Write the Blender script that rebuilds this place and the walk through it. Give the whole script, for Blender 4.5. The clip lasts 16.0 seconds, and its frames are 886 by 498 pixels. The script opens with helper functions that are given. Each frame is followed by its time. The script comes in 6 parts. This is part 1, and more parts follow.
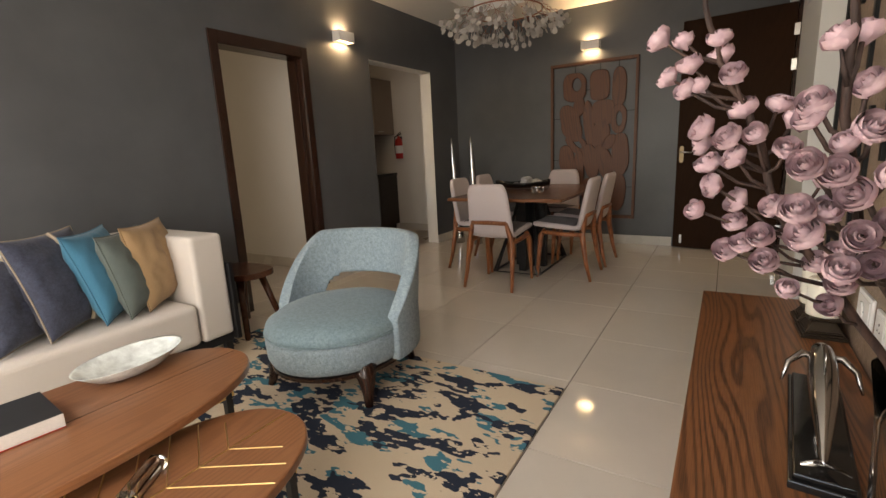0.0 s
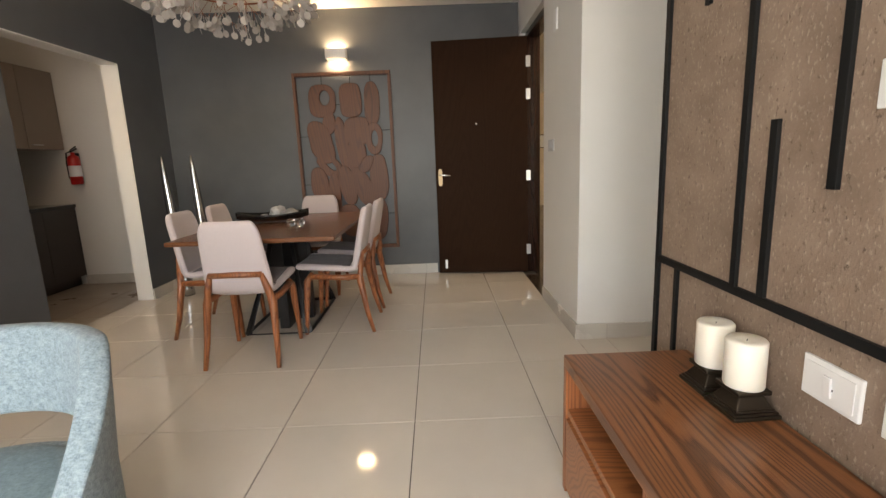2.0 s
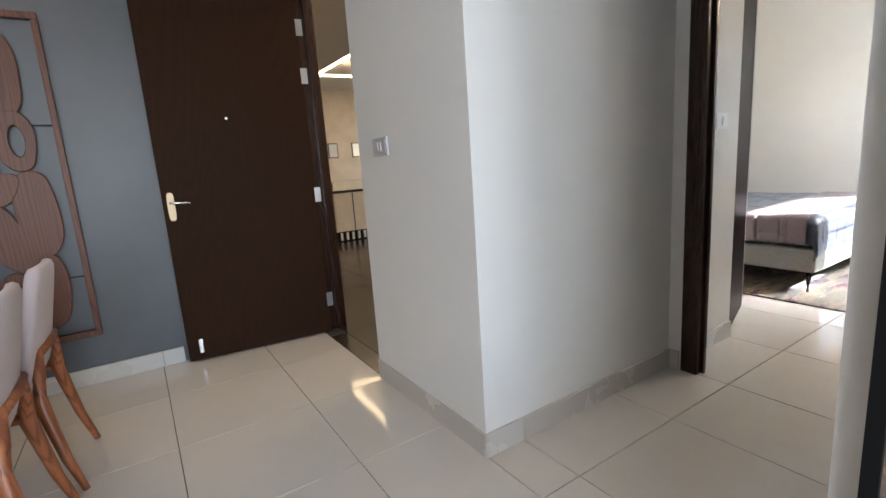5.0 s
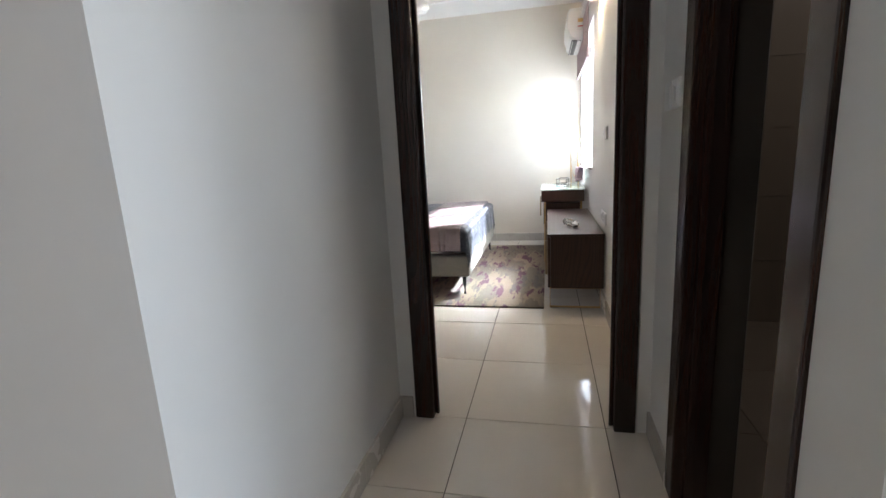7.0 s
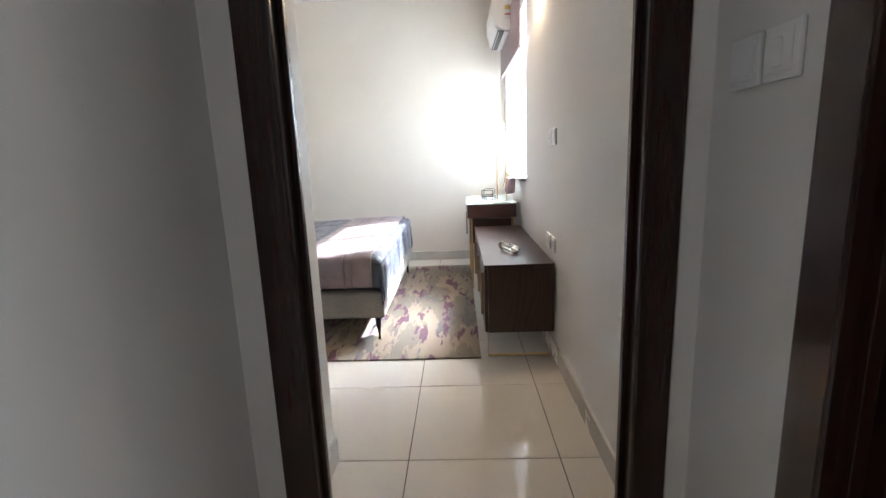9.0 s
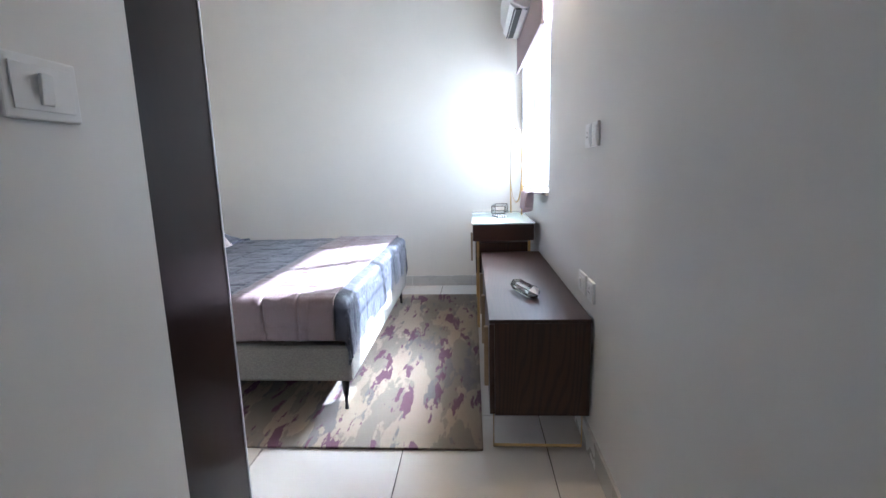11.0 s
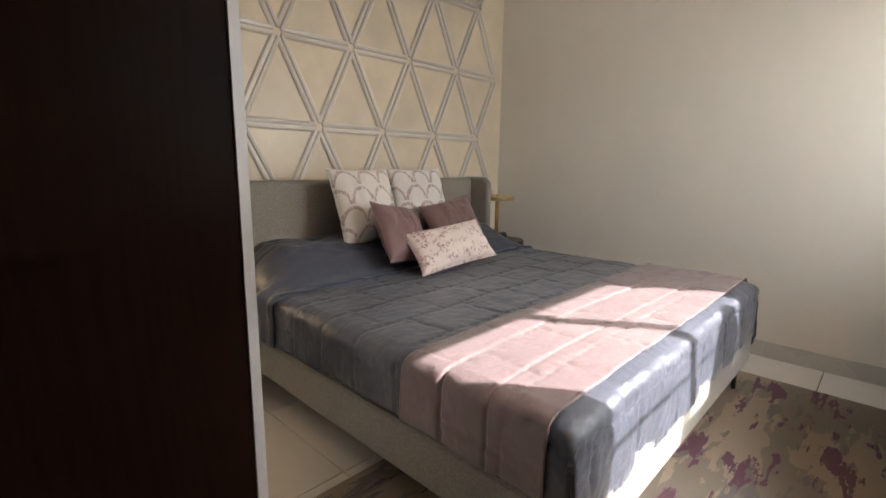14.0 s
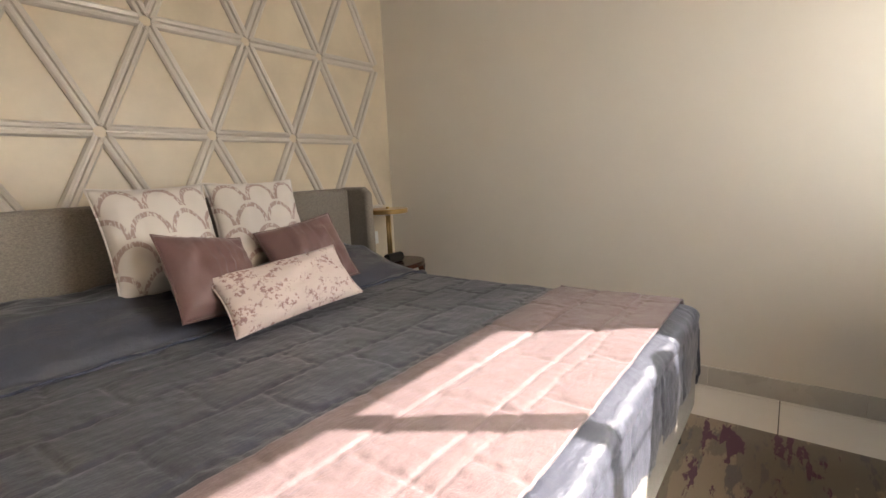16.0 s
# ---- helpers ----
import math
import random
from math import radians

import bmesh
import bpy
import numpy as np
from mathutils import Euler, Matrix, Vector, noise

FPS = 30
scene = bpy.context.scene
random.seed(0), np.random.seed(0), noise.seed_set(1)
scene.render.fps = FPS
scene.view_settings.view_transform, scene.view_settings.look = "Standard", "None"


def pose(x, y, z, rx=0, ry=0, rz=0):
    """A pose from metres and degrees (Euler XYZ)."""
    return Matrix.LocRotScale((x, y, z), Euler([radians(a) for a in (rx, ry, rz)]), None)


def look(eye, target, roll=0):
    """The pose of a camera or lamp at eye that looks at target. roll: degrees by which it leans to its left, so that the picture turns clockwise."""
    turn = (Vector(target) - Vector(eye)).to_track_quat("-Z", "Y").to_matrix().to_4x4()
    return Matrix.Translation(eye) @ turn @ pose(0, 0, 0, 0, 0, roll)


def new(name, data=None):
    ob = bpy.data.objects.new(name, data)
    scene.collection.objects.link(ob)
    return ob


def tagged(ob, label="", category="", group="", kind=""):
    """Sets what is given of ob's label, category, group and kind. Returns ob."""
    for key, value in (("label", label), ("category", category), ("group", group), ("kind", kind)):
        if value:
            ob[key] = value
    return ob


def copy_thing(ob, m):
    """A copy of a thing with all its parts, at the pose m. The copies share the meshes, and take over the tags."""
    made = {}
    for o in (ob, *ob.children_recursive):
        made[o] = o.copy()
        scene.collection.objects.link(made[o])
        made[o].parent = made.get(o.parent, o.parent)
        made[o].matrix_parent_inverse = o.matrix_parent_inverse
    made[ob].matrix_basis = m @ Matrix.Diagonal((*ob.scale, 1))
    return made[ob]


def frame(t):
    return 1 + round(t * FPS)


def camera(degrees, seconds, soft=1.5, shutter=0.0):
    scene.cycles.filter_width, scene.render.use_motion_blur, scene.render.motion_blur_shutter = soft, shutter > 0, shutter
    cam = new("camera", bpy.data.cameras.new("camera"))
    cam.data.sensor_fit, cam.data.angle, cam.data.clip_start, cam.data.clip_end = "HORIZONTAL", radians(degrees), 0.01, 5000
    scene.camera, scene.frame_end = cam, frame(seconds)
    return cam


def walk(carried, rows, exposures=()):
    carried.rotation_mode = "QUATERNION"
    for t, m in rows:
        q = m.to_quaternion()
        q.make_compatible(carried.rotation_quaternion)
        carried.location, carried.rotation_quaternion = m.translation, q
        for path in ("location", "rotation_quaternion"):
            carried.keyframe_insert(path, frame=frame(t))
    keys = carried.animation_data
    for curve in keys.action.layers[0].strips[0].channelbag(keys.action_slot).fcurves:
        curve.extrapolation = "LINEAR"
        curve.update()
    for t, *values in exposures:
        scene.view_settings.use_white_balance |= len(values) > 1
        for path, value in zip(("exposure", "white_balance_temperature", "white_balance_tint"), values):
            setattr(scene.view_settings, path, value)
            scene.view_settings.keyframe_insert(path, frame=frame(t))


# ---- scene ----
cam = camera(86.9, 16.0)
# seconds, stops, white balance
EXPOSURES = [(0, 2.20, 7700, 14), (1.0, 2.85, 7700, 14), (2.0, 2.95, 7100, 12), (3.2, 3.00, 6500, 12), (5.3, 3.20, 5700, 10), (6.3, 2.85, 5700, 10),
             (7.4, 2.85, 5700, 10), (8.0, 2.95, 5750, 10), (10.4, 3.00, 5250, 12), (11.2, 2.68, 5050, 12), (12.5, 2.18, 5250, 12), (13.5, 2.00, 6050, 14),
             (14.5, 2.12, 6900, 14), (16.0, 2.08, 7100, 16)]
PATH = [
    (0, (0.597, -2.761, 1.168), (-0.421, -1.089, 0.755), -2.8),
    (0.5, (0.389, -2.585, 1.155), (-0.077, -0.682, 0.753), -2.4),
    (1, (0.278, -2.402, 1.163), (0.188, -0.441, 0.783), -2.4),
    (1.5, (0.212, -2.170, 1.160), (0.168, -0.203, 0.791), -1.6),
    (2, (0.131, -1.968, 1.170), (0.151, -0.005, 0.801), -2.2),
    (2.5, (0.045, -1.738, 1.190), (0.218, 0.224, 0.844), -2.5),
    (3, (0.020, -1.490, 1.178), (0.234, 0.470, 0.844), -2.4),
    (3.2, (0.020, -1.374, 1.172), (0.262, 0.584, 0.844), -2.5),
    (5.3, (-0.007, -0.313, 1.168), (1.279, 1.169, 0.779), -3.9),
    (5.5, (0.017, -0.226, 1.168), (1.452, 1.107, 0.763), -3.9),
    (6, (0.073, 0.009, 1.19), (1.822, 0.883, 0.771), -4.9),
    (6.5, (0.174, 0.105, 1.203), (2.025, 0.734, 0.779), -3.8),
    (7, (0.389, 0.235, 1.181), (2.299, 0.672, 0.782), -3.0),
    (7.5, (0.591, 0.333, 1.172), (2.544, 0.503, 0.778), -2.1),
    (8, (0.809, 0.418, 1.167), (2.773, 0.476, 0.793), -1.9),
    (8.2, (0.889, 0.391, 1.189), (2.85, 0.462, 0.799), -2.3),
    (10.5, (1.871, 0.342, 1.166), (3.833, 0.425, 0.784), -1.9),
    (11, (2.059, 0.295, 1.16), (4.025, 0.423, 0.814), -1.5),
    (11.5, (2.27, 0.321, 1.158), (4.234, 0.514, 0.835), -0.8),
    (12, (2.47, 0.352, 1.168), (4.416, 0.694, 0.86), -0.1),
    (12.5, (2.683, 0.332, 1.159), (4.562, 0.933, 0.831), 0.1),
    (13, (2.872, 0.292, 1.143), (4.626, 1.189, 0.801), 0.5),
    (13.5, (3.048, 0.355, 1.149), (4.633, 1.518, 0.78), 0.8),
    (14, (3.209, 0.44, 1.15), (4.629, 1.802, 0.791), 0.8),
    (14.5, (3.372, 0.495, 1.141), (4.689, 1.96, 0.799), -0.0),
    (15, (3.582, 0.533, 1.139), (4.879, 2.02, 0.813), -0.9),
    (15.5, (3.787, 0.586, 1.116), (5.193, 1.969, 0.786), -1.7),
    (16, (4.005, 0.608, 1.123), (5.58, 1.797, 0.798), -2.5),
]
walk(cam, [(t, look(eye, target, roll)) for t, eye, target, roll in PATH],
     EXPOSURES)

# ---- light ----
SUN_WAY = Vector((-1.0, 1.53, -1.39)).normalized()
world = bpy.data.worlds.new("world")
scene.world = world
world.use_nodes = True
_nt = world.node_tree
_sky = _nt.nodes.new("ShaderNodeTexSky")
_sky.sky_type = "NISHITA"
_sky.sun_disc = False
_sky.sun_elevation = math.asin(-SUN_WAY.z)
_sky.sun_rotation = math.atan2(-SUN_WAY.x, -SUN_WAY.y)
_nt.links.new(_sky.outputs[0], _nt.nodes["Background"].inputs[0])
_nt.nodes["Background"].inputs[1].default_value = 0.118


def lamp(name, kind, energy, m, color=(1, 1, 1), size=None, size_y=None, angle=None, radius=None):
    data = bpy.data.lights.new(name, kind)
    data.energy, data.color = energy, color
    if kind == "AREA":
        data.shape = "RECTANGLE"
        data.size, data.size_y = size, size_y or size
    if angle:
        data.angle = angle
    if radius:
        data.shadow_soft_size = radius
    ob = new(name, data)
    ob.matrix_world = m
    return ob


lamp("sun", "SUN", 5.0, look((0, 0, 9), Vector((0, 0, 9)) + SUN_WAY), (1.0, 0.98, 0.95), angle=radians(0.5))
WARM = (1.0, 0.72, 0.42)
# daylight through the openings, and light for the rooms beyond
# two added lamps, crossed, stand in for daylight from the unseen south side
lamp("balcony_daylight", "AREA", 6.5, look((-1.6, -3.62, 1.3), (0.7, -1.7, 1.1)), (0.95, 0.97, 1.0), 1.3, 2.2)
lamp("balcony_daylight", "AREA", 11, look((0.1, -3.62, 1.3), (-2.2, -1.7, 1.1)), (0.95, 0.97, 1.0), 1.3, 2.2)
lamp("bedroom_daylight", "AREA", 5.6, look((5.8, -0.36, 1.5), (5.4, 3, 0.9)), (0.93, 0.97, 1.0), 1.4, 1.0)
# added fills for the kitchen and side room, which have no known source
lamp("kitchen_daylight", "AREA", 0.7, look((-3.0, 1.1, 2.3), (-3.0, 2.4, 0.9)), (1, 0.74, 0.52), 0.8, 0.6)
lamp("side_room_daylight", "AREA", 1.7, look((-3.2, -2.0, 1.5), (-3.6, 0.6, 1.2)), (1, 0.80, 0.58), 1.2, 1.2)
# lobby: wide added fill besides its cove strips and downlights
lamp("lobby_lamp", "AREA", 2.3, look((4.6, 6.4, 2.75), (4.6, 6.4, 0)), (1.0, 0.78, 0.52), 6.0, 6.0)
lamp("entry_lamp", "AREA", 1.6, look((1.8, 2.28, 2.6), (1.8, 2.28, 0)), (1.0, 0.75, 0.48), 0.28, 0.28)

# ---- materials ----


def shader(name, color=(0.8, 0.8, 0.8), rough=0.5, metal=0.0, **kw):
    m = bpy.data.materials.new(name)
    m.use_nodes = True
    b = m.node_tree.nodes["Principled BSDF"]
    b.inputs["Base Color"].default_value = (*color, 1)
    b.inputs["Roughness"].default_value = rough
    b.inputs["Metallic"].default_value = metal
    for k, v in kw.items():
        b.inputs[k.replace("_", " ")].default_value = v
    return m


def node(m, kind, **kw):
    n = m.node_tree.nodes.new(kind)
    for k, v in kw.items():
        if k == "data_type":
            n.data_type = v
        elif k == "blend_type":
            n.blend_type = v
        elif k == "operation":
            n.operation = v
        elif k == "feature":
            n.feature = v
        elif k == "bands_direction":
            n.bands_direction = v
        else:
            n.inputs[k.replace("_", " ")].default_value = v
    return n


def link(m, a, b):
    m.node_tree.links.new(a, b)


def coords(m, scale=(1, 1, 1), rot=(0, 0, 0), world_space=False):
    if world_space:
        src = node(m, "ShaderNodeNewGeometry").outputs["Position"]
    else:
        src = node(m, "ShaderNodeTexCoord").outputs["Object"]
    mp = node(m, "ShaderNodeMapping", Scale=scale, Rotation=rot)
    link(m, src, mp.inputs["Vector"])
    return mp.outputs[0]


def ramp(m, fac, stops, hard=False):
    r = node(m, "ShaderNodeValToRGB")
    link(m, fac, r.inputs[0])
    els = r.color_ramp.elements
    while len(els) < len(stops):
        els.new(0.5)
    for e, (p, c) in zip(els, stops):
        e.position = p
        e.color = (*c, 1) if len(c) == 3 else c
    if hard:
        r.color_ramp.interpolation = "CONSTANT"
    return r.outputs[0]


def mix(m, fac, a, b, mode="MIX"):
    n = node(m, "ShaderNodeMix", data_type="RGBA", blend_type=mode)
    for val, sock in ((fac, n.inputs[0]), (a, n.inputs[6]), (b, n.inputs[7])):
        if isinstance(val, bpy.types.NodeSocket):
            link(m, val, sock)
        elif isinstance(val, (int, float)):
            sock.default_value = val
        else:
            sock.default_value = (*val, 1)
    return n.outputs[2]


def bsdf(m):
    return m.node_tree.nodes["Principled BSDF"]


def bump(m, height, strength=0.2, distance=0.01):
    b = node(m, "ShaderNodeBump", Strength=strength, Distance=distance)
    link(m, height, b.inputs["Height"])
    link(m, b.outputs[0], bsdf(m).inputs["Normal"])


def noise_tex(m, vec, scale, detail=4, rough=0.55):
    n = node(m, "ShaderNodeTexNoise", Scale=scale, Detail=detail, Roughness=rough)
    link(m, vec, n.inputs["Vector"])
    return n.outputs["Fac"]


def painted(name, color, rough=0.6, vary=0.06, blotch=1.3, grain=220, relief=0.12):
    """Wall paint or plaster: soft large blotches, fine roller grain."""
    m = shader(name, color, rough)
    v = coords(m, world_space=True)
    big = noise_tex(m, v, blotch, 5, 0.6)
    lo = tuple(c * (1 - vary) for c in color)
    hi = tuple(min(1, c * (1 + vary)) for c in color)
    link(m, ramp(m, big, [(0.3, lo), (0.7, hi)]), bsdf(m).inputs["Base Color"])
    bump(m, noise_tex(m, v, grain, 2), relief, 0.001)
    return m


def wood(name, light, dark, axis="X", rough=0.4, scale=1.0, contrast=1.0, relief=0.15):
    """Wood with long grain along the axis and cathedral figure."""
    m = shader(name, light, rough)
    k = {"X": (0.09, 1, 1), "Y": (1, 0.09, 1), "Z": (1, 1, 0.09)}[axis]
    v = coords(m, tuple(a * scale for a in k))
    warp = noise_tex(m, v, 3.0, 2, 0.5)
    add = node(m, "ShaderNodeVectorMath", operation="SCALE")
    link(m, v, add.inputs[0])
    add.inputs["Scale"].default_value = 1.0
    comb = node(m, "ShaderNodeVectorMath", operation="MULTIPLY_ADD")
    link(m, warp, comb.inputs[0])
    comb.inputs[1].default_value = (0.25, 0.25, 0.25)
    link(m, add.outputs[0], comb.inputs[2])
    w = node(m, "ShaderNodeTexWave", Scale=17.0, Distortion=1.5, Detail=2.0, Detail_Scale=1.5)
    w.bands_direction = "DIAGONAL"
    link(m, comb.outputs[0], w.inputs["Vector"])
    kk = {"X": (0.02, 1, 1), "Y": (1, 0.02, 1), "Z": (1, 1, 0.02)}[axis]
    pores = noise_tex(m, coords(m, kk), 420, 2, 0.7)
    mid = tuple((a * 0.6 + b * 0.4) for a, b in zip(light, dark))
    c1 = ramp(m, w.outputs["Fac"], [(0.0, dark), (0.12, dark), (0.3, mid), (0.6, light)])
    c1 = mix(m, contrast, mid, c1)
    c2 = mix(m, 0.35, c1, ramp(m, pores, [(0.38, dark), (0.55, light)]))
    tone = noise_tex(m, coords(m, (1, 1, 1)), 2.5, 2)
    c3 = mix(m, 0.35, c2, ramp(m, tone, [(0.3, dark), (0.7, light)]), "SOFT_LIGHT")
    link(m, c3, bsdf(m).inputs["Base Color"])
    bump(m, pores, relief, 0.0006)
    return m


def fabric(name, color, color2=None, scale=900, rough=0.9, relief=0.35, mottled=0.0):
    m = shader(name, color, rough)
    v = coords(m)
    a = noise_tex(m, coords(m, (1, 0.25, 1)), scale, 2, 0.7)
    b = noise_tex(m, coords(m, (0.25, 1, 0.6)), scale, 2, 0.7)
    h = mix(m, 0.5, a, b)
    c2 = color2 or tuple(c * 0.6 for c in color)
    base = ramp(m, h, [(0.38, c2), (0.62, color)])
    if mottled:
        big = noise_tex(m, v, 60, 4, 0.7)
        base = mix(m, mottled, base, ramp(m, big, [(0.35, c2), (0.65, tuple(min(1, c * 1.4) for c in color))]))
    link(m, base, bsdf(m).inputs["Base Color"])
    bump(m, h, relief, 0.0015)
    bsdf(m).inputs["Sheen Weight"].default_value = 0.15
    return m


def satin(name, color, color2, rough=0.36):
    """Thin satin cloth: soft sheen, fine pulled creases that run mostly one way."""
    m = shader(name, color, rough)
    fine = noise_tex(m, coords(m, (1, 0.35, 1)), 900, 2, 0.7)
    link(m, ramp(m, fine, [(0.38, color2), (0.62, color)]), bsdf(m).inputs["Base Color"])
    pulled = noise_tex(m, coords(m, (0.5, 1.5, 1), (0, 0, 0.5)), 13, 5, 0.62)
    small = noise_tex(m, coords(m, (1.4, 0.7, 1), (0, 0, -0.4)), 42, 3, 0.6)
    h = mix(m, 0.14, pulled, small)
    h = mix(m, 0.05, h, fine)
    bump(m, h, 0.75, 0.012)
    link(m, ramp(m, pulled, [(0.3, (rough * 0.85,) * 3), (0.7, (rough * 1.25,) * 3)]), bsdf(m).inputs["Roughness"])
    bsdf(m).inputs["Sheen Weight"].default_value = 0.1
    return m


def rug_mat(name, ground, layers, stretch, detail=3):
    """Woven rug: torn patches of colour over a ground. Layers: colour, scale, threshold, seed."""
    m = shader(name, ground, 0.95)
    base = ground
    for col, sc, th, off in layers:
        mp = node(m, "ShaderNodeMapping", Scale=stretch, Location=(off, off * 0.7, 0))
        link(m, node(m, "ShaderNodeTexCoord").outputs["Object"], mp.inputs["Vector"])
        f = noise_tex(m, mp.outputs[0], sc, detail, 0.64)
        base = mix(m, ramp(m, f, [(th, (0, 0, 0)), (th + 0.012, (1, 1, 1))]), base, col)
    pile = noise_tex(m, coords(m), 500, 2, 0.8)
    base = mix(m, 0.25, base, ramp(m, pile, [(0.3, (0.1, 0.1, 0.1)), (0.7, (0.9, 0.9, 0.9))]), "OVERLAY")
    link(m, base, bsdf(m).inputs["Base Color"])
    bump(m, pile, 0.5, 0.004)
    return m


def tile_mat(name, color, rough=0.07, vary=0.05):
    m = shader(name, color, rough)
    v = coords(m, world_space=True)
    n1 = noise_tex(m, v, 4, 5, 0.6)
    rnd = node(m, "ShaderNodeObjectInfo").outputs["Random"]
    a = ramp(m, n1, [(0.3, tuple(c * (1 - vary) for c in color)), (0.7, color)])
    b = mix(m, 0.12, a, ramp(m, rnd, [(0, (0.35, 0.35, 0.35)), (1, (0.65, 0.65, 0.65))]), "OVERLAY")
    link(m, b, bsdf(m).inputs["Base Color"])
    link(m, ramp(m, noise_tex(m, v, 2.2, 4), [(0.3, (rough, rough, rough)), (0.75, (rough * 2.0, rough * 2.0, rough * 2.0))]), bsdf(m).inputs["Roughness"])
    return m


M = {}
M["grey_wall"] = painted("grey_wall_paint", (0.080, 0.085, 0.093), 0.45, 0.2, 1.1)
M["white_wall"] = painted("white_wall_paint", (0.72, 0.71, 0.68), 0.55, 0.03)
M["warm_wall"] = painted("warm_white_paint", (0.73, 0.675, 0.59), 0.5, 0.03)
M["cream_wall"] = painted("cream_stucco", (0.66, 0.555, 0.41), 0.38, 0.12, 2.4)
M["ceiling"] = painted("ceiling_paint", (0.78, 0.77, 0.74), 0.7, 0.02)
M["floor"] = tile_mat("vitrified_tile", (0.62, 0.575, 0.51), 0.045)
M["skirt"] = tile_mat("skirting_tile_glaze", (0.55, 0.52, 0.47), 0.18)
M["grout"] = painted("grout", (0.05, 0.042, 0.035), 0.9, 0.2)
M["marble"] = tile_mat("lobby_marble", (0.06, 0.043, 0.03), 0.13, 0.6)
M["dark_door"] = wood("dark_veneer", (0.0459, 0.0238, 0.0143), (0.0360, 0.0184, 0.0109), "Z", 0.45, 1.0, 0.5)
bsdf(M["dark_door"]).inputs["Specular IOR Level"].default_value = 0.02
M["closet_veneer"] = wood("closet_veneer", (0.020, 0.009, 0.006), (0.010, 0.005, 0.004), "Z", 0.36, 1.0, 0.5)
bsdf(M["closet_veneer"]).inputs["Specular IOR Level"].default_value = 0.02
M["dark_frame"] = wood("dark_frame_wood", (0.045, 0.017, 0.010), (0.018, 0.008, 0.005), "Z", 0.25, 1.0, 0.6)
M["oak_y"] = wood("teak_top", (0.29, 0.130, 0.055), (0.095, 0.038, 0.016), "Y", 0.33, 1.5, 1.15)
M["walnut_top"] = wood("walnut_table_top", (0.30, 0.150, 0.075), (0.19, 0.085, 0.04), "Y", 0.28, 1.3, 0.6)
M["teak"] = wood("teak", (0.36, 0.15, 0.06), (0.17, 0.06, 0.025), "Z", 0.4, 1.6)
M["teak_x"] = wood("teak_x", (0.36, 0.16, 0.065), (0.19, 0.075, 0.03), "X", 0.35, 1.2)
M["table_wood"] = wood("dark_teak_table_top", (0.215, 0.100, 0.048), (0.115, 0.045, 0.021), "X", 0.25, 1.2)
M["tusk"] = shader("satin_steel", (0.42, 0.42, 0.43), 0.2, 1.0)
M["art_wood"] = wood("carved_wood", (0.155, 0.052, 0.016), (0.08, 0.026, 0.009), "Z", 0.5, 1.4)
M["walnut_x"] = wood("walnut_x", (0.062, 0.030, 0.021), (0.03, 0.014, 0.010), "X", 0.3, 1.5)
M["walnut_z"] = wood("walnut_z", (0.075, 0.034, 0.021), (0.032, 0.014, 0.010), "Z", 0.35, 1.5)
M["mahogany"] = wood("mahogany", (0.12, 0.045, 0.022), (0.05, 0.018, 0.010), "X", 0.25, 1.2, 0.7)
M["black"] = shader("black_metal", (0.012, 0.012, 0.013), 0.35, 0.2)
M["black_gloss"] = shader("black_lacquer", (0.01, 0.01, 0.01), 0.12)
M["black_trim"] = shader("black_aluminium_trim", (0.012, 0.012, 0.012), 0.4, 0.0)
bsdf(M["black_trim"]).inputs["Specular IOR Level"].default_value = 0.1
M["gold"] = shader("brushed_brass", (0.62, 0.42, 0.18), 0.28, 1.0)
M["aged_brass"] = shader("aged_brass_bar", (0.30, 0.225, 0.14), 0.42, 0.9)
M["chrome"] = shader("polished_chrome", (0.75, 0.75, 0.76), 0.08, 1.0)
M["pewter"] = shader("polished_pewter", (0.42, 0.41, 0.40), 0.14, 1.0)
M["steel"] = shader("brushed_steel", (0.55, 0.54, 0.52), 0.3, 1.0)
M["white_plastic"] = shader("white_plastic", (0.78, 0.78, 0.77), 0.35)
M["grey_plastic"] = shader("grey_switch_plastic", (0.45, 0.45, 0.46), 0.35)
M["dark_plastic"] = shader("dark_plastic", (0.02, 0.02, 0.022), 0.4)
M["wax"] = shader("ivory_wax", (0.8, 0.76, 0.66), 0.5, Subsurface_Weight=0.2, Subsurface_Radius=(0.02, 0.015, 0.01))
M["bronze"] = shader("antique_bronze", (0.07, 0.055, 0.04), 0.3, 0.8)
M["glass"] = shader("clear_glass", (0.95, 1, 0.98), 0.02, Transmission_Weight=1.0, IOR=1.45)
M["crystal"] = shader("cut_crystal", (0.85, 0.87, 0.88), 0.04, 0.9)
M["vase_glass"] = shader("thin_vase_glass", (0.97, 1, 0.99), 0.02, Transmission_Weight=1.0, IOR=1.12)
M["tint_glass"] = shader("tinted_glass_top", (0.42, 0.50, 0.47), 0.06)
M["mirror"] = shader("mirror_silver", (0.9, 0.9, 0.9), 0.01, 1.0)
M["taupe"] = fabric("taupe_linen", (0.285, 0.25, 0.21), (0.165, 0.143, 0.118), 330, relief=0.6)
M["bed_base"] = fabric("cream_woven_bed_fabric", (0.25, 0.23, 0.197), (0.165, 0.15, 0.127), 260)
M["aqua"] = fabric("aqua_boucle", (0.27, 0.345, 0.385), (0.11, 0.155, 0.185), 260, relief=1.0, mottled=0.3)
M["aqua_seat"] = fabric("aqua_seat_cloth", (0.185, 0.265, 0.30), (0.10, 0.155, 0.18), 330, relief=0.8, mottled=0.35)
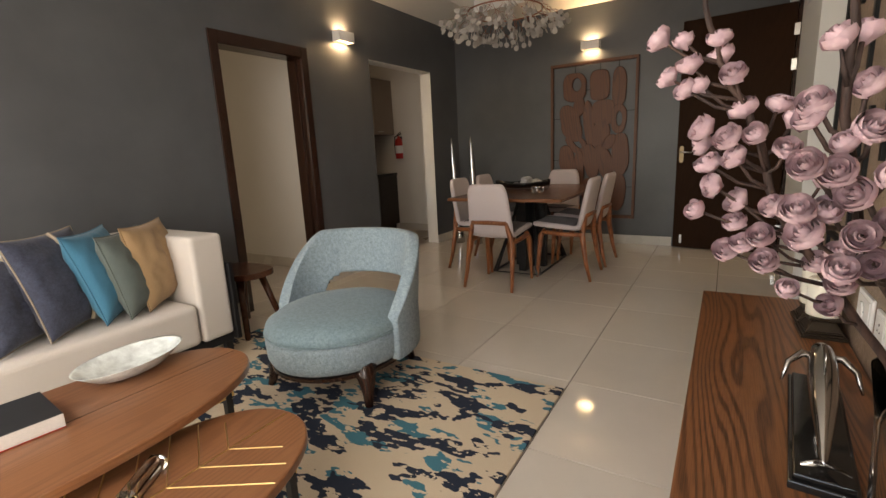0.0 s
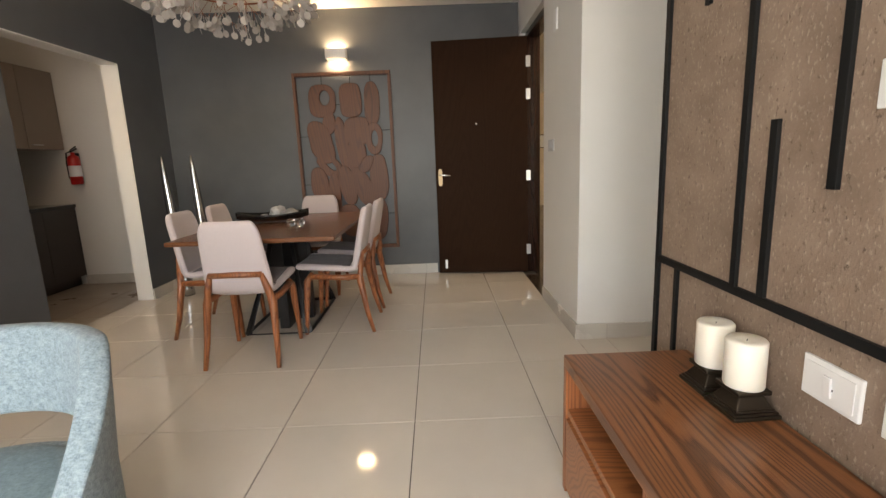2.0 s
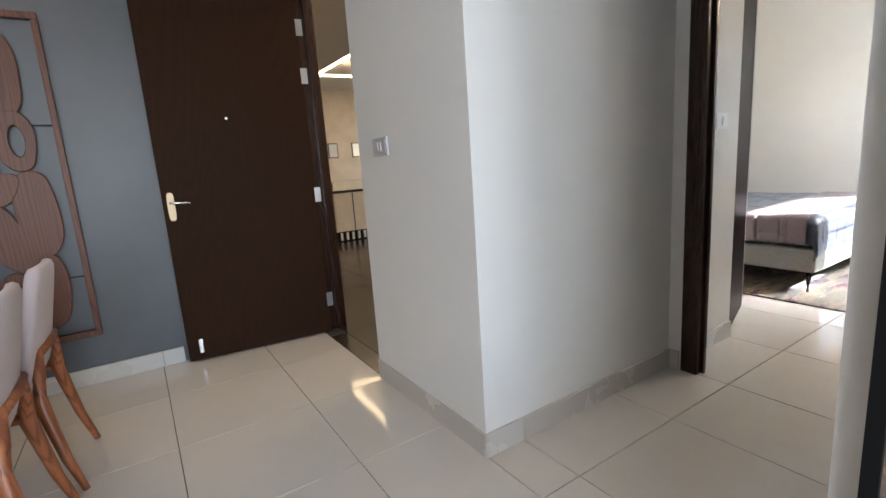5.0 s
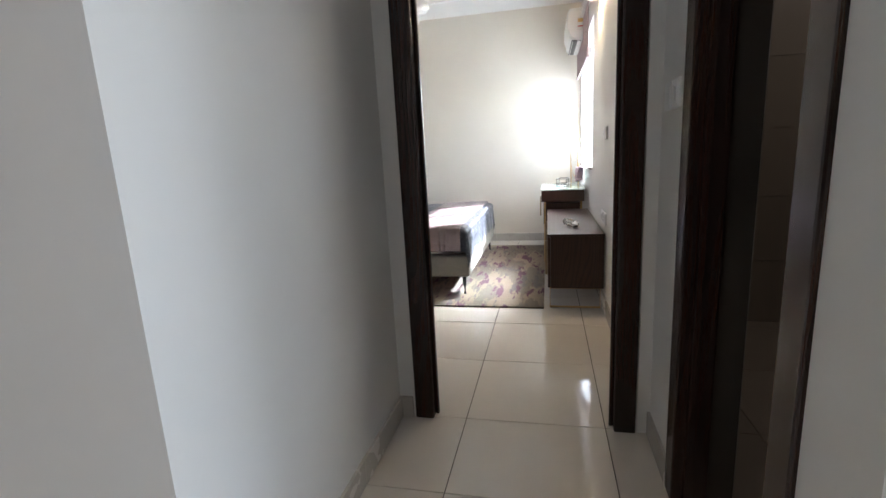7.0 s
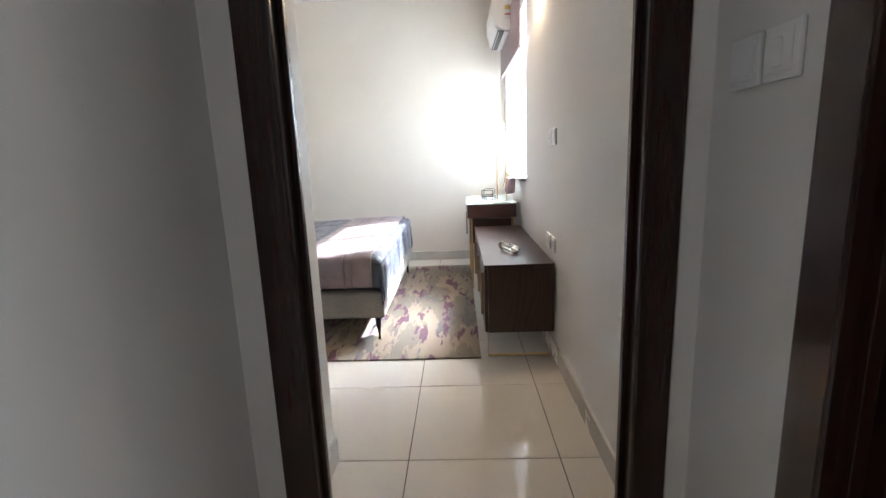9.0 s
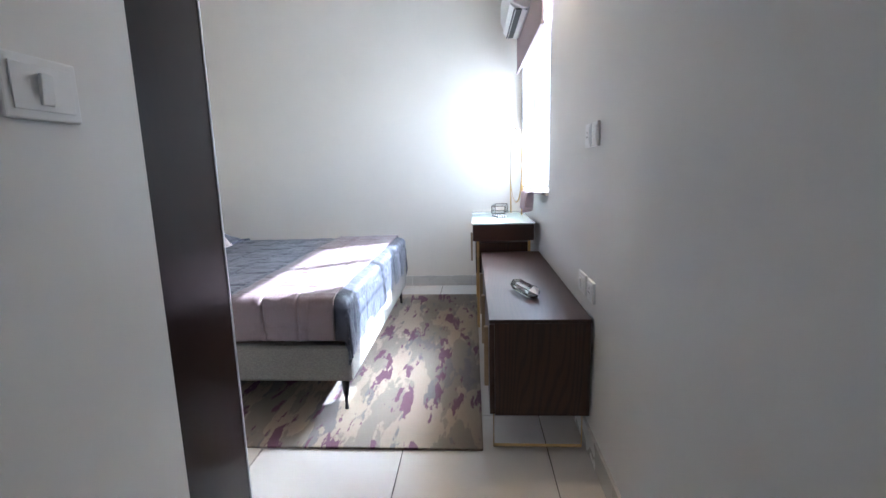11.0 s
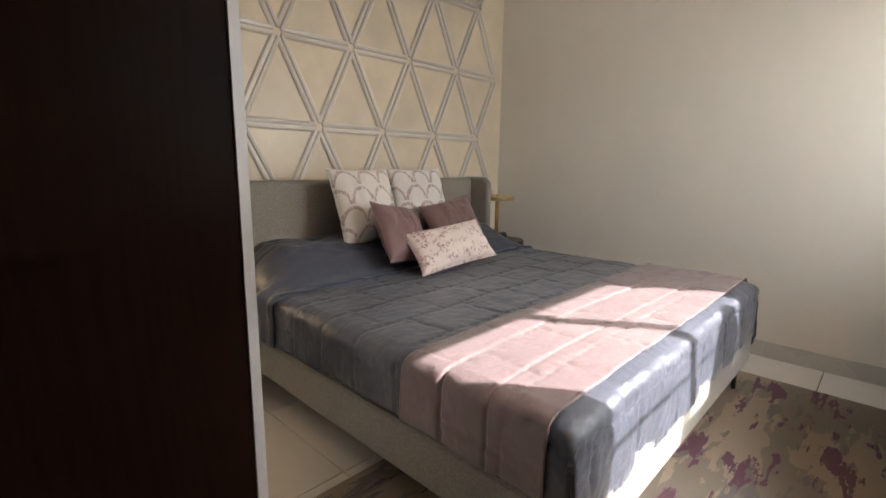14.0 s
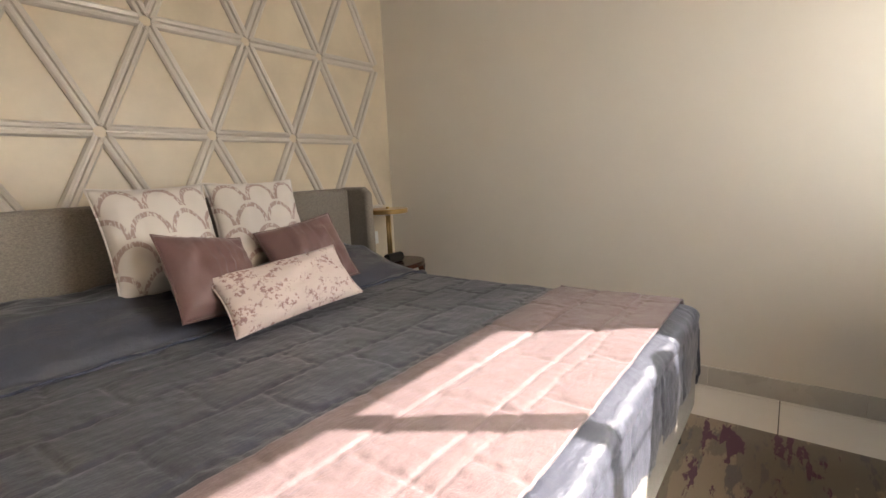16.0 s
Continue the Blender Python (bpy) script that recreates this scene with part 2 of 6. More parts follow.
M["sofa"] = fabric("off_white_sofa_cloth", (0.62, 0.575, 0.53), (0.5, 0.46, 0.42), 800)
M["chair_white"] = fabric("pale_lilac_upholstery", (0.57, 0.50, 0.50), (0.46, 0.40, 0.40), 900)
M["chair_grey"] = fabric("grey_seat_cloth", (0.13, 0.11, 0.12), (0.09, 0.075, 0.08), 900)
M["navy"] = fabric("navy_tweed", (0.045, 0.055, 0.09), (0.015, 0.018, 0.035), 350, mottled=0.4)
M["blue"] = fabric("peacock_velvet", (0.05, 0.22, 0.34), (0.02, 0.11, 0.19), 900)
M["olive"] = fabric("grey_green_velvet", (0.12, 0.15, 0.14), (0.05, 0.065, 0.06), 700)
M["tan"] = fabric("tan_velvet", (0.42, 0.27, 0.14), (0.25, 0.16, 0.08), 700)
M["piping"] = fabric("sand_piping", (0.42, 0.34, 0.25), None, 900)
M["duvet"] = satin("slate_satin_quilt", (0.052, 0.057, 0.078), (0.042, 0.046, 0.064))
M["throw"] = satin("mauve_satin_throw", (0.185, 0.132, 0.132), (0.150, 0.104, 0.104))
M["mauve"] = fabric("mauve_satin", (0.19, 0.105, 0.10), (0.14, 0.075, 0.07), 1200, 0.4, 0.1)
M["blind"] = fabric("mauve_blind_cloth", (0.40, 0.30, 0.31), (0.33, 0.25, 0.26), 900)
M["silver_paint"] = shader("silver_paint_moulding", (0.62, 0.56, 0.49), 0.42, 0.25)
M["red"] = shader("red_enamel", (0.45, 0.015, 0.012), 0.3)
M["ceramic"] = shader("white_ceramic", (0.75, 0.75, 0.73), 0.12)
M["leaf_white"] = shader("white_acrylic_leaf", (0.42, 0.39, 0.36), 0.35)
M["copper"] = shader("copper_wire", (0.35, 0.13, 0.07), 0.3, 0.9)
M["twig"] = wood("twig_bark", (0.075, 0.04, 0.03), (0.028, 0.015, 0.012), "Z", 0.8)
M["kit_upper"] = painted("kitchen_laminate_taupe", (0.26, 0.21, 0.17), 0.35, 0.03)
M["kit_lower"] = painted("kitchen_laminate_dark", (0.035, 0.024, 0.02), 0.35, 0.1)
M["granite"] = painted("black_granite", (0.012, 0.012, 0.012), 0.1, 0.4, 80)
M["backsplash"] = tile_mat("backsplash_tile", (0.20, 0.19, 0.175), 0.2)
M["bath_tile"] = tile_mat("bathroom_wall_tile", (0.36, 0.33, 0.30), 0.2)
M["bath_beige"] = tile_mat("bathroom_beige_tile", (0.30, 0.25, 0.20), 0.25)


def emitter(name, color, strength):
    m = shader(name, color, 0.5)
    bsdf(m).inputs["Emission Color"].default_value = (*color, 1)
    bsdf(m).inputs["Emission Strength"].default_value = strength
    return m


M["glow_warm"] = emitter("warm_led", (1.0, 0.7, 0.35), 1.5)
M["glow_sconce"] = emitter("sconce_led", (1.0, 0.72, 0.40), 4.5)
M["glow_soft"] = emitter("warm_diffuser", (1.0, 0.8, 0.5), 1.5)


def stone_panel():
    m = shader("textured_stone_panel", (0.22, 0.165, 0.125), 0.6)
    v = coords(m, world_space=True)
    a = noise_tex(m, v, 7, 6, 0.6)
    base = ramp(m, a, [(0.3, (0.20, 0.142, 0.102)), (0.7, (0.30, 0.220, 0.165))])
    mp = coords(m, (1, 1, 0.6), world_space=True)
    fl = noise_tex(m, mp, 110, 4, 0.7)
    fk = ramp(m, fl, [(0.56, (0, 0, 0)), (0.70, (0.85, 0.85, 0.85))])
    base = mix(m, fk, base, (0.46, 0.37, 0.29))
    dk = ramp(m, noise_tex(m, mp, 70, 3, 0.7), [(0.32, (1, 1, 1)), (0.38, (0, 0, 0))])
    base = mix(m, dk, base, (0.12, 0.08, 0.055))
    link(m, base, bsdf(m).inputs["Base Color"])
    bump(m, fl, 0.6, 0.004)
    return m


M["stone_panel"] = stone_panel()
M["rug_living"] = rug_mat("ivory_rug_with_navy_and_teal_strokes", (0.60, 0.50, 0.37),
                          [((0.04, 0.175, 0.235), 4.4, 0.56, 3.1), ((0.010, 0.019, 0.042), 4.2, 0.535, 11.7), ((0.60, 0.50, 0.37), 11.0, 0.59, 6.3)], (1.0, 1.9, 1), 3)
M["rug_bed"] = rug_mat("faded_taupe_and_plum_rug", (0.175, 0.145, 0.113),
                       [((0.26, 0.21, 0.152), 2.1, 0.50, 5.2), ((0.135, 0.117, 0.108), 3.0, 0.56, 8.8), ((0.105, 0.045, 0.068), 4.6, 0.565, 2.4)], (0.7, 2.6, 1), 8)


def band_tile():
    """Dark patchwork tile: curling pale ornament beside a dotted diagonal band."""
    m = shader("patchwork_pattern_tile", (0.05, 0.045, 0.042), 0.25)
    v = coords(m, (1, 1, 1), world_space=True)
    curl = node(m, "ShaderNodeTexWave", Scale=9.0, Distortion=9.0, Detail=1.0, Detail_Scale=1.4)
    link(m, v, curl.inputs["Vector"])
    a = ramp(m, curl.outputs["Fac"], [(0.62, (0.030, 0.026, 0.024)), (0.70, (0.17, 0.155, 0.135))])
    dots = node(m, "ShaderNodeTexVoronoi", Scale=52.0)
    link(m, v, dots.inputs["Vector"])
    b = ramp(m, dots.outputs["Distance"], [(0.28, (0.15, 0.135, 0.12)), (0.34, (0.035, 0.03, 0.028))])
    diag = node(m, "ShaderNodeTexWave", Scale=1.4, Distortion=0.6)
    diag.bands_direction = "DIAGONAL"
    link(m, v, diag.inputs["Vector"])
    sel = ramp(m, diag.outputs["Fac"], [(0.60, (0, 0, 0)), (0.64, (1, 1, 1))])
    link(m, mix(m, sel, a, b), bsdf(m).inputs["Base Color"])
    return m


def lattice_tile():
    """Border tile with a pale crossed trellis."""
    m = shader("trellis_border_tile", (0.05, 0.045, 0.042), 0.25)
    lines = []
    for turn in (45, -45):
        w = node(m, "ShaderNodeTexWave", Scale=5.6)
        w.bands_direction = "Y"
        link(m, coords(m, (1, 1, 1), (radians(turn), 0, 0), world_space=True), w.inputs["Vector"])
        lines.append(ramp(m, w.outputs["Fac"], [(0.80, (0, 0, 0)), (0.88, (1, 1, 1))]))
    both = mix(m, 1.0, lines[0], lines[1], "LIGHTEN")
    link(m, mix(m, both, (0.035, 0.03, 0.028), (0.17, 0.155, 0.135)), bsdf(m).inputs["Base Color"])
    return m


M["band_tile"] = band_tile()
M["lattice_tile"] = lattice_tile()


def cushion_print(name, ground, ink, kind):
    m = shader(name, ground, 0.8)
    if kind == "scallop":
        v = coords(m, (1, 1, 1))
        sep = node(m, "ShaderNodeSeparateXYZ")
        link(m, v, sep.inputs[0])

        def mth(op, a, b=None, c=None):
            n = node(m, "ShaderNodeMath", operation=op)
            for s, val in zip(n.inputs, (a, b, c)):
                if val is None:
                    continue
                if isinstance(val, (int, float)):
                    s.default_value = val
                else:
                    link(m, val, s)
            return n.outputs[0]

        u = mth("DIVIDE", sep.outputs[0], 0.14)
        w = mth("DIVIDE", sep.outputs[1], 0.105)
        row = mth("FLOOR", w)
        odd = mth("MULTIPLY", mth("MODULO", mth("ADD", row, 100.0), 2.0), 0.5)
        fu = mth("SUBTRACT", mth("FRACT", mth("ADD", mth("ADD", u, 100.0), odd)), 0.5)
        fw = mth("FRACT", w)
        r = mth("SQRT", mth("ADD", mth("MULTIPLY", fu, fu), mth("MULTIPLY", mth("MULTIPLY", fw, fw), 0.32)))
        ring = mth("ABSOLUTE", mth("SUBTRACT", r, 0.45))
        fac = ramp(m, ring, [(0.045, (1, 1, 1)), (0.06, (0, 0, 0))])
        strokes = noise_tex(m, coords(m, (1, 0.3, 1)), 120, 2)
        fac = mix(m, ramp(m, strokes, [(0.35, (0, 0, 0)), (0.5, (0.8, 0.8, 0.8))]), (0, 0, 0), fac)
    else:
        v = coords(m)
        n1 = noise_tex(m, v, 19, 5, 0.66)
        n2 = noise_tex(m, v, 60, 3, 0.6)
        f1 = ramp(m, n1, [(0.49, (0, 0, 0)), (0.56, (0.85, 0.85, 0.85))])
        f2 = ramp(m, n2, [(0.48, (0, 0, 0)), (0.55, (1, 1, 1))])
        fac = mix(m, 1.0, f1, f2, "MULTIPLY")
    link(m, mix(m, fac, ground, ink), bsdf(m).inputs["Base Color"])
    bump(m, noise_tex(m, coords(m), 900, 2), 0.2, 0.001)
    return m


M["scallop"] = cushion_print("white_cushion_with_mauve_arches", (0.66, 0.61, 0.56), (0.34, 0.22, 0.20), "scallop")
M["floral"] = cushion_print("blush_cushion_with_rose_print", (0.60, 0.50, 0.46), (0.26, 0.13, 0.125), "floral")


def petal_mat():
    m = shader("dusty_pink_paper_petal", (0.47, 0.265, 0.275), 0.75, Subsurface_Weight=0.1, Subsurface_Radius=(0.01, 0.005, 0.005))
    n = noise_tex(m, coords(m), 45, 3)
    link(m, ramp(m, n, [(0.25, (0.36, 0.235, 0.265)), (0.5, (0.47, 0.325, 0.355)), (0.75, (0.60, 0.45, 0.47))]), bsdf(m).inputs["Base Color"])
    return m


M["petal"] = petal_mat()
M["bowl_in"] = painted("pearl_aqua_glaze", (0.68, 0.73, 0.72), 0.15, 0.25, 22, 60, 0.1)
M["stone"] = painted("grey_rock", (0.3, 0.29, 0.28), 0.5, 0.3, 20)

# ---- mesh helpers ----


def part(name, bm, mat, parent=None, label="", smooth=False, kind=""):
    me = bpy.data.meshes.new(name)
    bmesh.ops.recalc_face_normals(bm, faces=bm.faces[:])
    bm.to_mesh(me)
    bm.free()
    if smooth:
        for p in me.polygons:
            p.use_smooth = True
    me.materials.append(mat)
    ob = new(name, me)
    ob.parent = parent
    return tagged(ob, label, kind=kind)


def thing(name, m, label, category, group=""):
    ob = new(name)
    ob.empty_display_size = 0.1
    ob.matrix_world = m
    return tagged(ob, label, category, group)


def soften(ob, width=0.004, segments=2, angle=35):
    b = ob.modifiers.new("bevel", "BEVEL")
    b.width, b.segments, b.limit_method, b.angle_limit = width, segments, "ANGLE", radians(angle)
    return ob


def box(bm, x0, x1, y0, y1, z0, z1, m=None):
    vs = [bm.verts.new((x, y, z)) for x in (x0, x1) for y in (y0, y1) for z in (z0, z1)]
    for f in ((0, 1, 3, 2), (4, 6, 7, 5), (0, 4, 5, 1), (2, 3, 7, 6), (0, 2, 6, 4), (1, 5, 7, 3)):
        bm.faces.new([vs[i] for i in f])
    if m is not None:
        bmesh.ops.transform(bm, matrix=m, verts=vs)
    return vs


def boxed(name, dims, mat, parent=None, label="", bevel=0.003, m=None, kind=""):
    bm = bmesh.new()
    box(bm, *dims, m)
    ob = part(name, bm, mat, parent, label, kind=kind)
    if bevel:
        soften(ob, bevel)
    return ob


def tube(bm, pts, r, seg=8, closed=False, radii=None):
    """A round bar along points."""
    pts = [Vector(p) for p in pts]
    rings = []
    n = len(pts)
    ref = Vector((0, 0, 1))
    for i, p in enumerate(pts):
        a = pts[(i - 1) % n] if (closed or i > 0) else p
        b = pts[(i + 1) % n] if (closed or i < n - 1) else p
        d = (b - a).normalized()
        side = d.cross(ref)
        if side.length < 0.05:
            side = d.cross(Vector((0, 1, 0)))
        side.normalize()
        up = side.cross(d)
        rr = radii[i] if radii else r
        rings.append([bm.verts.new(p + rr * (math.cos(t) * side + math.sin(t) * up)) for t in [2 * math.pi * k / seg for k in range(seg)]])
    pairs = list(zip(rings, rings[1:])) + ([(rings[-1], rings[0])] if closed else [])
    for r0, r1 in pairs:
        for k in range(seg):
            bm.faces.new((r0[k], r0[(k + 1) % seg], r1[(k + 1) % seg], r1[k]))
    if not closed:
        bm.faces.new(rings[0])
        bm.faces.new(rings[-1][::-1])


def lathe(bm, profile, seg=32, cx=0, cy=0, sx=1.0, sy=1.0):
    """Turned body: profile of (radius, z)."""
    rings = []
    for r, z in profile:
        if r < 1e-5:
            rings.append([bm.verts.new((cx, cy, z))])
        else:
            rings.append([bm.verts.new((cx + sx * r * math.cos(2 * math.pi * k / seg), cy + sy * r * math.sin(2 * math.pi * k / seg), z)) for k in range(seg)])
    for a, b in zip(rings, rings[1:]):
        for k in range(seg):
            q = [a[k % len(a)], a[(k + 1) % len(a)], b[(k + 1) % len(b)], b[k % len(b)]]
            u = []
            for v in q:
                if v not in u:
                    u.append(v)
            if len(u) > 2:
                bm.faces.new(u)
    for ring, flip in ((rings[0], 1), (rings[-1], 0)):
        if len(ring) > 2:
            bm.faces.new(ring[::-1] if flip else ring)


def prism(bm, outline, z0, z1, m=None):
    """Outline of (x, y), raised from z0 to z1."""
    a = [bm.verts.new((x, y, z0)) for x, y in outline]
    b = [bm.verts.new((x, y, z1)) for x, y in outline]
    n = len(a)
    bm.faces.new(a[::-1])
    bm.faces.new(b)
    for i in range(n):
        bm.faces.new((a[i], a[(i + 1) % n], b[(i + 1) % n], b[i]))
    if m is not None:
        bmesh.ops.transform(bm, matrix=m, verts=a + b)


def stadium(x0, x1, y0, y1, p=2.6, n=56):
    """Rounded outline that fills the given rectangle."""
    cx, cy, hx, hy = (x0 + x1) / 2, (y0 + y1) / 2, (x1 - x0) / 2, (y1 - y0) / 2
    out = []
    for k in range(n):
        t = 2 * math.pi * k / n
        c, s = math.cos(t), math.sin(t)
        out.append((cx + hx * math.copysign(abs(c) ** (2 / p), c), cy + hy * math.copysign(abs(s) ** (2 / p), s)))
    return out


def cushion_bm(w, h, d, n=26, seed=0, pleats=0.0):
    """A stuffed cushion in the x-y plane, centred, pinched at its corners."""
    bm = bmesh.new()
    rows = {}
    for side in (1, -1):
        for i in range(n + 1):
            for j in range(n + 1):
                u, v = 2 * i / n - 1, 2 * j / n - 1
                edge = i in (0, n) or j in (0, n)
                if edge and side == -1:
                    rows[(side, i, j)] = rows[(1, i, j)]
                    continue
                pin = 1 - 0.07 * (1 - u * u) * abs(v) ** 3
                piv = 1 - 0.07 * (1 - v * v) * abs(u) ** 3
                x, y = u * w / 2 * piv, v * h / 2 * pin
                t = ((1 - abs(u) ** 2.4) * (1 - abs(v) ** 2.4)) ** 0.55
                q = noise.noise(Vector((u * 2.2 + seed, v * 2.2, side * 3)))
                q2 = noise.noise(Vector((u * 5 + seed, v * 5, side * 7)))
                z = side * d / 2 * t * (1 + 0.2 * q) + 0.014 * q2 * t
                if pleats and side == 1 and -0.45 < u < 0.5:
                    z += pleats * abs(math.sin(u * 16)) * t
                rows[(side, i, j)] = bm.verts.new((x, y, z))
    for side in (1, -1):
        for i in range(n):
            for j in range(n):
                q = [rows[(side, i, j)], rows[(side, i + 1, j)], rows[(side, i + 1, j + 1)], rows[(side, i, j + 1)]]
                bm.faces.new(q if side == 1 else q[::-1])
    return bm


def cushion(name, m, w, h, d, mat, label, seed=0, piping=None, pleats=0.0, group=""):
    th = thing(name, m, label, "cushion", group)
    part("cover", cushion_bm(w, h, d, seed=seed, pleats=pleats), mat, th, smooth=True)
    bm = bmesh.new()
    pts = []
    n = 24
    for a, b, c, e in ((-1, -1, 1, -1), (1, -1, 1, 1), (1, 1, -1, 1), (-1, 1, -1, -1)):
        for k in range(n):
            f = k / n
            u, v = a + (c - a) * f, b + (e - b) * f
            pts.append((u * w / 2 * (1 - 0.07 * (1 - v * v) * abs(u) ** 3), v * h / 2 * (1 - 0.07 * (1 - u * u) * abs(v) ** 3), 0))
    tube(bm, pts, 0.0035, 6, closed=True)
    part("piping", bm, piping or mat, th, smooth=True)
    return th


def wall_bm(axis, at, thick, a0, a1, z0, z1, holes=()):
    """A wall along x or y ('x': it runs along x, face at y=at), with openings (a0, a1, z0, z1)."""
    bm = bmesh.new()
    cuts = sorted({a0, a1, *[h[0] for h in holes], *[h[1] for h in holes]})
    lo, hi = sorted((at, at + thick))
    for c0, c1 in zip(cuts, cuts[1:]):
        mid = (c0 + c1) / 2
        spans = [(z0, z1)]
        for h in holes:
            if h[0] < mid < h[1]:
                out = []
                for s0, s1 in spans:
                    if h[2] > s0:
                        out.append((s0, min(h[2], s1)))
                    if h[3] < s1:
                        out.append((max(h[3], s0), s1))
                spans = out
        for s0, s1 in spans:
            if s1 - s0 > 1e-4:
                box(bm, *((c0, c1, lo, hi) if axis == "x" else (lo, hi, c0, c1)), s0, s1)
    return bm


def wall(name, mat, label, *a, holes=()):
    ob = part(name, wall_bm(*a, holes=holes), mat)
    return tagged(ob, label, "wall", kind="structure")


def structure(ob, label, category):
    return tagged(ob, label, category, kind="structure")


# ---- large structure ----
H = 2.84
XL, YF = -2.54, 2.93
BX0, BX1, BY0, BY1 = 2.47, 6.57, -0.17, 3.0
wall("wall_west", M["grey_wall"], "dark grey painted living room wall with two openings and a sconce", "y", XL, -0.15, -4.0, YF + 0.12, 0, H,
     holes=[(-0.59, 0.285, 0, 2.04), (1.14, 2.29, 0, 2.09)])
wall("wall_north", M["grey_wall"], "dark grey painted wall behind the dining table", "x", YF, 0.12, XL, 1.0, 0, H)
wall("wall_entry", M["white_wall"], "white painted wall beside the open entrance door", "y", 1.01, 0.12, 0.903, 3.05, 0, H, holes=[(1.86, 2.88, 0, 2.36)])
wall("wall_corridor", M["white_wall"], "white painted corner wall of the short corridor", "x", 0.903, 0.12, 1.13, 2.268, 0, H)
wall("wall_bedroom_west", M["white_wall"], "white painted wall around the bedroom door", "y", 2.268, 0.20, -0.17, 3.1, 0, H, holes=[(-0.12, 0.83, 0, 2.12)])
wall("wall_bedroom_stub", M["white_wall"], "white painted stub wall inside the bedroom with a light switch", "x", 0.895, 0.12, 2.47, 2.9, 0, H)
wall("wall_bedroom_closet_side", M["white_wall"], "white painted side wall of the closet", "y", 2.78, 0.12, 1.015, 3.0, 0, H)
wall("wall_bedroom_north", M["cream_wall"], "pale gold stucco feature wall behind the bed", "x", BY1, 0.12, BX0, BX1 + 0.12, 0, H)
wall("wall_bedroom_east", M["warm_wall"], "plain off-white bedroom wall", "y", BX1, 0.15, BY0, BY1, 0, H)
wall("wall_south_bedroom", M["white_wall"], "white bedroom wall with the window and sockets", "x", BY0, -0.18, 1.125, BX1 + 0.15, 0, H,
     holes=[(1.2, 1.94, 0, 2.1), (4.96, 6.42, 0.985, 2.3)])
wall("wall_tv", M["white_wall"], "wall that carries the textured panel", "y", 1.0, 0.125, -4.0, -0.17, 0, H)
# unseen wall, placed to suit how the daylight falls off northward
wall("wall_south", M["white_wall"], "unseen white wall with an assumed wide daylight opening", "x", -4.0, -0.15, XL - 0.15, 1.125, 0, H, holes=[(-2.45, 0.85, 0.02, 2.4)])
# unseen side walls, added to keep the sun off the living room
wall("wall_balcony_east", M["white_wall"], "unseen plain white side wall of the added sun block", "y", 1.0, 0.125, -6.4, -4.152, 0, H)
wall("wall_balcony_west", M["white_wall"], "unseen plain white side wall of the added sun block", "y", XL, -0.15, -6.4, -4.152, 0, H)
# kitchen, side room, lobby, bathroom
wall("wall_kitchen_north", M["white_wall"], "white kitchen wall with a fire extinguisher", "x", 3.05, 0.12, -5.0, XL - 0.15, 0, H)
wall("wall_kitchen_west", M["backsplash"], "grey tiled kitchen wall behind the counter", "y", -4.3, -0.12, 0.9, 3.05, 0, H)
wall("wall_kitchen_south", M["white_wall"], "white wall between the kitchen and the side room", "x", 0.64, 0.2, -5.0, XL - 0.15, 0, H)
wall("wall_side_room", M["white_wall"], "white far wall of the side room", "y", -4.9, -0.12, -3.2, 0.64, 0, H)
wall("wall_side_room_south", M["white_wall"], "white end wall of the side room", "x", -3.2, -0.12, -5.0, XL - 0.15, 0, H)
wall("wall_lobby_north", M["cream_wall"], "warm plain lobby wall", "x", 9.6, 0.12, 1.13, 8.0, 0, H)
wall("wall_lobby_east", M["cream_wall"], "warm plain lobby side wall", "y", 8.0, 0.12, 3.12, 9.6, 0, H)
wall("wall_lobby_west", M["cream_wall"], "warm plain lobby wall beside the entrance", "y", 1.13, -0.12, 3.05, 9.6, 0, H)
wall("wall_bath_east", M["bath_beige"], "beige tiled bathroom wall", "y", 3.66, 0.12, -2.6, -0.35, 0, 2.5)
wall("wall_bath_south", M["bath_beige"], "beige tiled bathroom end wall", "x", -2.6, -0.12, 1.12, 3.78, 0, 2.5)
wall("wall_bath_nib", M["grout"], "grey tiled reveal beside the bathroom door", "y", 1.885, 0.054, -0.349, -0.268, 0, 2.098)
wall("wall_bath_west", M["bath_beige"], "beige tiled bathroom wall behind the toilet", "y", 1.85, -0.12, -2.6, -0.95, 0, 2.5)

# runs on beyond the south wall, out of view, to block the sun
ce = boxed("ceiling", (XL - 0.15, 1.13, -6.4, 3.05, H, H + 0.12), M["ceiling"], bevel=0)
structure(ce, "white living room ceiling, run on outside as an unseen sun block", "ceiling")
ce = boxed("ceiling_border", (XL, 1.0, 2.35, YF, 2.66, 2.80), M["ceiling"], bevel=0)
structure(ce, "dropped plaster border of the living room ceiling", "ceiling")
ce = boxed("ceiling_border", (XL, -1.95, -4.0, 2.35, 2.66, 2.80), M["ceiling"], bevel=0)
structure(ce, "dropped plaster border of the living room ceiling", "ceiling")
ce = boxed("ceiling_hall", (1.13, 2.268, -0.17, 9.7, H, H + 0.12), M["ceiling"], bevel=0)
structure(ce, "plain ceiling of the corridor and entry", "ceiling")
ce = boxed("ceiling_bedroom", (2.268, BX1 + 0.15, BY0 - 0.18, 3.12, H, H + 0.12), M["ceiling"], bevel=0)
structure(ce, "white bedroom ceiling", "ceiling")
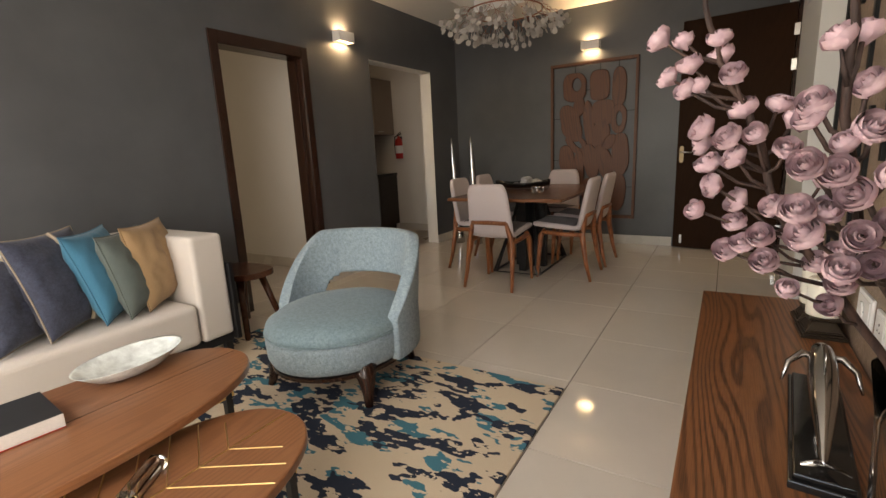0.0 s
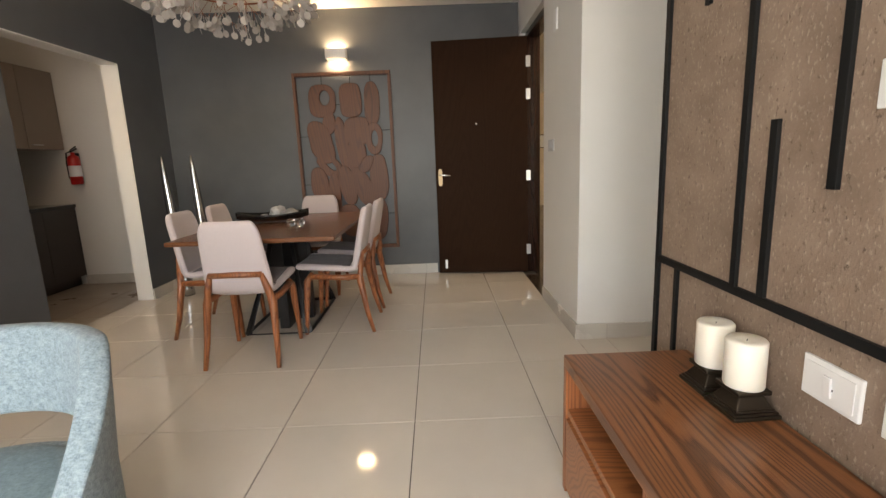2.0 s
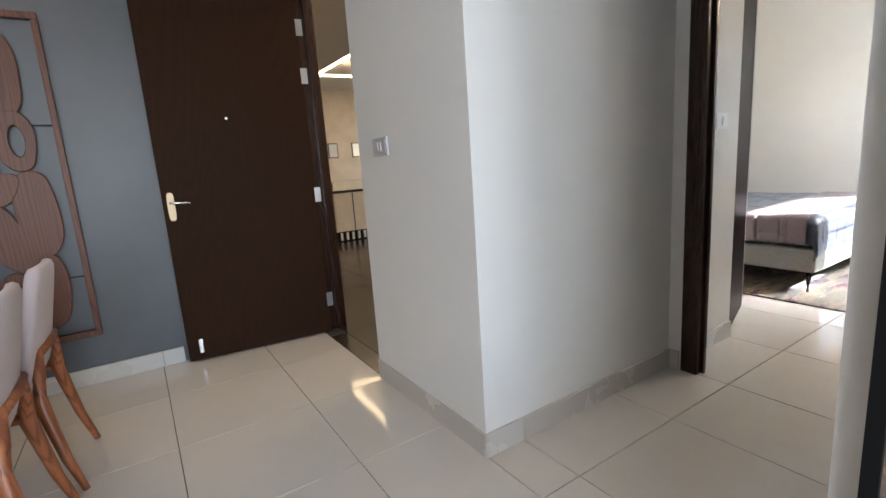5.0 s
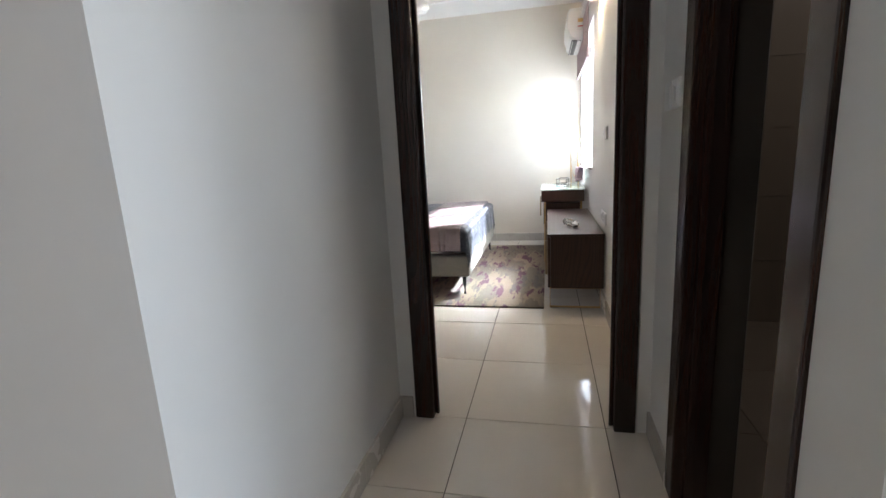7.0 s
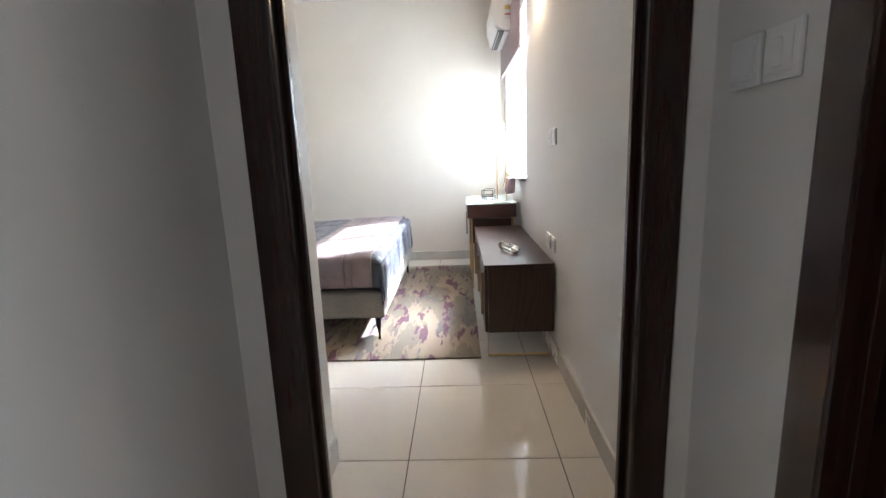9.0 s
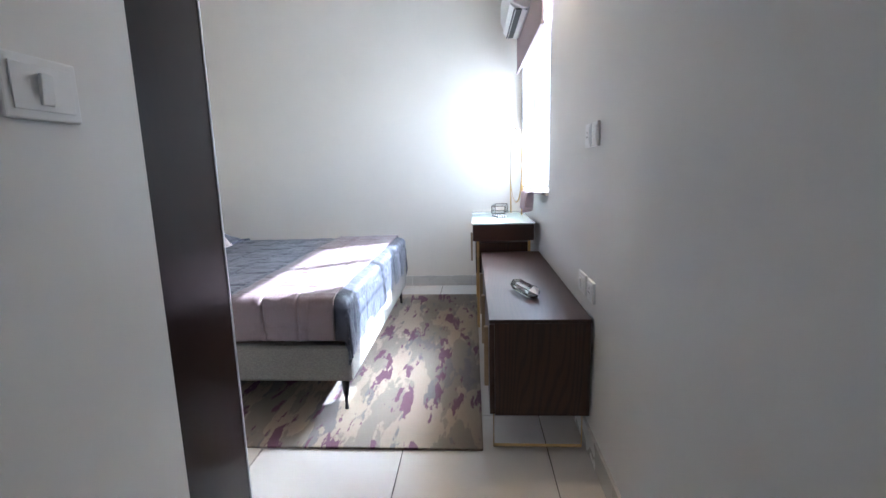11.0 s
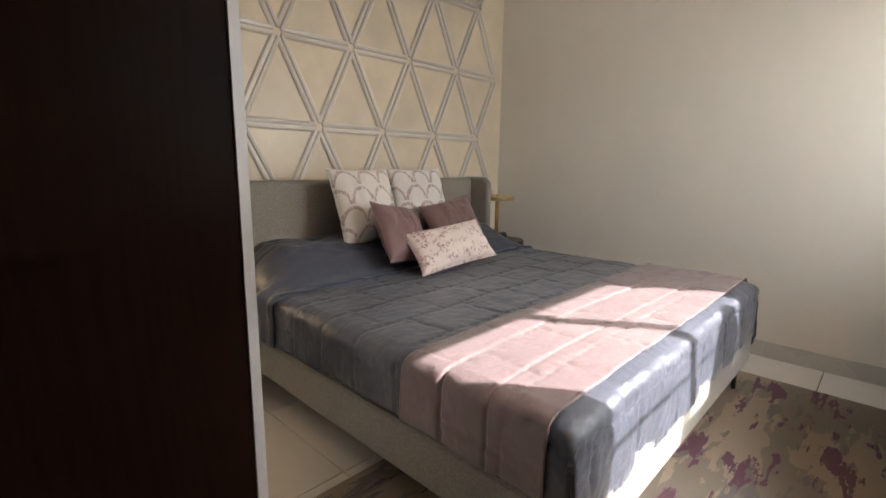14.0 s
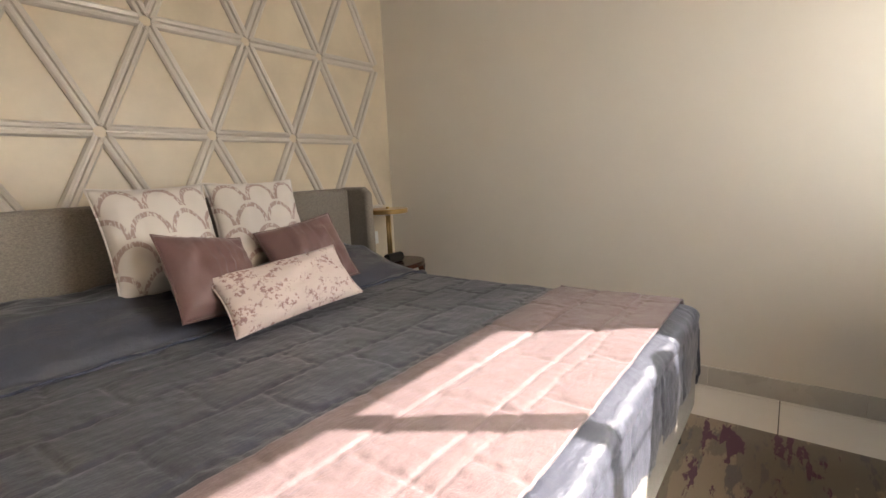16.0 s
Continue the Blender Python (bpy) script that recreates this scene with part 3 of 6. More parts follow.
ce = boxed("ceiling_lobby", (2.268, 8.1, 3.12, 9.7, H, H + 0.12), M["ceiling"], bevel=0)
structure(ce, "lobby ceiling with a lit recess", "ceiling")
ce = boxed("ceiling_kitchen", (-5.1, XL - 0.15, -3.3, 3.2, H, H + 0.12), M["ceiling"], bevel=0)
structure(ce, "plain kitchen ceiling", "ceiling")
ce = boxed("ceiling_bath", (1.12, 3.8, -2.72, -0.35, 2.5, 2.62), M["ceiling"], bevel=0)
structure(ce, "plain bathroom ceiling", "ceiling")
gr = boxed("ground", (-60, 60, -60, 60, -0.4, -0.3), M["grout"], bevel=0)
structure(gr, "plain ground outside", "ground")

# floors: a screed with grout colour, tiles are set on it further down
floor = boxed("floor", (-5.1, 8.1, -6.4, 9.7, -0.12, -0.006), M["grout"], bevel=0)
structure(floor, "floor of polished cream vitrified tiles with thin dark joints", "floor")


# ---- things: living room ----
def armchair():
    th = thing("armchair", pose(-1.09, -1.02, 0, 0, 0, 5), "aqua boucle lounge chair with a wrap-around cut-out back", "armchair")
    R = 0.355
    bm = bmesh.new()
    lathe(bm, [(0.0, 0.175), (R - 0.05, 0.175), (R - 0.012, 0.19), (R, 0.22), (R + 0.004, 0.30), (R, 0.325), (0.0, 0.33)], 48, cy=-0.035, sy=1.12)
    part("seat_base", bm, M["aqua"], th, smooth=True)
    bm = bmesh.new()
    lathe(bm, [(0.0, 0.325), (R - 0.006, 0.325), (R + 0.004, 0.34), (R - 0.004, 0.37), (R - 0.05, 0.40), (R * 0.55, 0.418), (0.0, 0.425)], 48, cy=-0.035, sy=1.12)
    part("seat", bm, M["aqua_seat"], th, smooth=True)
    bm = bmesh.new()
    tube(bm, [((R + 0.004) * math.cos(a), -0.035 + 1.12 * (R + 0.004) * math.sin(a), 0.335) for a in [2 * math.pi * k / 64 for k in range(64)]], 0.004, 6, closed=True)
    part("piping", bm, M["aqua_seat"], th, smooth=True)
    # the wrap-around back
    bm = bmesh.new()
    n, nz = 96, 30
    span = radians(104)

    def top(a):
        f = abs(a) / span
        return 0.745 - 0.36 * max(0, (f - 0.50) / 0.50) ** 1.35

    grid = {}
    for i in range(n + 1):
        a = -span + 2 * span * i / n
        for j in range(nz + 1):
            z = 0.178 + (top(a) - 0.178) * j / nz
            lean = 1.0 + 0.20 * max(0, z - 0.40)
            r = (R + 0.012) * lean
            grid[i, j] = (a, z, bm.verts.new((r * math.sin(a), r * math.cos(a) * 1.02, z)))
    for i in range(n):
        for j in range(nz):
            a = (grid[i, j][0] + grid[i + 1, j][0]) / 2
            z = (grid[i, j][1] + grid[i, j + 1][1]) / 2
            if z > 0.375 and (a / radians(56)) ** 4 + ((z - 0.375) / 0.112) ** 2 < 1:
                continue
            bm.faces.new((grid[i, j][2], grid[i + 1, j][2], grid[i + 1, j + 1][2], grid[i, j + 1][2]))
    back = part("backrest", bm, M["aqua"], th, "thick curved backrest with an oval gap", smooth=True)
    so = back.modifiers.new("thick", "SOLIDIFY")
    so.thickness, so.offset = 0.065, -0.3
    ss = back.modifiers.new("round", "SUBSURF")
    ss.levels = ss.render_levels = 1
    bm = bmesh.new()
    lathe(bm, [(0.0, 0.150), (R - 0.03, 0.150), (R - 0.015, 0.158), (R - 0.015, 0.176), (0.0, 0.176)], 48, cy=-0.035, sy=1.12)
    part("base_ring", bm, M["dark_frame"], th)
    for sx, sy, lx in ((-1, -1, 0.29), (1, -1, 0.29), (-1, 1, 0.22), (1, 1, 0.22)):
        bm = bmesh.new()
        x, y = sx * lx, sy * 0.24
        tube(bm, [(x * 0.86, y * 0.86, 0.20), (x * 0.97, y * 0.97, 0.13), (x * 1.02, y * 1.05, 0.07), (x * 1.06, y * 1.12, 0.012)], 0.02, 10, radii=[0.07, 0.042, 0.026, 0.018])
        part("leg", bm, M["dark_frame"], th, smooth=True)
    return th


armchair()


def sofa():
    th = thing("sofa", pose(-2.08, -2.3, 0), "long off-white fabric sofa with a dark frame against the grey wall", "sofa")
    y0, y1 = -1.1, 1.12
    soften(boxed("frame", (-0.38, 0.24, y0, y1, 0.13, 0.18), M["black"], th, bevel=0), 0.004)
    for y in (y0 + 0.04, y1 - 0.02):
        for x in (-0.34, 0.2):
            bm = bmesh.new()
            box(bm, x - 0.02, x + 0.02, y - 0.02, y + 0.02, 0.012 if y < 0.9 else 0.0, 0.13)
            part("leg", bm, M["black"], th)
    for y in (y0, y1 - 0.19):
        soften(boxed("arm", (-0.40, 0.26, y, y + 0.19, 0.18, 0.775), M["sofa"], th, bevel=0), 0.025, 4)
    boxed("side_frame", (-0.40, 0.275, y1 + 0.002, y1 + 0.03, 0.14, 0.60), M["black"], th, bevel=0.004)
    ln = (y1 - 0.19 - (y0 + 0.19)) / 2
    for k in range(2):
        a = y0 + 0.19 + k * ln + 0.003
        soften(boxed("seat_cushion", (-0.16, 0.26, a, a + ln - 0.006, 0.18, 0.41), M["sofa"], th, bevel=0), 0.035, 4)
    soften(boxed("backrest", (-0.40, -0.15, y0 + 0.195, y1 - 0.195, 0.18, 0.79), M["sofa"], th, bevel=0), 0.035, 4)


sofa()
for y, w, h, mat, lab, seed, tilt, turn, pip in (
        (-1.43, 0.43, 0.45, "tan", "tan velvet cushion with piping, leaning in the sofa corner", 1, 80, 38, None),
        (-1.55, 0.42, 0.43, "olive", "grey-green velvet cushion on the sofa", 2, 77, 40, None),
        (-1.67, 0.43, 0.46, "blue", "peacock blue velvet cushion on the sofa", 3, 74, 44, None),
        (-1.86, 0.46, 0.48, "navy", "navy tweed cushion with a sand stripe on the sofa", 4, 74, 36, "piping"),
        (-2.05, 0.42, 0.40, "navy", "small navy tweed cushion with a sand edge on the sofa", 5, 72, 36, "piping"),
        (-2.22, 0.42, 0.38, "blue", "blue velvet cushion at the middle of the sofa", 6, 68, 22, None)):
    m = pose(-2.10 + 0.02 * (seed % 3), y, 0.42 + h / 2 * math.sin(radians(tilt)), 0, 0, 90 + turn) @ pose(0, 0, 0, tilt, 0, 0)
    cu = cushion("cushion", m, w, h, 0.17, M[mat], lab, seed, M[pip] if pip else None, group="sofa cushions")
    if mat == "navy":
        bm = bmesh.new()
        pts = []
        for k in range(15):
            v = -0.93 + 1.86 * k / 14
            t = ((1 - 0.1 ** 2.4) * (1 - abs(v) ** 2.4)) ** 0.55
            pts.append((0.02, v * h / 2, 0.078 * t + 0.004))
        tube(bm, pts, 0.009, 6)
        part("stripe", bm, M["piping"], cu, "raised sand coloured stripe")

# low wooden stool behind the sofa arm
th = thing("side_stool", pose(-2.22, -0.82, 0), "dark wooden stool with splayed legs beside the sofa", "stool")
bm = bmesh.new()
prism(bm, stadium(-0.23, 0.23, -0.16, 0.16, 3), 0.40, 0.44)
soften(part("seat", bm, M["mahogany"], th), 0.006)
for sx in (-1, 1):
    for sy in (-1, 1):
        bm = bmesh.new()
        tube(bm, [(sx * 0.1, sy * 0.08, 0.40), (sx * 0.20, sy * 0.15, 0.0)], 0.02, 8, radii=[0.026, 0.018])
        part("leg", bm, M["mahogany"], th, smooth=True)


def nesting_table(x0, x1, y0, y1, top, leather, label, legs):
    th = thing("coffee_table", pose((x0 + x1) / 2, (y0 + y1) / 2, 0.012), label, "coffee table", "nesting coffee tables")
    hx, hy = (x1 - x0) / 2, (y1 - y0) / 2
    bm = bmesh.new()
    prism(bm, stadium(-hx, hx, -hy, hy, 2.25, 72), top - 0.012 - 0.03, top - 0.012)
    soften(part("tabletop", bm, M["walnut_top"], th), 0.005)
    zt = top - 0.012
    if leather:
        # brass inlay in a leaf pattern
        for k in range(-6, 7):
            y = k * hy / 6.5
            for s in (-1, 1):
                ye = y + s * 0.0 + 0.17
                w = hx * (1 - min(1, abs(ye / hy)) ** 2.25) ** (1 / 2.25) if abs(ye) < hy else 0
                w2 = min(w, 0.9 * hx)
                if w2 < 0.03:
                    continue
                bm = bmesh.new()
                tube(bm, [(0, y, zt), (s * w2, y + 0.17 * w2 / hx, zt)], 0.0022, 4)
                part("inlay", bm, M["gold"], th)
        bm = bmesh.new()
        tube(bm, [(0, -hy * 0.97, zt), (0, hy * 0.97, zt)], 0.0025, 4)
        part("inlay", bm, M["gold"], th)
    else:
        bm = bmesh.new()
        box(bm, -0.0015, 0.0015, -hy * 0.98, hy * 0.98, zt - 0.002, zt + 0.0006)
        part("seam", bm, M["twig"], th)
    for lx, ly in legs:
        bm = bmesh.new()
        box(bm, lx * hx - 0.011, lx * hx + 0.011, ly * hy - 0.011, ly * hy + 0.011, 0.0, top - 0.043)
        part("leg", bm, M["black"], th)
    for sx in (-1, 1):
        bm = bmesh.new()
        box(bm, sx * hx * 0.62 - 0.009, sx * hx * 0.62 + 0.009, -hy * 0.75, hy * 0.75, top - 0.075, top - 0.043)
        part("rail", bm, M["gold"], th)
    return th


nesting_table(-1.30, -0.68, -3.05, -1.73, 0.45, False, "oval walnut coffee table with black metal legs on the rug", ((-0.62, -0.75), (0.62, -0.75), (-0.62, 0.72), (0.62, 0.72)))
nesting_table(-0.84, -0.28, -3.0, -1.86, 0.37, True, "lower oval coffee table with brass leaf inlay on the rug", ((-0.62, -0.75), (0.62, -0.75), (-0.62, 0.72), (0.62, 0.72)))

th = thing("bowl", pose(-1.17, -2.02, 0.45, 0, 0, 100), "shallow oval ceramic bowl with a pearly aqua glaze", "bowl")
bm = bmesh.new()
lathe(bm, [(0.0, 0.0), (0.07, 0.0), (0.125, 0.016), (0.183, 0.058), (0.188, 0.062), (0.180, 0.058), (0.12, 0.022), (0.0, 0.012)], 48, sy=0.62)
part("body", bm, M["bowl_in"], th, smooth=True)

th = thing("book", pose(-1.10, -2.44, 0.45, 0, 0, -6), "thick book with a dark cover, cream spine and red back", "book")
boxed("pages", (-0.11, 0.108, -0.15, 0.15, 0.004, 0.038), M["white_plastic"], th, bevel=0)
boxed("front_cover", (-0.115, 0.115, -0.155, 0.155, 0.038, 0.042), M["dark_plastic"], th, bevel=0)
boxed("back_cover", (-0.115, 0.115, -0.155, 0.155, 0.0, 0.004), M["red"], th, bevel=0)
boxed("spine", (0.115, 0.119, -0.155, 0.155, 0.004, 0.042), M["sofa"], th, bevel=0.001)

th = thing("crystal_block", pose(-0.62, -2.27, 0.37, 0, 0, 35), "smoky glass ornament with a bright end on the low table", "ornament")
bm = bmesh.new()
box(bm, -0.025, 0.025, -0.09, 0.07, 0.0, 0.045)
soften(part("body", bm, M["glass"], th), 0.012, 1)

rug = boxed("rug", (-1.06, 1.06, -1.45, 1.45, 0.0, 0.012), M["rug_living"], bevel=0.004)
rug.matrix_world = pose(-1.07, -2.15, 0)
tagged(rug, "ivory rug with torn navy and teal strokes on the tiled floor", "rug")

# ---- television console ----
th = thing("tv_console", pose(0.757, -1.55, 0), "long teak television console with open niches on the tiled floor", "console")
cy0, cy1 = -1.35, 1.08
boxed("top", (-0.212, 0.212, cy0, cy1, 0.465, 0.505), M["oak_y"], th, bevel=0.003)
boxed("side", (-0.212, 0.212, cy1 - 0.03, cy1, 0.0, 0.465), M["teak"], th, bevel=0.002)
boxed("side", (-0.212, 0.212, cy0, cy0 + 0.03, 0.0, 0.465), M["teak"], th, bevel=0.002)
boxed("shelf", (-0.205, 0.212, cy0 + 0.03, cy1 - 0.03, 0.295, 0.32), M["teak_x"], th, bevel=0.002)
boxed("back", (0.195, 0.212, cy0 + 0.03, cy1 - 0.03, 0.02, 0.465), M["mahogany"], th, bevel=0)
boxed("bottom", (-0.2, 0.195, cy0 + 0.03, cy1 - 0.03, 0.0, 0.02), M["teak_x"], th, bevel=0)
for y in (0.46, -0.12, -0.72):
    boxed("divider", (-0.205, 0.195, y - 0.013, y + 0.013, 0.32, 0.465), M["teak"], th, bevel=0)
for a, b in ((0.46, 1.045), (-0.12, 0.456), (-0.72, -0.124), (-1.315, -0.724)):
    boxed("drawer_front", (-0.212, -0.194, a, b, 0.025, 0.287), M["teak_x"], th, bevel=0.002)

# ---- dining ----


def dining_chair(m):
    th = thing("dining_chair", m, "teak dining chair with pale upholstered shell and dark grey seat", "chair", "chairs round the table")
    # shell: back leaning away (+y is the back)
    bm = bmesh.new()
    n, k = 14, 18
    prof = []
    for j in range(k + 1):
        t = j / k
        if t < 0.45:
            u = t / 0.45
            prof.append((-0.245 + 0.375 * u, 0.475 - 0.035 * u, 0.215 - 0.015 * u))
        elif t < 0.6:
            a = (t - 0.45) / 0.15 * math.pi / 2
            prof.append((0.13 + 0.055 * math.sin(a), 0.44 + 0.06 * (1 - math.cos(a)), 0.197))
        else:
            u = (t - 0.6) / 0.4
            prof.append((0.185 + 0.08 * u, 0.50 + 0.385 * u, 0.200 - 0.030 * u - 0.03 * max(0, u - 0.85) / 0.15))
    g = {}
    for j, (y, z, w) in enumerate(prof):
        for i in range(n + 1):
            u = 2 * i / n - 1
            lift = 0.018 * abs(u) ** 3
            g[i, j] = bm.verts.new((w * math.copysign(abs(u) ** 0.95, u) if u else 0, y - (lift if j > 9 else 0), z + (lift if j <= 9 else 0)))
    for j in range(k):
        for i in range(n):
            bm.faces.new((g[i, j], g[i + 1, j], g[i + 1, j + 1], g[i, j + 1]))
    sh = part("shell", bm, M["chair_white"], th, "pale lilac upholstered seat shell", smooth=True)
    s = sh.modifiers.new("thick", "SOLIDIFY")
    s.thickness, s.offset = 0.045, 0
    s = sh.modifiers.new("round", "SUBSURF")
    s.levels = s.render_levels = 1
    bm = cushion_bm(0.39, 0.38, 0.045, 12)
    bmesh.ops.transform(bm, matrix=pose(0, -0.055, 0.488, -4), verts=bm.verts)
    part("seat_pad", bm, M["chair_grey"], th, "dark grey seat pad", smooth=True)
    for sx in (-1, 1):
        bm = bmesh.new()
        tube(bm, [(sx * 0.15, 0.215, 0.565), (sx * 0.175, 0.205, 0.47), (sx * 0.195, 0.195, 0.39), (sx * 0.208, 0.235, 0.15), (sx * 0.217, 0.275, 0.0)], 0.02, 8, radii=[0.014, 0.022, 0.026, 0.018, 0.013])
        part("back_leg", bm, M["teak"], th, smooth=True)
        bm = bmesh.new()
        tube(bm, [(sx * 0.19, -0.13, 0.435), (sx * 0.20, -0.17, 0.38), (sx * 0.21, -0.19, 0.15), (sx * 0.215, -0.20, 0.0)], 0.02, 8, radii=[0.02, 0.025, 0.017, 0.013])
        part("front_leg", bm, M["teak"], th, smooth=True)
        bm = bmesh.new()
        tube(bm, [(sx * 0.195, -0.16, 0.415), (sx * 0.20, 0.05, 0.40), (sx * 0.195, 0.20, 0.40)], 0.02, 8)
        part("side_rail", bm, M["teak"], th, smooth=True)
    bm = bmesh.new()
    for v in (0,):
        tube(bm, [(-0.155, 0.215, 0.56), (0, 0.228, 0.565), (0.155, 0.215, 0.56)], 0.018, 8)
    part("back_rail", bm, M["teak"], th, smooth=True)
    return th


chair = dining_chair(pose(-1.06, 0.925, 0, 0, 0, 180))
for m in (pose(-0.62, 1.41, 0, 0, 0, -90), pose(-0.60, 1.96, 0, 0, 0, -92), pose(-1.47, 1.41, 0, 0, 0, 90), pose(-1.47, 1.98, 0, 0, 0, 90), pose(-1.02, 2.44, 0, 0, 0, 0)):
    copy_thing(chair, m)

th = thing("dining_table", pose(-1.02, 1.60, 0), "rectangular teak dining table with a crossed black steel base", "table")
boxed("tabletop", (-0.52, 0.52, -0.74, 0.74, 0.715, 0.745), M["table_wood"], th, bevel=0.008)
for a in (-1, 1):
    bm = bmesh.new()
    tube(bm, [(-0.2, a * 0.42, 0.02), (0.2, a * 0.42, 0.02), (0.06, a * 0.12, 0.70), (-0.06, a * 0.12, 0.70)], 0.018, 4, closed=True)
    part("steel_loop", bm, M["black"], th)
    bm = bmesh.new()
    tube(bm, [(a * 0.22, -0.40, 0.02), (a * 0.22, 0.40, 0.02), (a * 0.07, 0.12, 0.70), (a * 0.07, -0.12, 0.70)], 0.018, 4, closed=True)
    part("steel_loop", bm, M["black"], th)
bm = bmesh.new()
box(bm, -0.15, 0.15, -0.035, 0.035, 0.0, 0.715)
box(bm, -0.035, 0.035, -0.26, -0.035, 0.0, 0.715)
box(bm, -0.035, 0.035, 0.035, 0.26, 0.0, 0.715)
part("pedestal", bm, M["black"], th)

th = thing("platter", pose(-1.17, 1.76, 0.745, 0, 0, 12), "long black boat-shaped platter on the dining table", "platter")
bm = bmesh.new()
n = 16
g = {}
for i in range(n + 1):
    u = 2 * i / n - 1
    w = 0.13 * (1 - u * u * 0.75)
    for j in range(9):
        v = 2 * j / 8 - 1
        g[i, j] = bm.verts.new((u * 0.27, v * w, 0.012 + 0.05 * v * v + 0.03 * u * u * abs(u)))
for i in range(n):
    for j in range(8):
        bm.faces.new((g[i, j], g[i + 1, j], g[i + 1, j + 1], g[i, j + 1]))
pl = part("body", bm, M["black_gloss"], th, smooth=True)
s = pl.modifiers.new("thick", "SOLIDIFY")
s.thickness, s.offset = 0.012, 0
for x, y, r, seed in ((-1.14, 1.78, 0.072, 3), (-1.04, 1.80, 0.056, 4), (-1.24, 1.75, 0.036, 5)):
    bm = bmesh.new()
    bmesh.ops.create_icosphere(bm, subdivisions=3, radius=r)
    for v in bm.verts:
        v.co *= 1 + 0.35 * noise.noise(v.co * 25 + Vector((seed, 0, 0)))
        v.co.z *= 0.75
    ob = part("rock", bm, M["stone"])
    ob.matrix_world = pose(x, y, 0.755 + r * 0.8)
    tagged(ob, "rough grey mineral piece lying in the black platter", "rock", "rocks in the platter")
th = thing("crystal_ornament", pose(-0.90, 1.42, 0.745, 0, 0, 20), "pair of clear cut-glass gems on the dining table", "ornament")
for x in (-0.03, 0.035):
    bm = bmesh.new()
    lathe(bm, [(0.0, 0.0), (0.025, 0.004), (0.036, 0.03), (0.022, 0.055), (0.0, 0.06)], 8, cx=x)
    part("gem", bm, M["glass"], th)

# tall silver tusks in the corner
for x, lean in ((-2.27, 1), (-2.02, 0.5)):
    bm = bmesh.new()
    pts = [(0.05 * math.sin(1.2 * k / 16) * -1, 0, 0.0 + 1.31 * k / 16) for k in range(17)]
    tube(bm, pts, 0.05, 14, radii=[0.054 * max(0.05, 1 - (k / 16) ** 2.4) ** 0.62 for k in range(17)])
    ob = part("floor_sculpture", bm, M["tusk"], smooth=True)
    ob.matrix_world = pose(x, 2.4, 0, 0, -1.5 * lean, 0)
    tagged(ob, "tall tapering polished steel tusk standing in the grey corner", "sculpture", "steel tusks")

# ---- carved wall panel ----
AX0, AX1, AZ0, AZ1 = -1.245, -0.275, 0.30, 2.07
th = thing("wall_panel", pose(-0.76, 2.925, 0), "carved wooden art panel in a slim frame on the dark grey wall", "wall art")
ax = 0.485
for n_, d in (("frame_rail", (-ax, ax, -0.045, -0.005, AZ1 - 0.035, AZ1)), ("frame_rail", (-ax, ax, -0.045, -0.005, AZ0, AZ0 + 0.035)),
              ("frame_stile", (-ax, -ax + 0.03, -0.043, -0.005, AZ0 + 0.035, AZ1 - 0.035)), ("frame_stile", (ax - 0.03, ax, -0.043, -0.005, AZ0 + 0.035, AZ1 - 0.035))):
    boxed(n_, d, M["art_wood"], th, bevel=0.003)


def blob(cx, cz, w, h, p, lean, seed, hole=None, waist=0.0):
    w, h = w * 1.09, h * 1.06
    n = 30
    out = []
    for k in range(n):
        t = 2 * math.pi * k / n
        c, s = math.cos(t), math.sin(t)
        x = w * math.copysign(abs(c) ** (2 / p), c)
        z = h * math.copysign(abs(s) ** (2 / p), s)
        x *= 1 - waist * math.exp(-((z / h - 0.1) / 0.3) ** 2) + 0.12 * noise.noise(Vector((math.cos(t) * 1.3 + seed, math.sin(t) * 1.3, 0)))
        x += lean * z
        out.append((cx + x, cz + z))
    bm = bmesh.new()
    rot = Matrix(((1, 0, 0, 0), (0, 0, 1, 0), (0, 1, 0, 0), (0, 0, 0, 1)))
    if hole is None:
        prism(bm, out, -0.034 - 0.0004 * seed, -0.018, rot)
    else:
        hx, hz, hr, hs, hl = hole
        inn = [(hx + hr * math.cos(2 * math.pi * k / n) + hl * hs * math.sin(2 * math.pi * k / n), hz + hs * math.sin(2 * math.pi * k / n)) for k in range(n)]
        rings = [[bm.verts.new((x, y, z)) for x, z in o] for o, y in ((out, -0.034 - 0.0004 * seed), (inn, -0.034 - 0.0004 * seed), (inn, -0.018), (out, -0.018))]
        for a, b in zip(rings, rings[1:] + rings[:1]):
            for k in range(n):
                bm.faces.new((a[k], a[(k + 1) % n], b[(k + 1) % n], b[k]))
    soften(part("carved_piece", bm, M["art_wood"], th), 0.004, 1)


blob(-0.21, 1.80, 0.125, 0.15, 2.8, 0.0, 1, hole=(-0.18, 1.83, 0.050, 0.072, 0))
blob(-0.155, 1.58, 0.058, 0.10, 2.4, 0.1, 2)
blob(0.075, 1.80, 0.105, 0.155, 3.2, 0.0, 3)
blob(0.285, 1.76, 0.07, 0.20, 2.6, 0.0, 4)
blob(-0.245, 1.40, 0.115, 0.20, 2.3, -0.25, 5, waist=0.12)
blob(-0.175, 1.16, 0.105, 0.11, 2.2, -0.5, 6, hole=(-0.17, 1.175, 0.035, 0.06, -0.7))
blob(-0.035, 1.38, 0.058, 0.25, 2.2, -0.08, 7)
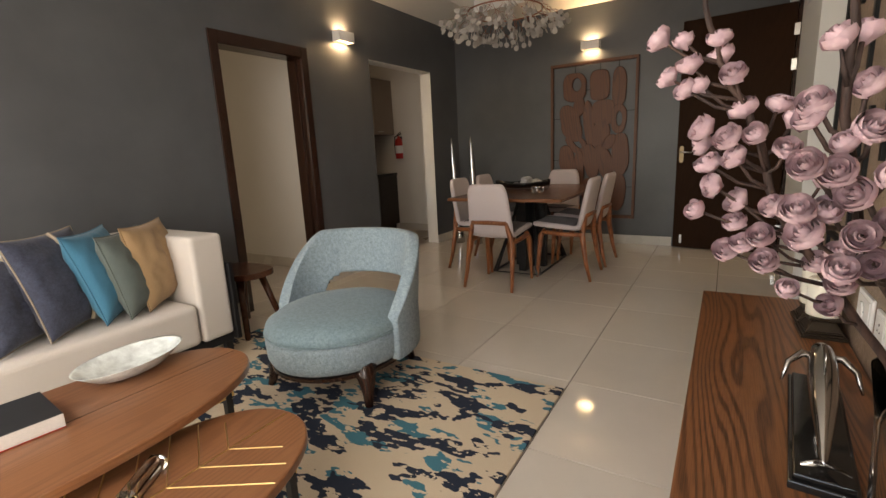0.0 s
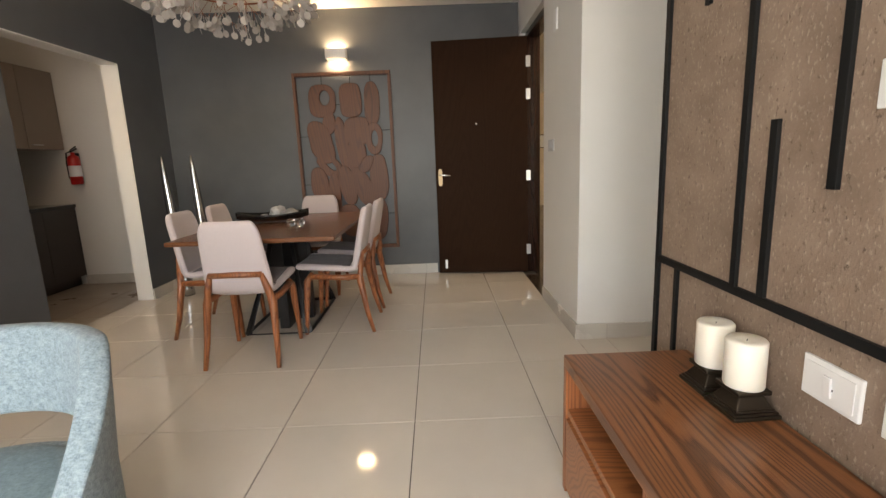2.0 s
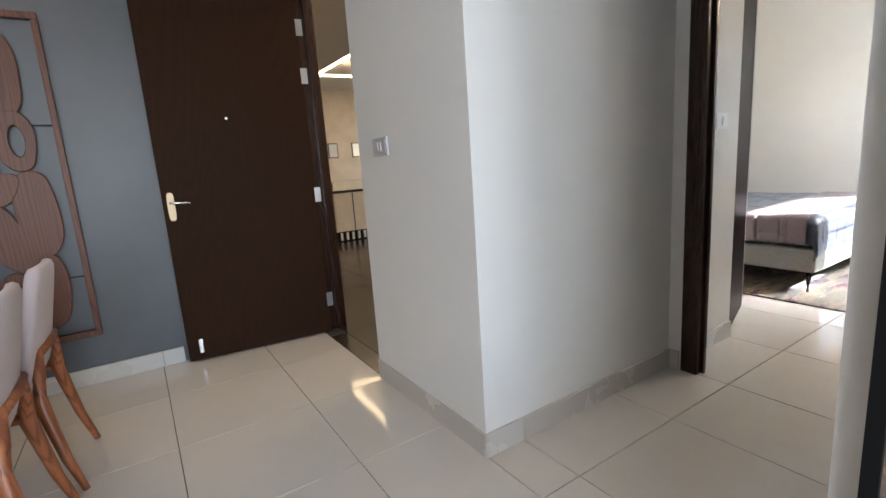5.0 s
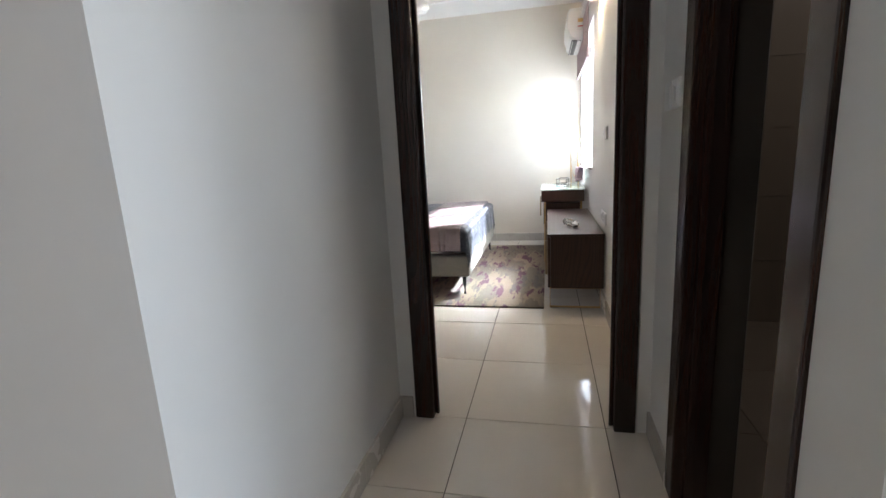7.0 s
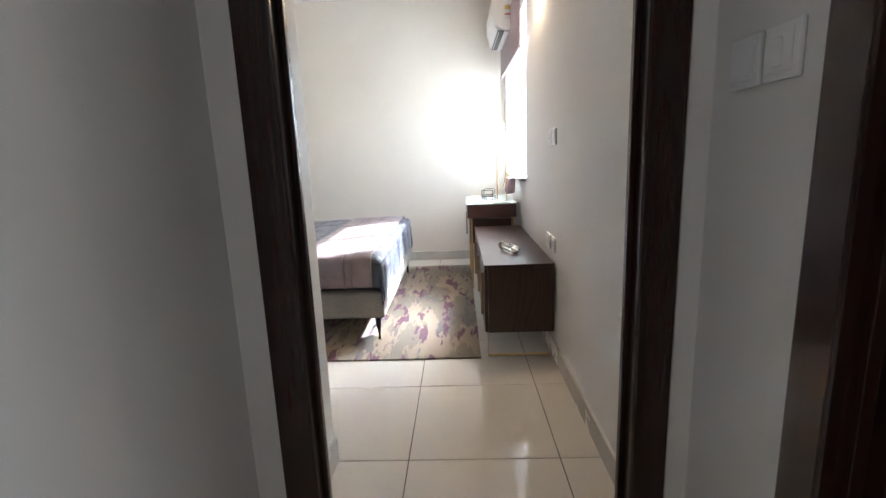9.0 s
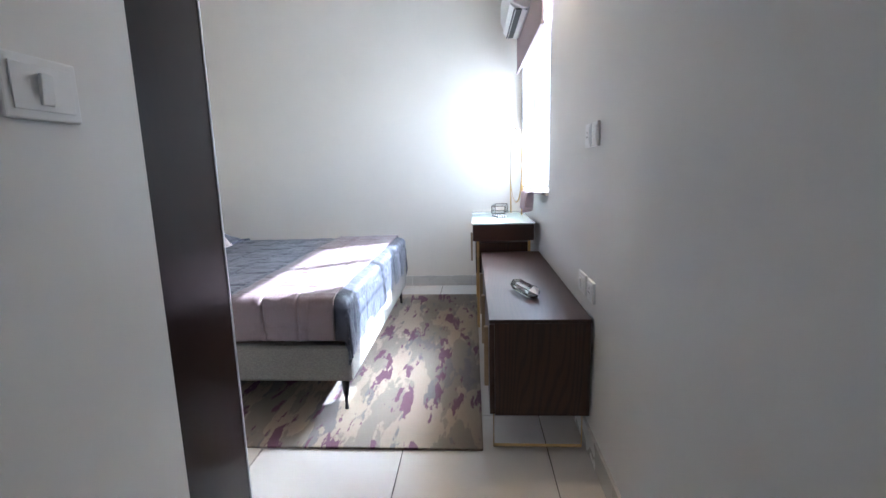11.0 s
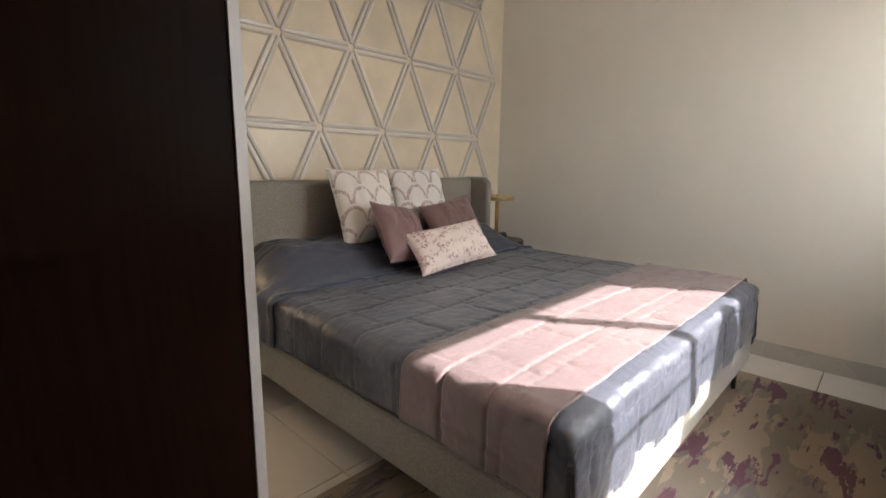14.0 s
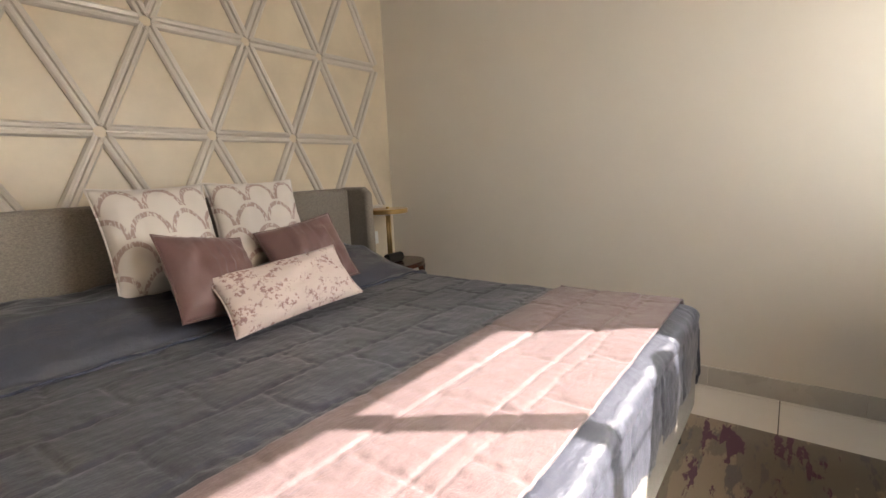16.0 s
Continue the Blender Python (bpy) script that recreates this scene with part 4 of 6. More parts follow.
blob(0.125, 1.50, 0.115, 0.13, 3.4, 0.0, 8)
blob(0.10, 1.25, 0.095, 0.14, 2.6, 0.05, 9)
blob(0.29, 1.42, 0.075, 0.15, 2.4, 0.0, 10, hole=(0.295, 1.42, 0.032, 0.08, 0))
blob(0.195, 1.17, 0.06, 0.08, 2.4, 0.4, 22)
blob(-0.29, 0.98, 0.085, 0.165, 2.3, -0.1, 11)
blob(-0.145, 0.86, 0.055, 0.22, 2.4, 0.0, 12)
blob(-0.01, 0.96, 0.075, 0.19, 2.5, -0.15, 13)
blob(0.155, 0.93, 0.095, 0.20, 2.2, -0.35, 14)
blob(0.315, 1.03, 0.085, 0.22, 2.8, 0.0, 15)
blob(0.30, 0.60, 0.08, 0.20, 2.3, 0.05, 16)
blob(-0.26, 0.60, 0.12, 0.19, 2.3, 0.1, 17)
blob(0.0, 0.60, 0.11, 0.16, 2.3, -0.1, 18)
blob(0.15, 0.58, 0.07, 0.14, 2.3, 0.1, 19)
for a, b in (((-0.20, 1.94), (-0.20, 2.04)), ((0.08, 1.94), (0.08, 2.04)), ((0.28, 1.94), (0.28, 2.04)), ((-0.455, 1.46), (-0.35, 1.46)),
             ((-0.455, 0.98), (-0.37, 0.98)), ((0.455, 1.5), (0.35, 1.5)), ((0.455, 0.66), (0.37, 0.66)), ((-0.09, 1.76), (-0.03, 1.76))):
    bm = bmesh.new()
    tube(bm, [(a[0], -0.03, a[1]), (b[0], -0.03, b[1])], 0.004, 6)
    part("hanging_rod", bm, M["black"], th)


def sconce(name, m, label):
    """Box sconce that throws light up and down; its back is towards +y."""
    th = thing(name, m, label, "wall light", "box sconces")
    boxed("front_cover", (-0.10, 0.10, -0.085, -0.075, -0.045, 0.045), M["white_plastic"], th, bevel=0.001)
    boxed("side_cover", (-0.10, -0.092, -0.075, 0.0, -0.045, 0.045), M["white_plastic"], th, bevel=0)
    boxed("side_cover", (0.092, 0.10, -0.075, 0.0, -0.045, 0.045), M["white_plastic"], th, bevel=0)
    boxed("diffuser", (-0.09, 0.09, -0.07, -0.005, -0.03, 0.03), M["glow_sconce"], th, bevel=0)
    return th


def sconce_lamps(name, m, e):
    for k, rx in ((1, 180), (-1, 0)):
        lamp(name, "AREA", e, m @ pose(0, -0.04, k * 0.055, rx, 0, 0), WARM, 0.15, 0.05)


SC = [("wall_sconce", pose(-0.79, 2.93, 2.235), "white box sconce with warm light above the carved panel"),
      ("wall_sconce", pose(XL, 0.75, 2.225, 0, 0, 90), "white box sconce with warm light on the grey wall"),
      ("wall_sconce", pose(4.40, -0.17, 2.33, 0, 0, 180), "white box sconce with warm light on the bedroom wall")]
for a in SC:
    sconce(*a)
    sconce_lamps("sconce_lamp", a[1], 1.3 if a[1].translation.x > 0 else 0.7)

# ---- entrance door and frames ----


def door_frame(name, axis, at, depth, a0, a1, top, w, label, proud=0.012):
    """Three-piece frame that lines an opening whose clear width is a0..a1."""
    th = thing(name, pose(0, 0, 0), label, "door frame")
    th["kind"] = "structure"
    lo, hi = at - proud, at + depth + proud
    for nm, c0, c1, z0, z1 in (("jamb", a0 - w, a0, 0, top), ("jamb", a1, a1 + w, 0, top), ("head", a0 - w, a1 + w, top, top + w)):
        d = (c0, c1, lo, hi, z0, z1) if axis == "x" else (lo, hi, c0, c1, z0, z1)
        boxed(nm, d, M["dark_frame"], th, bevel=0.006)
    # rebate for the leaf
    mid0, mid1 = at + depth * 0.45, at + depth * 0.7
    for c0, c1 in ((a0, a0 + 0.014), (a1 - 0.014, a1)):
        d = (c0, c1, mid0, mid1, 0, top) if axis == "x" else (mid0, mid1, c0, c1, 0, top)
        boxed("stop", d, M["dark_frame"], th, bevel=0.002)
    return th


door_frame("door_frame_entry", "y", 1.06, 0.13, 1.90, 2.805, 2.31, 0.07, "dark wooden frame of the open entrance door", proud=0.0)
door_frame("door_frame_bedroom", "y", 2.268, 0.075, -0.03, 0.745, 2.03, 0.085, "dark wooden frame of the bedroom door")
door_frame("door_frame_bathroom", "x", -0.255, 0.085, 1.27, 1.87, 2.03, 0.085, "dark wooden frame of the bathroom door")
door_frame("door_frame_side_room", "y", XL - 0.15, 0.15, -0.53, 0.228, 1.98, 0.06, "dark wooden frame of the side room opening")
bm = bmesh.new()
for a0, a1, z0, z1 in ((-0.605, -0.535, 0, 2.07), (0.233, 0.303, 0, 2.07), (-0.535, 0.233, 1.985, 2.07)):
    box(bm, XL, XL + 0.018, a0, a1, z0, z1)
structure(soften(part("door_casing", bm, M["dark_frame"]), 0.004), "dark wooden casing round the side room opening", "trim")

for d in ((XL - 0.146, XL - 0.001, 2.284, 2.2895, 0.0, 2.086), (XL - 0.146, XL - 0.001, 1.14, 2.284, 2.0825, 2.0895)):
    structure(boxed("reveal", d, M["white_wall"], bevel=0), "white painted reveal of the kitchen opening", "trim")
th = thing("entrance_door", pose(1.055, 2.77, 0, 0, 0, 174), "tall dark brown entrance door standing open against the grey wall", "door")
boxed("leaf", (0.0, 0.92, -0.022, 0.022, 0.012, 2.31), M["dark_door"], th, bevel=0.002)
for z in (0.25, 1.0, 1.78, 2.08):
    boxed("hinge", (-0.03, 0.012, 0.021, 0.027, z - 0.05, z + 0.05), M["steel"], th, bevel=0.001)
bm = bmesh.new()
prism(bm, stadium(0.855, 0.895, 0.92, 1.09, 4, 24), 0.022, 0.032, Matrix(((1, 0, 0, 0), (0, 0, 1, 0), (0, 1, 0, 0), (0, 0, 0, 1))))
hd = part("handle", bm, M["aged_brass"], th, "satin brass lever handle on a long plate")
bm = bmesh.new()
tube(bm, [(0.875, 0.03, 1.03), (0.875, 0.075, 1.03), (0.86, 0.08, 1.03), (0.77, 0.08, 1.022)], 0.008, 8)
part("lever", bm, M["chrome"], hd, smooth=True)
bm = bmesh.new()
lathe(bm, [(0.0, 0.0), (0.008, 0.0), (0.008, 0.004), (0.0, 0.005)], 12)
bmesh.ops.transform(bm, matrix=pose(0.50, 0.022, 1.52, -90), verts=bm.verts)
part("peephole", bm, M["steel"], th)
boxed("door_stop", (0.83, 0.855, 0.022, 0.035, 0.06, 0.15), M["steel"], th, bevel=0.003)

th = thing("closet_door", pose(2.905, 0.905, 0, 0, 0, 17.5), "dark brown closet door leaf standing half open", "door")
boxed("leaf", (0.0, 0.615, 0.0, 0.036, 0.012, 2.35), M["closet_veneer"], th, bevel=0.0015)
boxed("handle_profile", (0.599, 0.6175, -0.003, 0.0, 0.012, 2.35), M["grey_plastic"], th, "pale grey full-height handle profile", bevel=0)
boxed("edge_strip", (0.615, 0.618, 0.0, 0.036, 0.012, 2.35), M["grey_plastic"], th, "pale grey edge strip", bevel=0)

th = thing("wardrobe", pose(3.2, 2.1, 0), "white fronted wardrobe behind the closet door", "wardrobe")
boxed("body", (-0.29, 0.24, -0.9, 0.86, 0.0, 2.4), M["white_plastic"], th, bevel=0.002)
for k in range(2):
    boxed("door", (0.241, 0.262, -0.9 + 0.88 * k, -0.9 + 0.88 * k + 0.876, 0.02, 2.38), M["white_plastic"], th, bevel=0.003)

# ---- bedroom ----


def bed():
    th = thing("bed", pose(5.03, 0.84, 0), "king-size bed with a taupe winged headboard and cream fabric base", "bed")
    boxed("frame", (-0.93, 0.93, 0.03, 1.92, 0.165, 0.35), M["bed_base"], th, bevel=0.018)
    boxed("mattress", (-0.90, 0.90, 0.07, 1.90, 0.35, 0.555), M["white_plastic"], th, bevel=0.05)
    soften(boxed("headboard", (-0.92, 0.92, 1.93, 2.03, 0.12, 1.05), M["taupe"], th, "taupe linen headboard", bevel=0), 0.025, 4)
    for s in (-1, 1):
        bm = bmesh.new()
        x0, x1 = sorted((s * 0.925, s * 0.985))
        prism(bm, [(2.03, 0.12), (2.03, 1.055), (1.84, 1.055), (1.79, 1.02), (1.775, 0.12)], x0, x1, Matrix(((0, 0, 1, 0), (1, 0, 0, 0), (0, 1, 0, 0), (0, 0, 0, 1))))
        soften(part("wing", bm, M["taupe"], th, "linen side wing of the headboard"), 0.022, 4)
    for x, y in ((-0.88, 0.09), (0.88, 0.09), (-0.88, 1.84), (0.88, 1.84)):
        bm = bmesh.new()
        s = math.copysign(1, x)
        z0 = 0.012 if y < 1 else 0.0
        tube(bm, [(x - s * 0.03, y, 0.17), (x + s * 0.01, y - 0.01, 0.09), (x + s * 0.012, y - 0.012, z0)], 0.014, 8, radii=[0.024, 0.014, 0.011])
        part("leg", bm, M["black"], th, smooth=True)
    return th


bed()


def sheet(name, x0, x1, y0, y1, top, drops, mat, label, nx, ny, quilt, thick=0.012, seed=0, creases=0.0, foot=0.0, puff=0.0, pulled=0.0):
    """A cloth that lies on the bed and hangs over its edges. drops: hang at x0, x1, y0, y1."""
    bm = bmesh.new()
    dl, dr, df, db = drops
    g = {}
    r = 0.045

    def fold(s, a, b, da, db_):
        """unfolded coordinate to position and hang"""
        if s < a:
            h = a - s
            if h < r * 1.57:
                an = h / r
                return a - r * math.sin(an), r * (1 - math.cos(an)), h
            return a - r - 0.02 * (h - r * 1.57), r + h - r * 1.57, h
        if s > b:
            h = s - b
            if h < r * 1.57:
                an = h / r
                return b + r * math.sin(an), r * (1 - math.cos(an)), h
            return b + r + 0.02 * (h - r * 1.57), r + h - r * 1.57, h
        return s, 0.0, 0.0

    for i in range(nx + 1):
        s = x0 - dl + (x1 - x0 + dl + dr) * i / nx
        for j in range(ny + 1):
            t = y0 - df + (y1 - y0 + df + db) * j / ny
            X, hx, ox = fold(s, x0, x1, dl, dr)
            Y, hy, oy = fold(t, y0, y1, df, db)
            if ox > 0 and oy > 0:
                h = max(hx, hy) * 1.0 + 0.25 * min(hx, hy)
            else:
                h = max(hx, hy)
            z = top - h
            if puff and ox == 0:
                e = min(1.0, (s - x0) / 0.16, (x1 - s) / 0.16)
                v = (t - y0 - 0.05) / (y1 - y0 - 0.05)
                z += puff * max(0.0, e) ** 0.6 * max(0.0, min(1.0, v * 2.2)) ** 0.7 * (1 - 0.35 * math.exp(-((s - (x0 + x1) / 2) / 0.07) ** 2)) * (1 + 0.12 * noise.noise(Vector((s * 5, t * 5, 9))))
            q = 0.0
            if quilt:
                tt = t + 0.012 * noise.noise(Vector((s * 5, t * 4, 3)))
                ss = s + 0.012 * noise.noise(Vector((s * 4, t * 6, 8)))
                row = math.floor(tt / 0.21)
                ft = tt / 0.21 - row
                fs = (ss / 0.30 + 0.37 * row) % 1.0
                dt, ds = min(ft, 1 - ft) * 0.21, min(fs, 1 - fs) * 0.30
                d = min(dt, ds)
                q = quilt * (1 - 0.7 * math.exp(-d / 0.005) - 0.3 * math.exp(-d / 0.03)) + 0.005 * noise.noise(Vector((s * 38 + seed, t * 30, 6))) * math.exp(-d / 0.035)
            w = 0.006 * noise.noise(Vector((s * 3 + seed, t * 3, 1))) + 0.0035 * noise.noise(Vector((s * 9 + seed, t * 7, 2)))
            w += 0.0012 * noise.noise(Vector((s * 34 + seed, t * 22, 4)))
            w += pulled * noise.noise(Vector((s * 3 + t * 5, t * 16 - s * 4, 5))) + 0.4 * pulled * noise.noise(Vector((s * 9 - t * 7, t * 30 + s * 6, 2)))
            if creases:
                for c_, dirn in ((0.16, 1), (0.325, 1)):
                    e_ = (t - y0 - c_ - 0.02 * math.sin(s * 1.7)) * dirn
                    w += creases * (0.1 * math.exp(-((e_ - 0.03) / 0.025) ** 2) - math.exp(-(e_ / 0.006) ** 2))
            hang = max(0.0, (h - 0.05))
            wave = 0.004 * math.sin((t if hx > hy else s) * 23 + seed) * min(1, hang * 5)
            if hx > hy and hx > 0:
                nxv = -1 if s < x0 else 1
                X += nxv * (q + w * 1.5 + wave + 0.004)
                z += w
            elif hy > 0:
                nyv = -1 if t < y0 else 1
                Y += nyv * (q + w * 1.5 + wave + 0.004)
                z += w
            else:
                z += q + w
            z -= foot * max(0.0, 1 - abs(s - x0) / 0.25) * max(0, h) * 0.2
            g[i, j] = bm.verts.new((X, Y, z))
    for i in range(nx):
        for j in range(ny):
            bm.faces.new((g[i, j], g[i + 1, j], g[i + 1, j + 1], g[i, j + 1]))
    ob = part(name, bm, mat, smooth=True)
    s_ = ob.modifiers.new("thick", "SOLIDIFY")
    s_.thickness, s_.offset = thick, -1
    return tagged(ob, label, name.replace("_", " "))


sheet("quilt", 4.13, 5.925, 0.925, 2.28, 0.578, (0.22, 0.22, 0.30, 0.0), M["duvet"], "slate blue quilted satin bedspread hanging over the bed's sides", 300, 230, 0.008, seed=1)
sheet("throw_blanket", 4.112, 5.945, 0.93, 1.42, 0.594, (0.23, 0.2, 0.0, 0.0), M["throw"], "folded mauve satin throw across the foot of the bed", 260, 110, 0.006, thick=0.008, seed=7, creases=0.005)
# the turned-back top of the bedding with the sleeping pillows under it
sheet("top_sheet", 4.11, 5.95, 2.24, 2.75, 0.590, (0.24, 0.24, 0.0, 0.0), M["duvet"], "slate blue satin sheet drawn over the sleeping pillows", 200, 80, 0.0, thick=0.02, seed=3, puff=0.15, pulled=0.012)
bm = bmesh.new()
tube(bm, [(4.10 + 1.86 * k / 40, 2.238 + 0.006 * math.sin(k * 0.9), 0.594 + 0.004 * math.sin(k * 1.7)) for k in range(41)], 0.005, 6)
tagged(part("sheet_edge", bm, M["navy"], smooth=True), "dark blue corded edge of the top sheet", "piping")
for x, w, tilt, y, z, mat, lab, sd, rz in ((4.80, 0.43, 70, 2.56, 0.915, "scallop", "white square cushion with mauve arches against the headboard", 11, 4), (5.24, 0.43, 72, 2.60, 0.915, "scallop", "white square cushion with mauve arches against the headboard", 12, -4)):
    cushion("bed_cushion", pose(x, y, z, tilt, 0, rz), w, 0.43, 0.15, M[mat], lab, sd, group="arch print cushions")
for x, y, rz, roll, sd in ((4.86, 2.33, 14, 10, 13), (5.33, 2.38, -6, -8, 14)):
    cushion("satin_cushion", pose(x, y, 0.775, 60, roll, rz), 0.39, 0.34, 0.14, M["mauve"], "pleated mauve satin cushion on the bed", sd, pleats=0.02, group="satin cushions")
cushion("lumbar_cushion", pose(5.06, 2.15, 0.712, 50, -4, -3), 0.56, 0.25, 0.13, M["floral"], "oblong blush cushion with a rose print on the bed", 15)

rug = boxed("rug", (-1.19, 1.19, -0.74, 0.74, 0.0, 0.012), M["rug_bed"], bevel=0.004)
rug.matrix_world = pose(5.01, 1.005, 0)
tagged(rug, "faded taupe and plum rug under the bed", "rug")


def nightstand(m):
    th = thing("nightstand", m, "oval mahogany bedside table with a lower shelf and looped legs", "nightstand", "bedside tables")
    bm = bmesh.new()
    prism(bm, stadium(-0.26, 0.26, -0.185, 0.185, 2.1, 48), 0.50, 0.53)
    soften(part("tabletop", bm, M["mahogany"], th), 0.006)
    bm = bmesh.new()
    prism(bm, stadium(-0.22, 0.22, -0.16, 0.16, 2.1, 48), 0.13, 0.145)
    soften(part("shelf", bm, M["mahogany"], th), 0.003)
    for s in (-1, 1):
        pts = [(s * 0.205, -0.075, 0.50), (s * 0.205, -0.078, 0.06), (s * 0.19, -0.10, 0.02)]
        for a in (-1, 1):
            bm = bmesh.new()
            tube(bm, [(s * 0.17, a * 0.115, 0.495), (s * 0.178, a * 0.12, 0.42), (s * 0.18, a * 0.122, 0.02)], 0.016, 4, radii=[0.03, 0.019, 0.017])
            part("leg", bm, M["mahogany"], th)
        bm = bmesh.new()
        tube(bm, [(-0.18, s * 0.122, 0.018), (-0.09, s * 0.165, 0.016), (0, s * 0.178, 0.016), (0.09, s * 0.165, 0.016), (0.18, s * 0.122, 0.018)], 0.016, 4)
        part("foot_rail", bm, M["mahogany"], th)
    return th


ns = nightstand(pose(3.80, 2.74, 0))
copy_thing(ns, pose(6.295, 2.775, 0))


def table_lamp(m, lit):
    th = thing("table_lamp", m, "brass disc lamp, lit, on the bedside table" if lit else "brass disc lamp, unlit, on the bedside table", "lamp", "disc lamps")
    bm = bmesh.new()
    lathe(bm, [(0.0, 0.335), (0.132, 0.335), (0.135, 0.338), (0.135, 0.362), (0.132, 0.365), (0.0, 0.365)], 48)
    part("shade", bm, M["gold"], th, "flat brass disc shade")
    bm = bmesh.new()
    lathe(bm, [(0.0, 0.330), (0.122, 0.330), (0.122, 0.335), (0.0, 0.335)], 40)
    part("diffuser", bm, M["glow_soft"] if lit else M["white_plastic"], th)
    bm = bmesh.new()
    for dx in (-0.012, 0.012):
        tube(bm, [(dx, 0, 0.05), (dx, 0, 0.332)], 0.009, 10)
    part("stem", bm, M["gold"], th, smooth=True)
    bm = bmesh.new()
    lathe(bm, [(0.0, 0.365), (0.012, 0.365), (0.012, 0.378), (0.0, 0.38)], 16)
    part("knob", bm, M["gold"], th)
    bm = bmesh.new()
    tube(bm, [(-0.07, -0.03, 0.032), (0.07, -0.03, 0.032)], 0.032, 24)
    soften(part("base", bm, M["black"], th, "black cylindrical base"), 0.003)
    return th


table_lamp(pose(3.85, 2.75, 0.53, 0, 0, -15), True)
table_lamp(pose(6.31, 2.80, 0.53), False)
lamp("bedside_lamp", "AREA", 0.3, pose(3.85, 2.75, 0.855), WARM, 0.2, 0.2)

# low bedroom console
th = thing("bedroom_console", pose(4.555, 0.03, 0), "long dark walnut console on brass sled legs along the window wall", "console")
boxed("body", (-0.735, 0.735, -0.19, 0.185, 0.16, 0.55), M["walnut_z"], th, bevel=0.003)
boxed("top", (-0.737, 0.737, -0.192, 0.207, 0.55, 0.566), M["walnut_x"], th, bevel=0.002)
for a, b in ((-0.735, -0.26), (-0.255, 0.24), (0.245, 0.735)):
    d = boxed("door", (a + 0.003, b - 0.003, 0.186, 0.206, 0.165, 0.545), M["walnut_z"], th, bevel=0.002)
    boxed("handle", (a + 0.10, a + 0.125, 0.207, 0.225, 0.24, 0.50), M["aged_brass"], d, "vertical brass handle", bevel=0.002)
for x in (-0.70, 0.70):
    bm = bmesh.new()
    tube(bm, [(x, -0.17, 0.155), (x, 0.19, 0.155), (x, 0.19, 0.008), (x, -0.17, 0.008)], 0.008, 4, closed=True)
    part("sled_leg", bm, M["gold"], th)

# dressing table
th = thing("dressing_table", pose(5.72, 0.06, 0), "dressing table with tinted glass top on brass legs", "dressing table")
boxed("drawer_box", (-0.42, 0.44, -0.19, 0.235, 0.64, 0.755), M["walnut_x"], th, bevel=0.003)
boxed("glass_top", (-0.425, 0.445, -0.195, 0.24, 0.755, 0.765), M["tint_glass"], th, bevel=0.002)
for x in (-0.38, 0.40):
    for y in (-0.16, 0.20):
        bm = bmesh.new()
        box(bm, x - 0.009, x + 0.009, y - 0.009, y + 0.009, 0.0 if y < 0 or x > 0.6 else 0.0, 0.64)
        part("leg", bm, M["gold"], th)
boxed("side_drawer", (-0.36, -0.05, -0.16, 0.215, 0.40, 0.62), M["walnut_z"], th, bevel=0.003)
boxed("handle", (-0.41, -0.385, 0.236, 0.25, 0.50, 0.70), M["aged_brass"], th, bevel=0.002)

th = thing("vanity_mirror", pose(6.0, -0.07, 0.765, 0, 0, 12), "tall oval brass mirror standing on the dressing table", "mirror")
bm = bmesh.new()
lathe(bm, [(0.0, -0.004), (0.155, -0.004), (0.155, 0.004), (0.0, 0.004)], 56, sy=1.9)
bmesh.ops.transform(bm, matrix=pose(0, 0, 0.39, 90), verts=bm.verts)
part("mirror_glass", bm, M["mirror"], th)
bm = bmesh.new()
tube(bm, [(0.158 * math.cos(a), 0, 0.39 + 0.30 * math.sin(a)) for a in [2 * math.pi * k / 56 for k in range(56)]], 0.006, 8, closed=True)
part("rim", bm, M["gold"], th, smooth=True)
for s in (-1, 1):
    bm = bmesh.new()
    tube(bm, [(s * 0.15, 0, 0.0), (s * 0.165, 0, 0.40)], 0.006, 8)
    part("post", bm, M["gold"], th, smooth=True)

# node wall mouldings
ROWS = [0.882, 1.357, 1.85, 2.343, 2.836]
XN = 4.297


def nodes(row):
    if row % 2 == 0:
        xs = [XN - 0.727 + 0.4845 * k for k in range(0, 7)]
    else:
        xs = [XN - 0.4845 + 0.4845 * k for k in range(0, 6)]
    first = {0: 3.55, 1: 3.80, 2: 4.02, 3: 4.26, 4: 4.5}[row]
    return [x for x in xs if x >= first]


th = thing("wall_moulding", pose(0, BY1, 0), "silver painted mouldings that form triangles on the gold stucco wall", "wall moulding")
th["kind"] = "structure"
PROFILE = ((-0.030, 0.0), (-0.030, 0.010), (-0.021, 0.017), (-0.008, 0.014), (-0.003, 0.002), (0.003, 0.002), (0.008, 0.014), (0.021, 0.017), (0.030, 0.010), (0.030, 0.0))
MOULD = {}


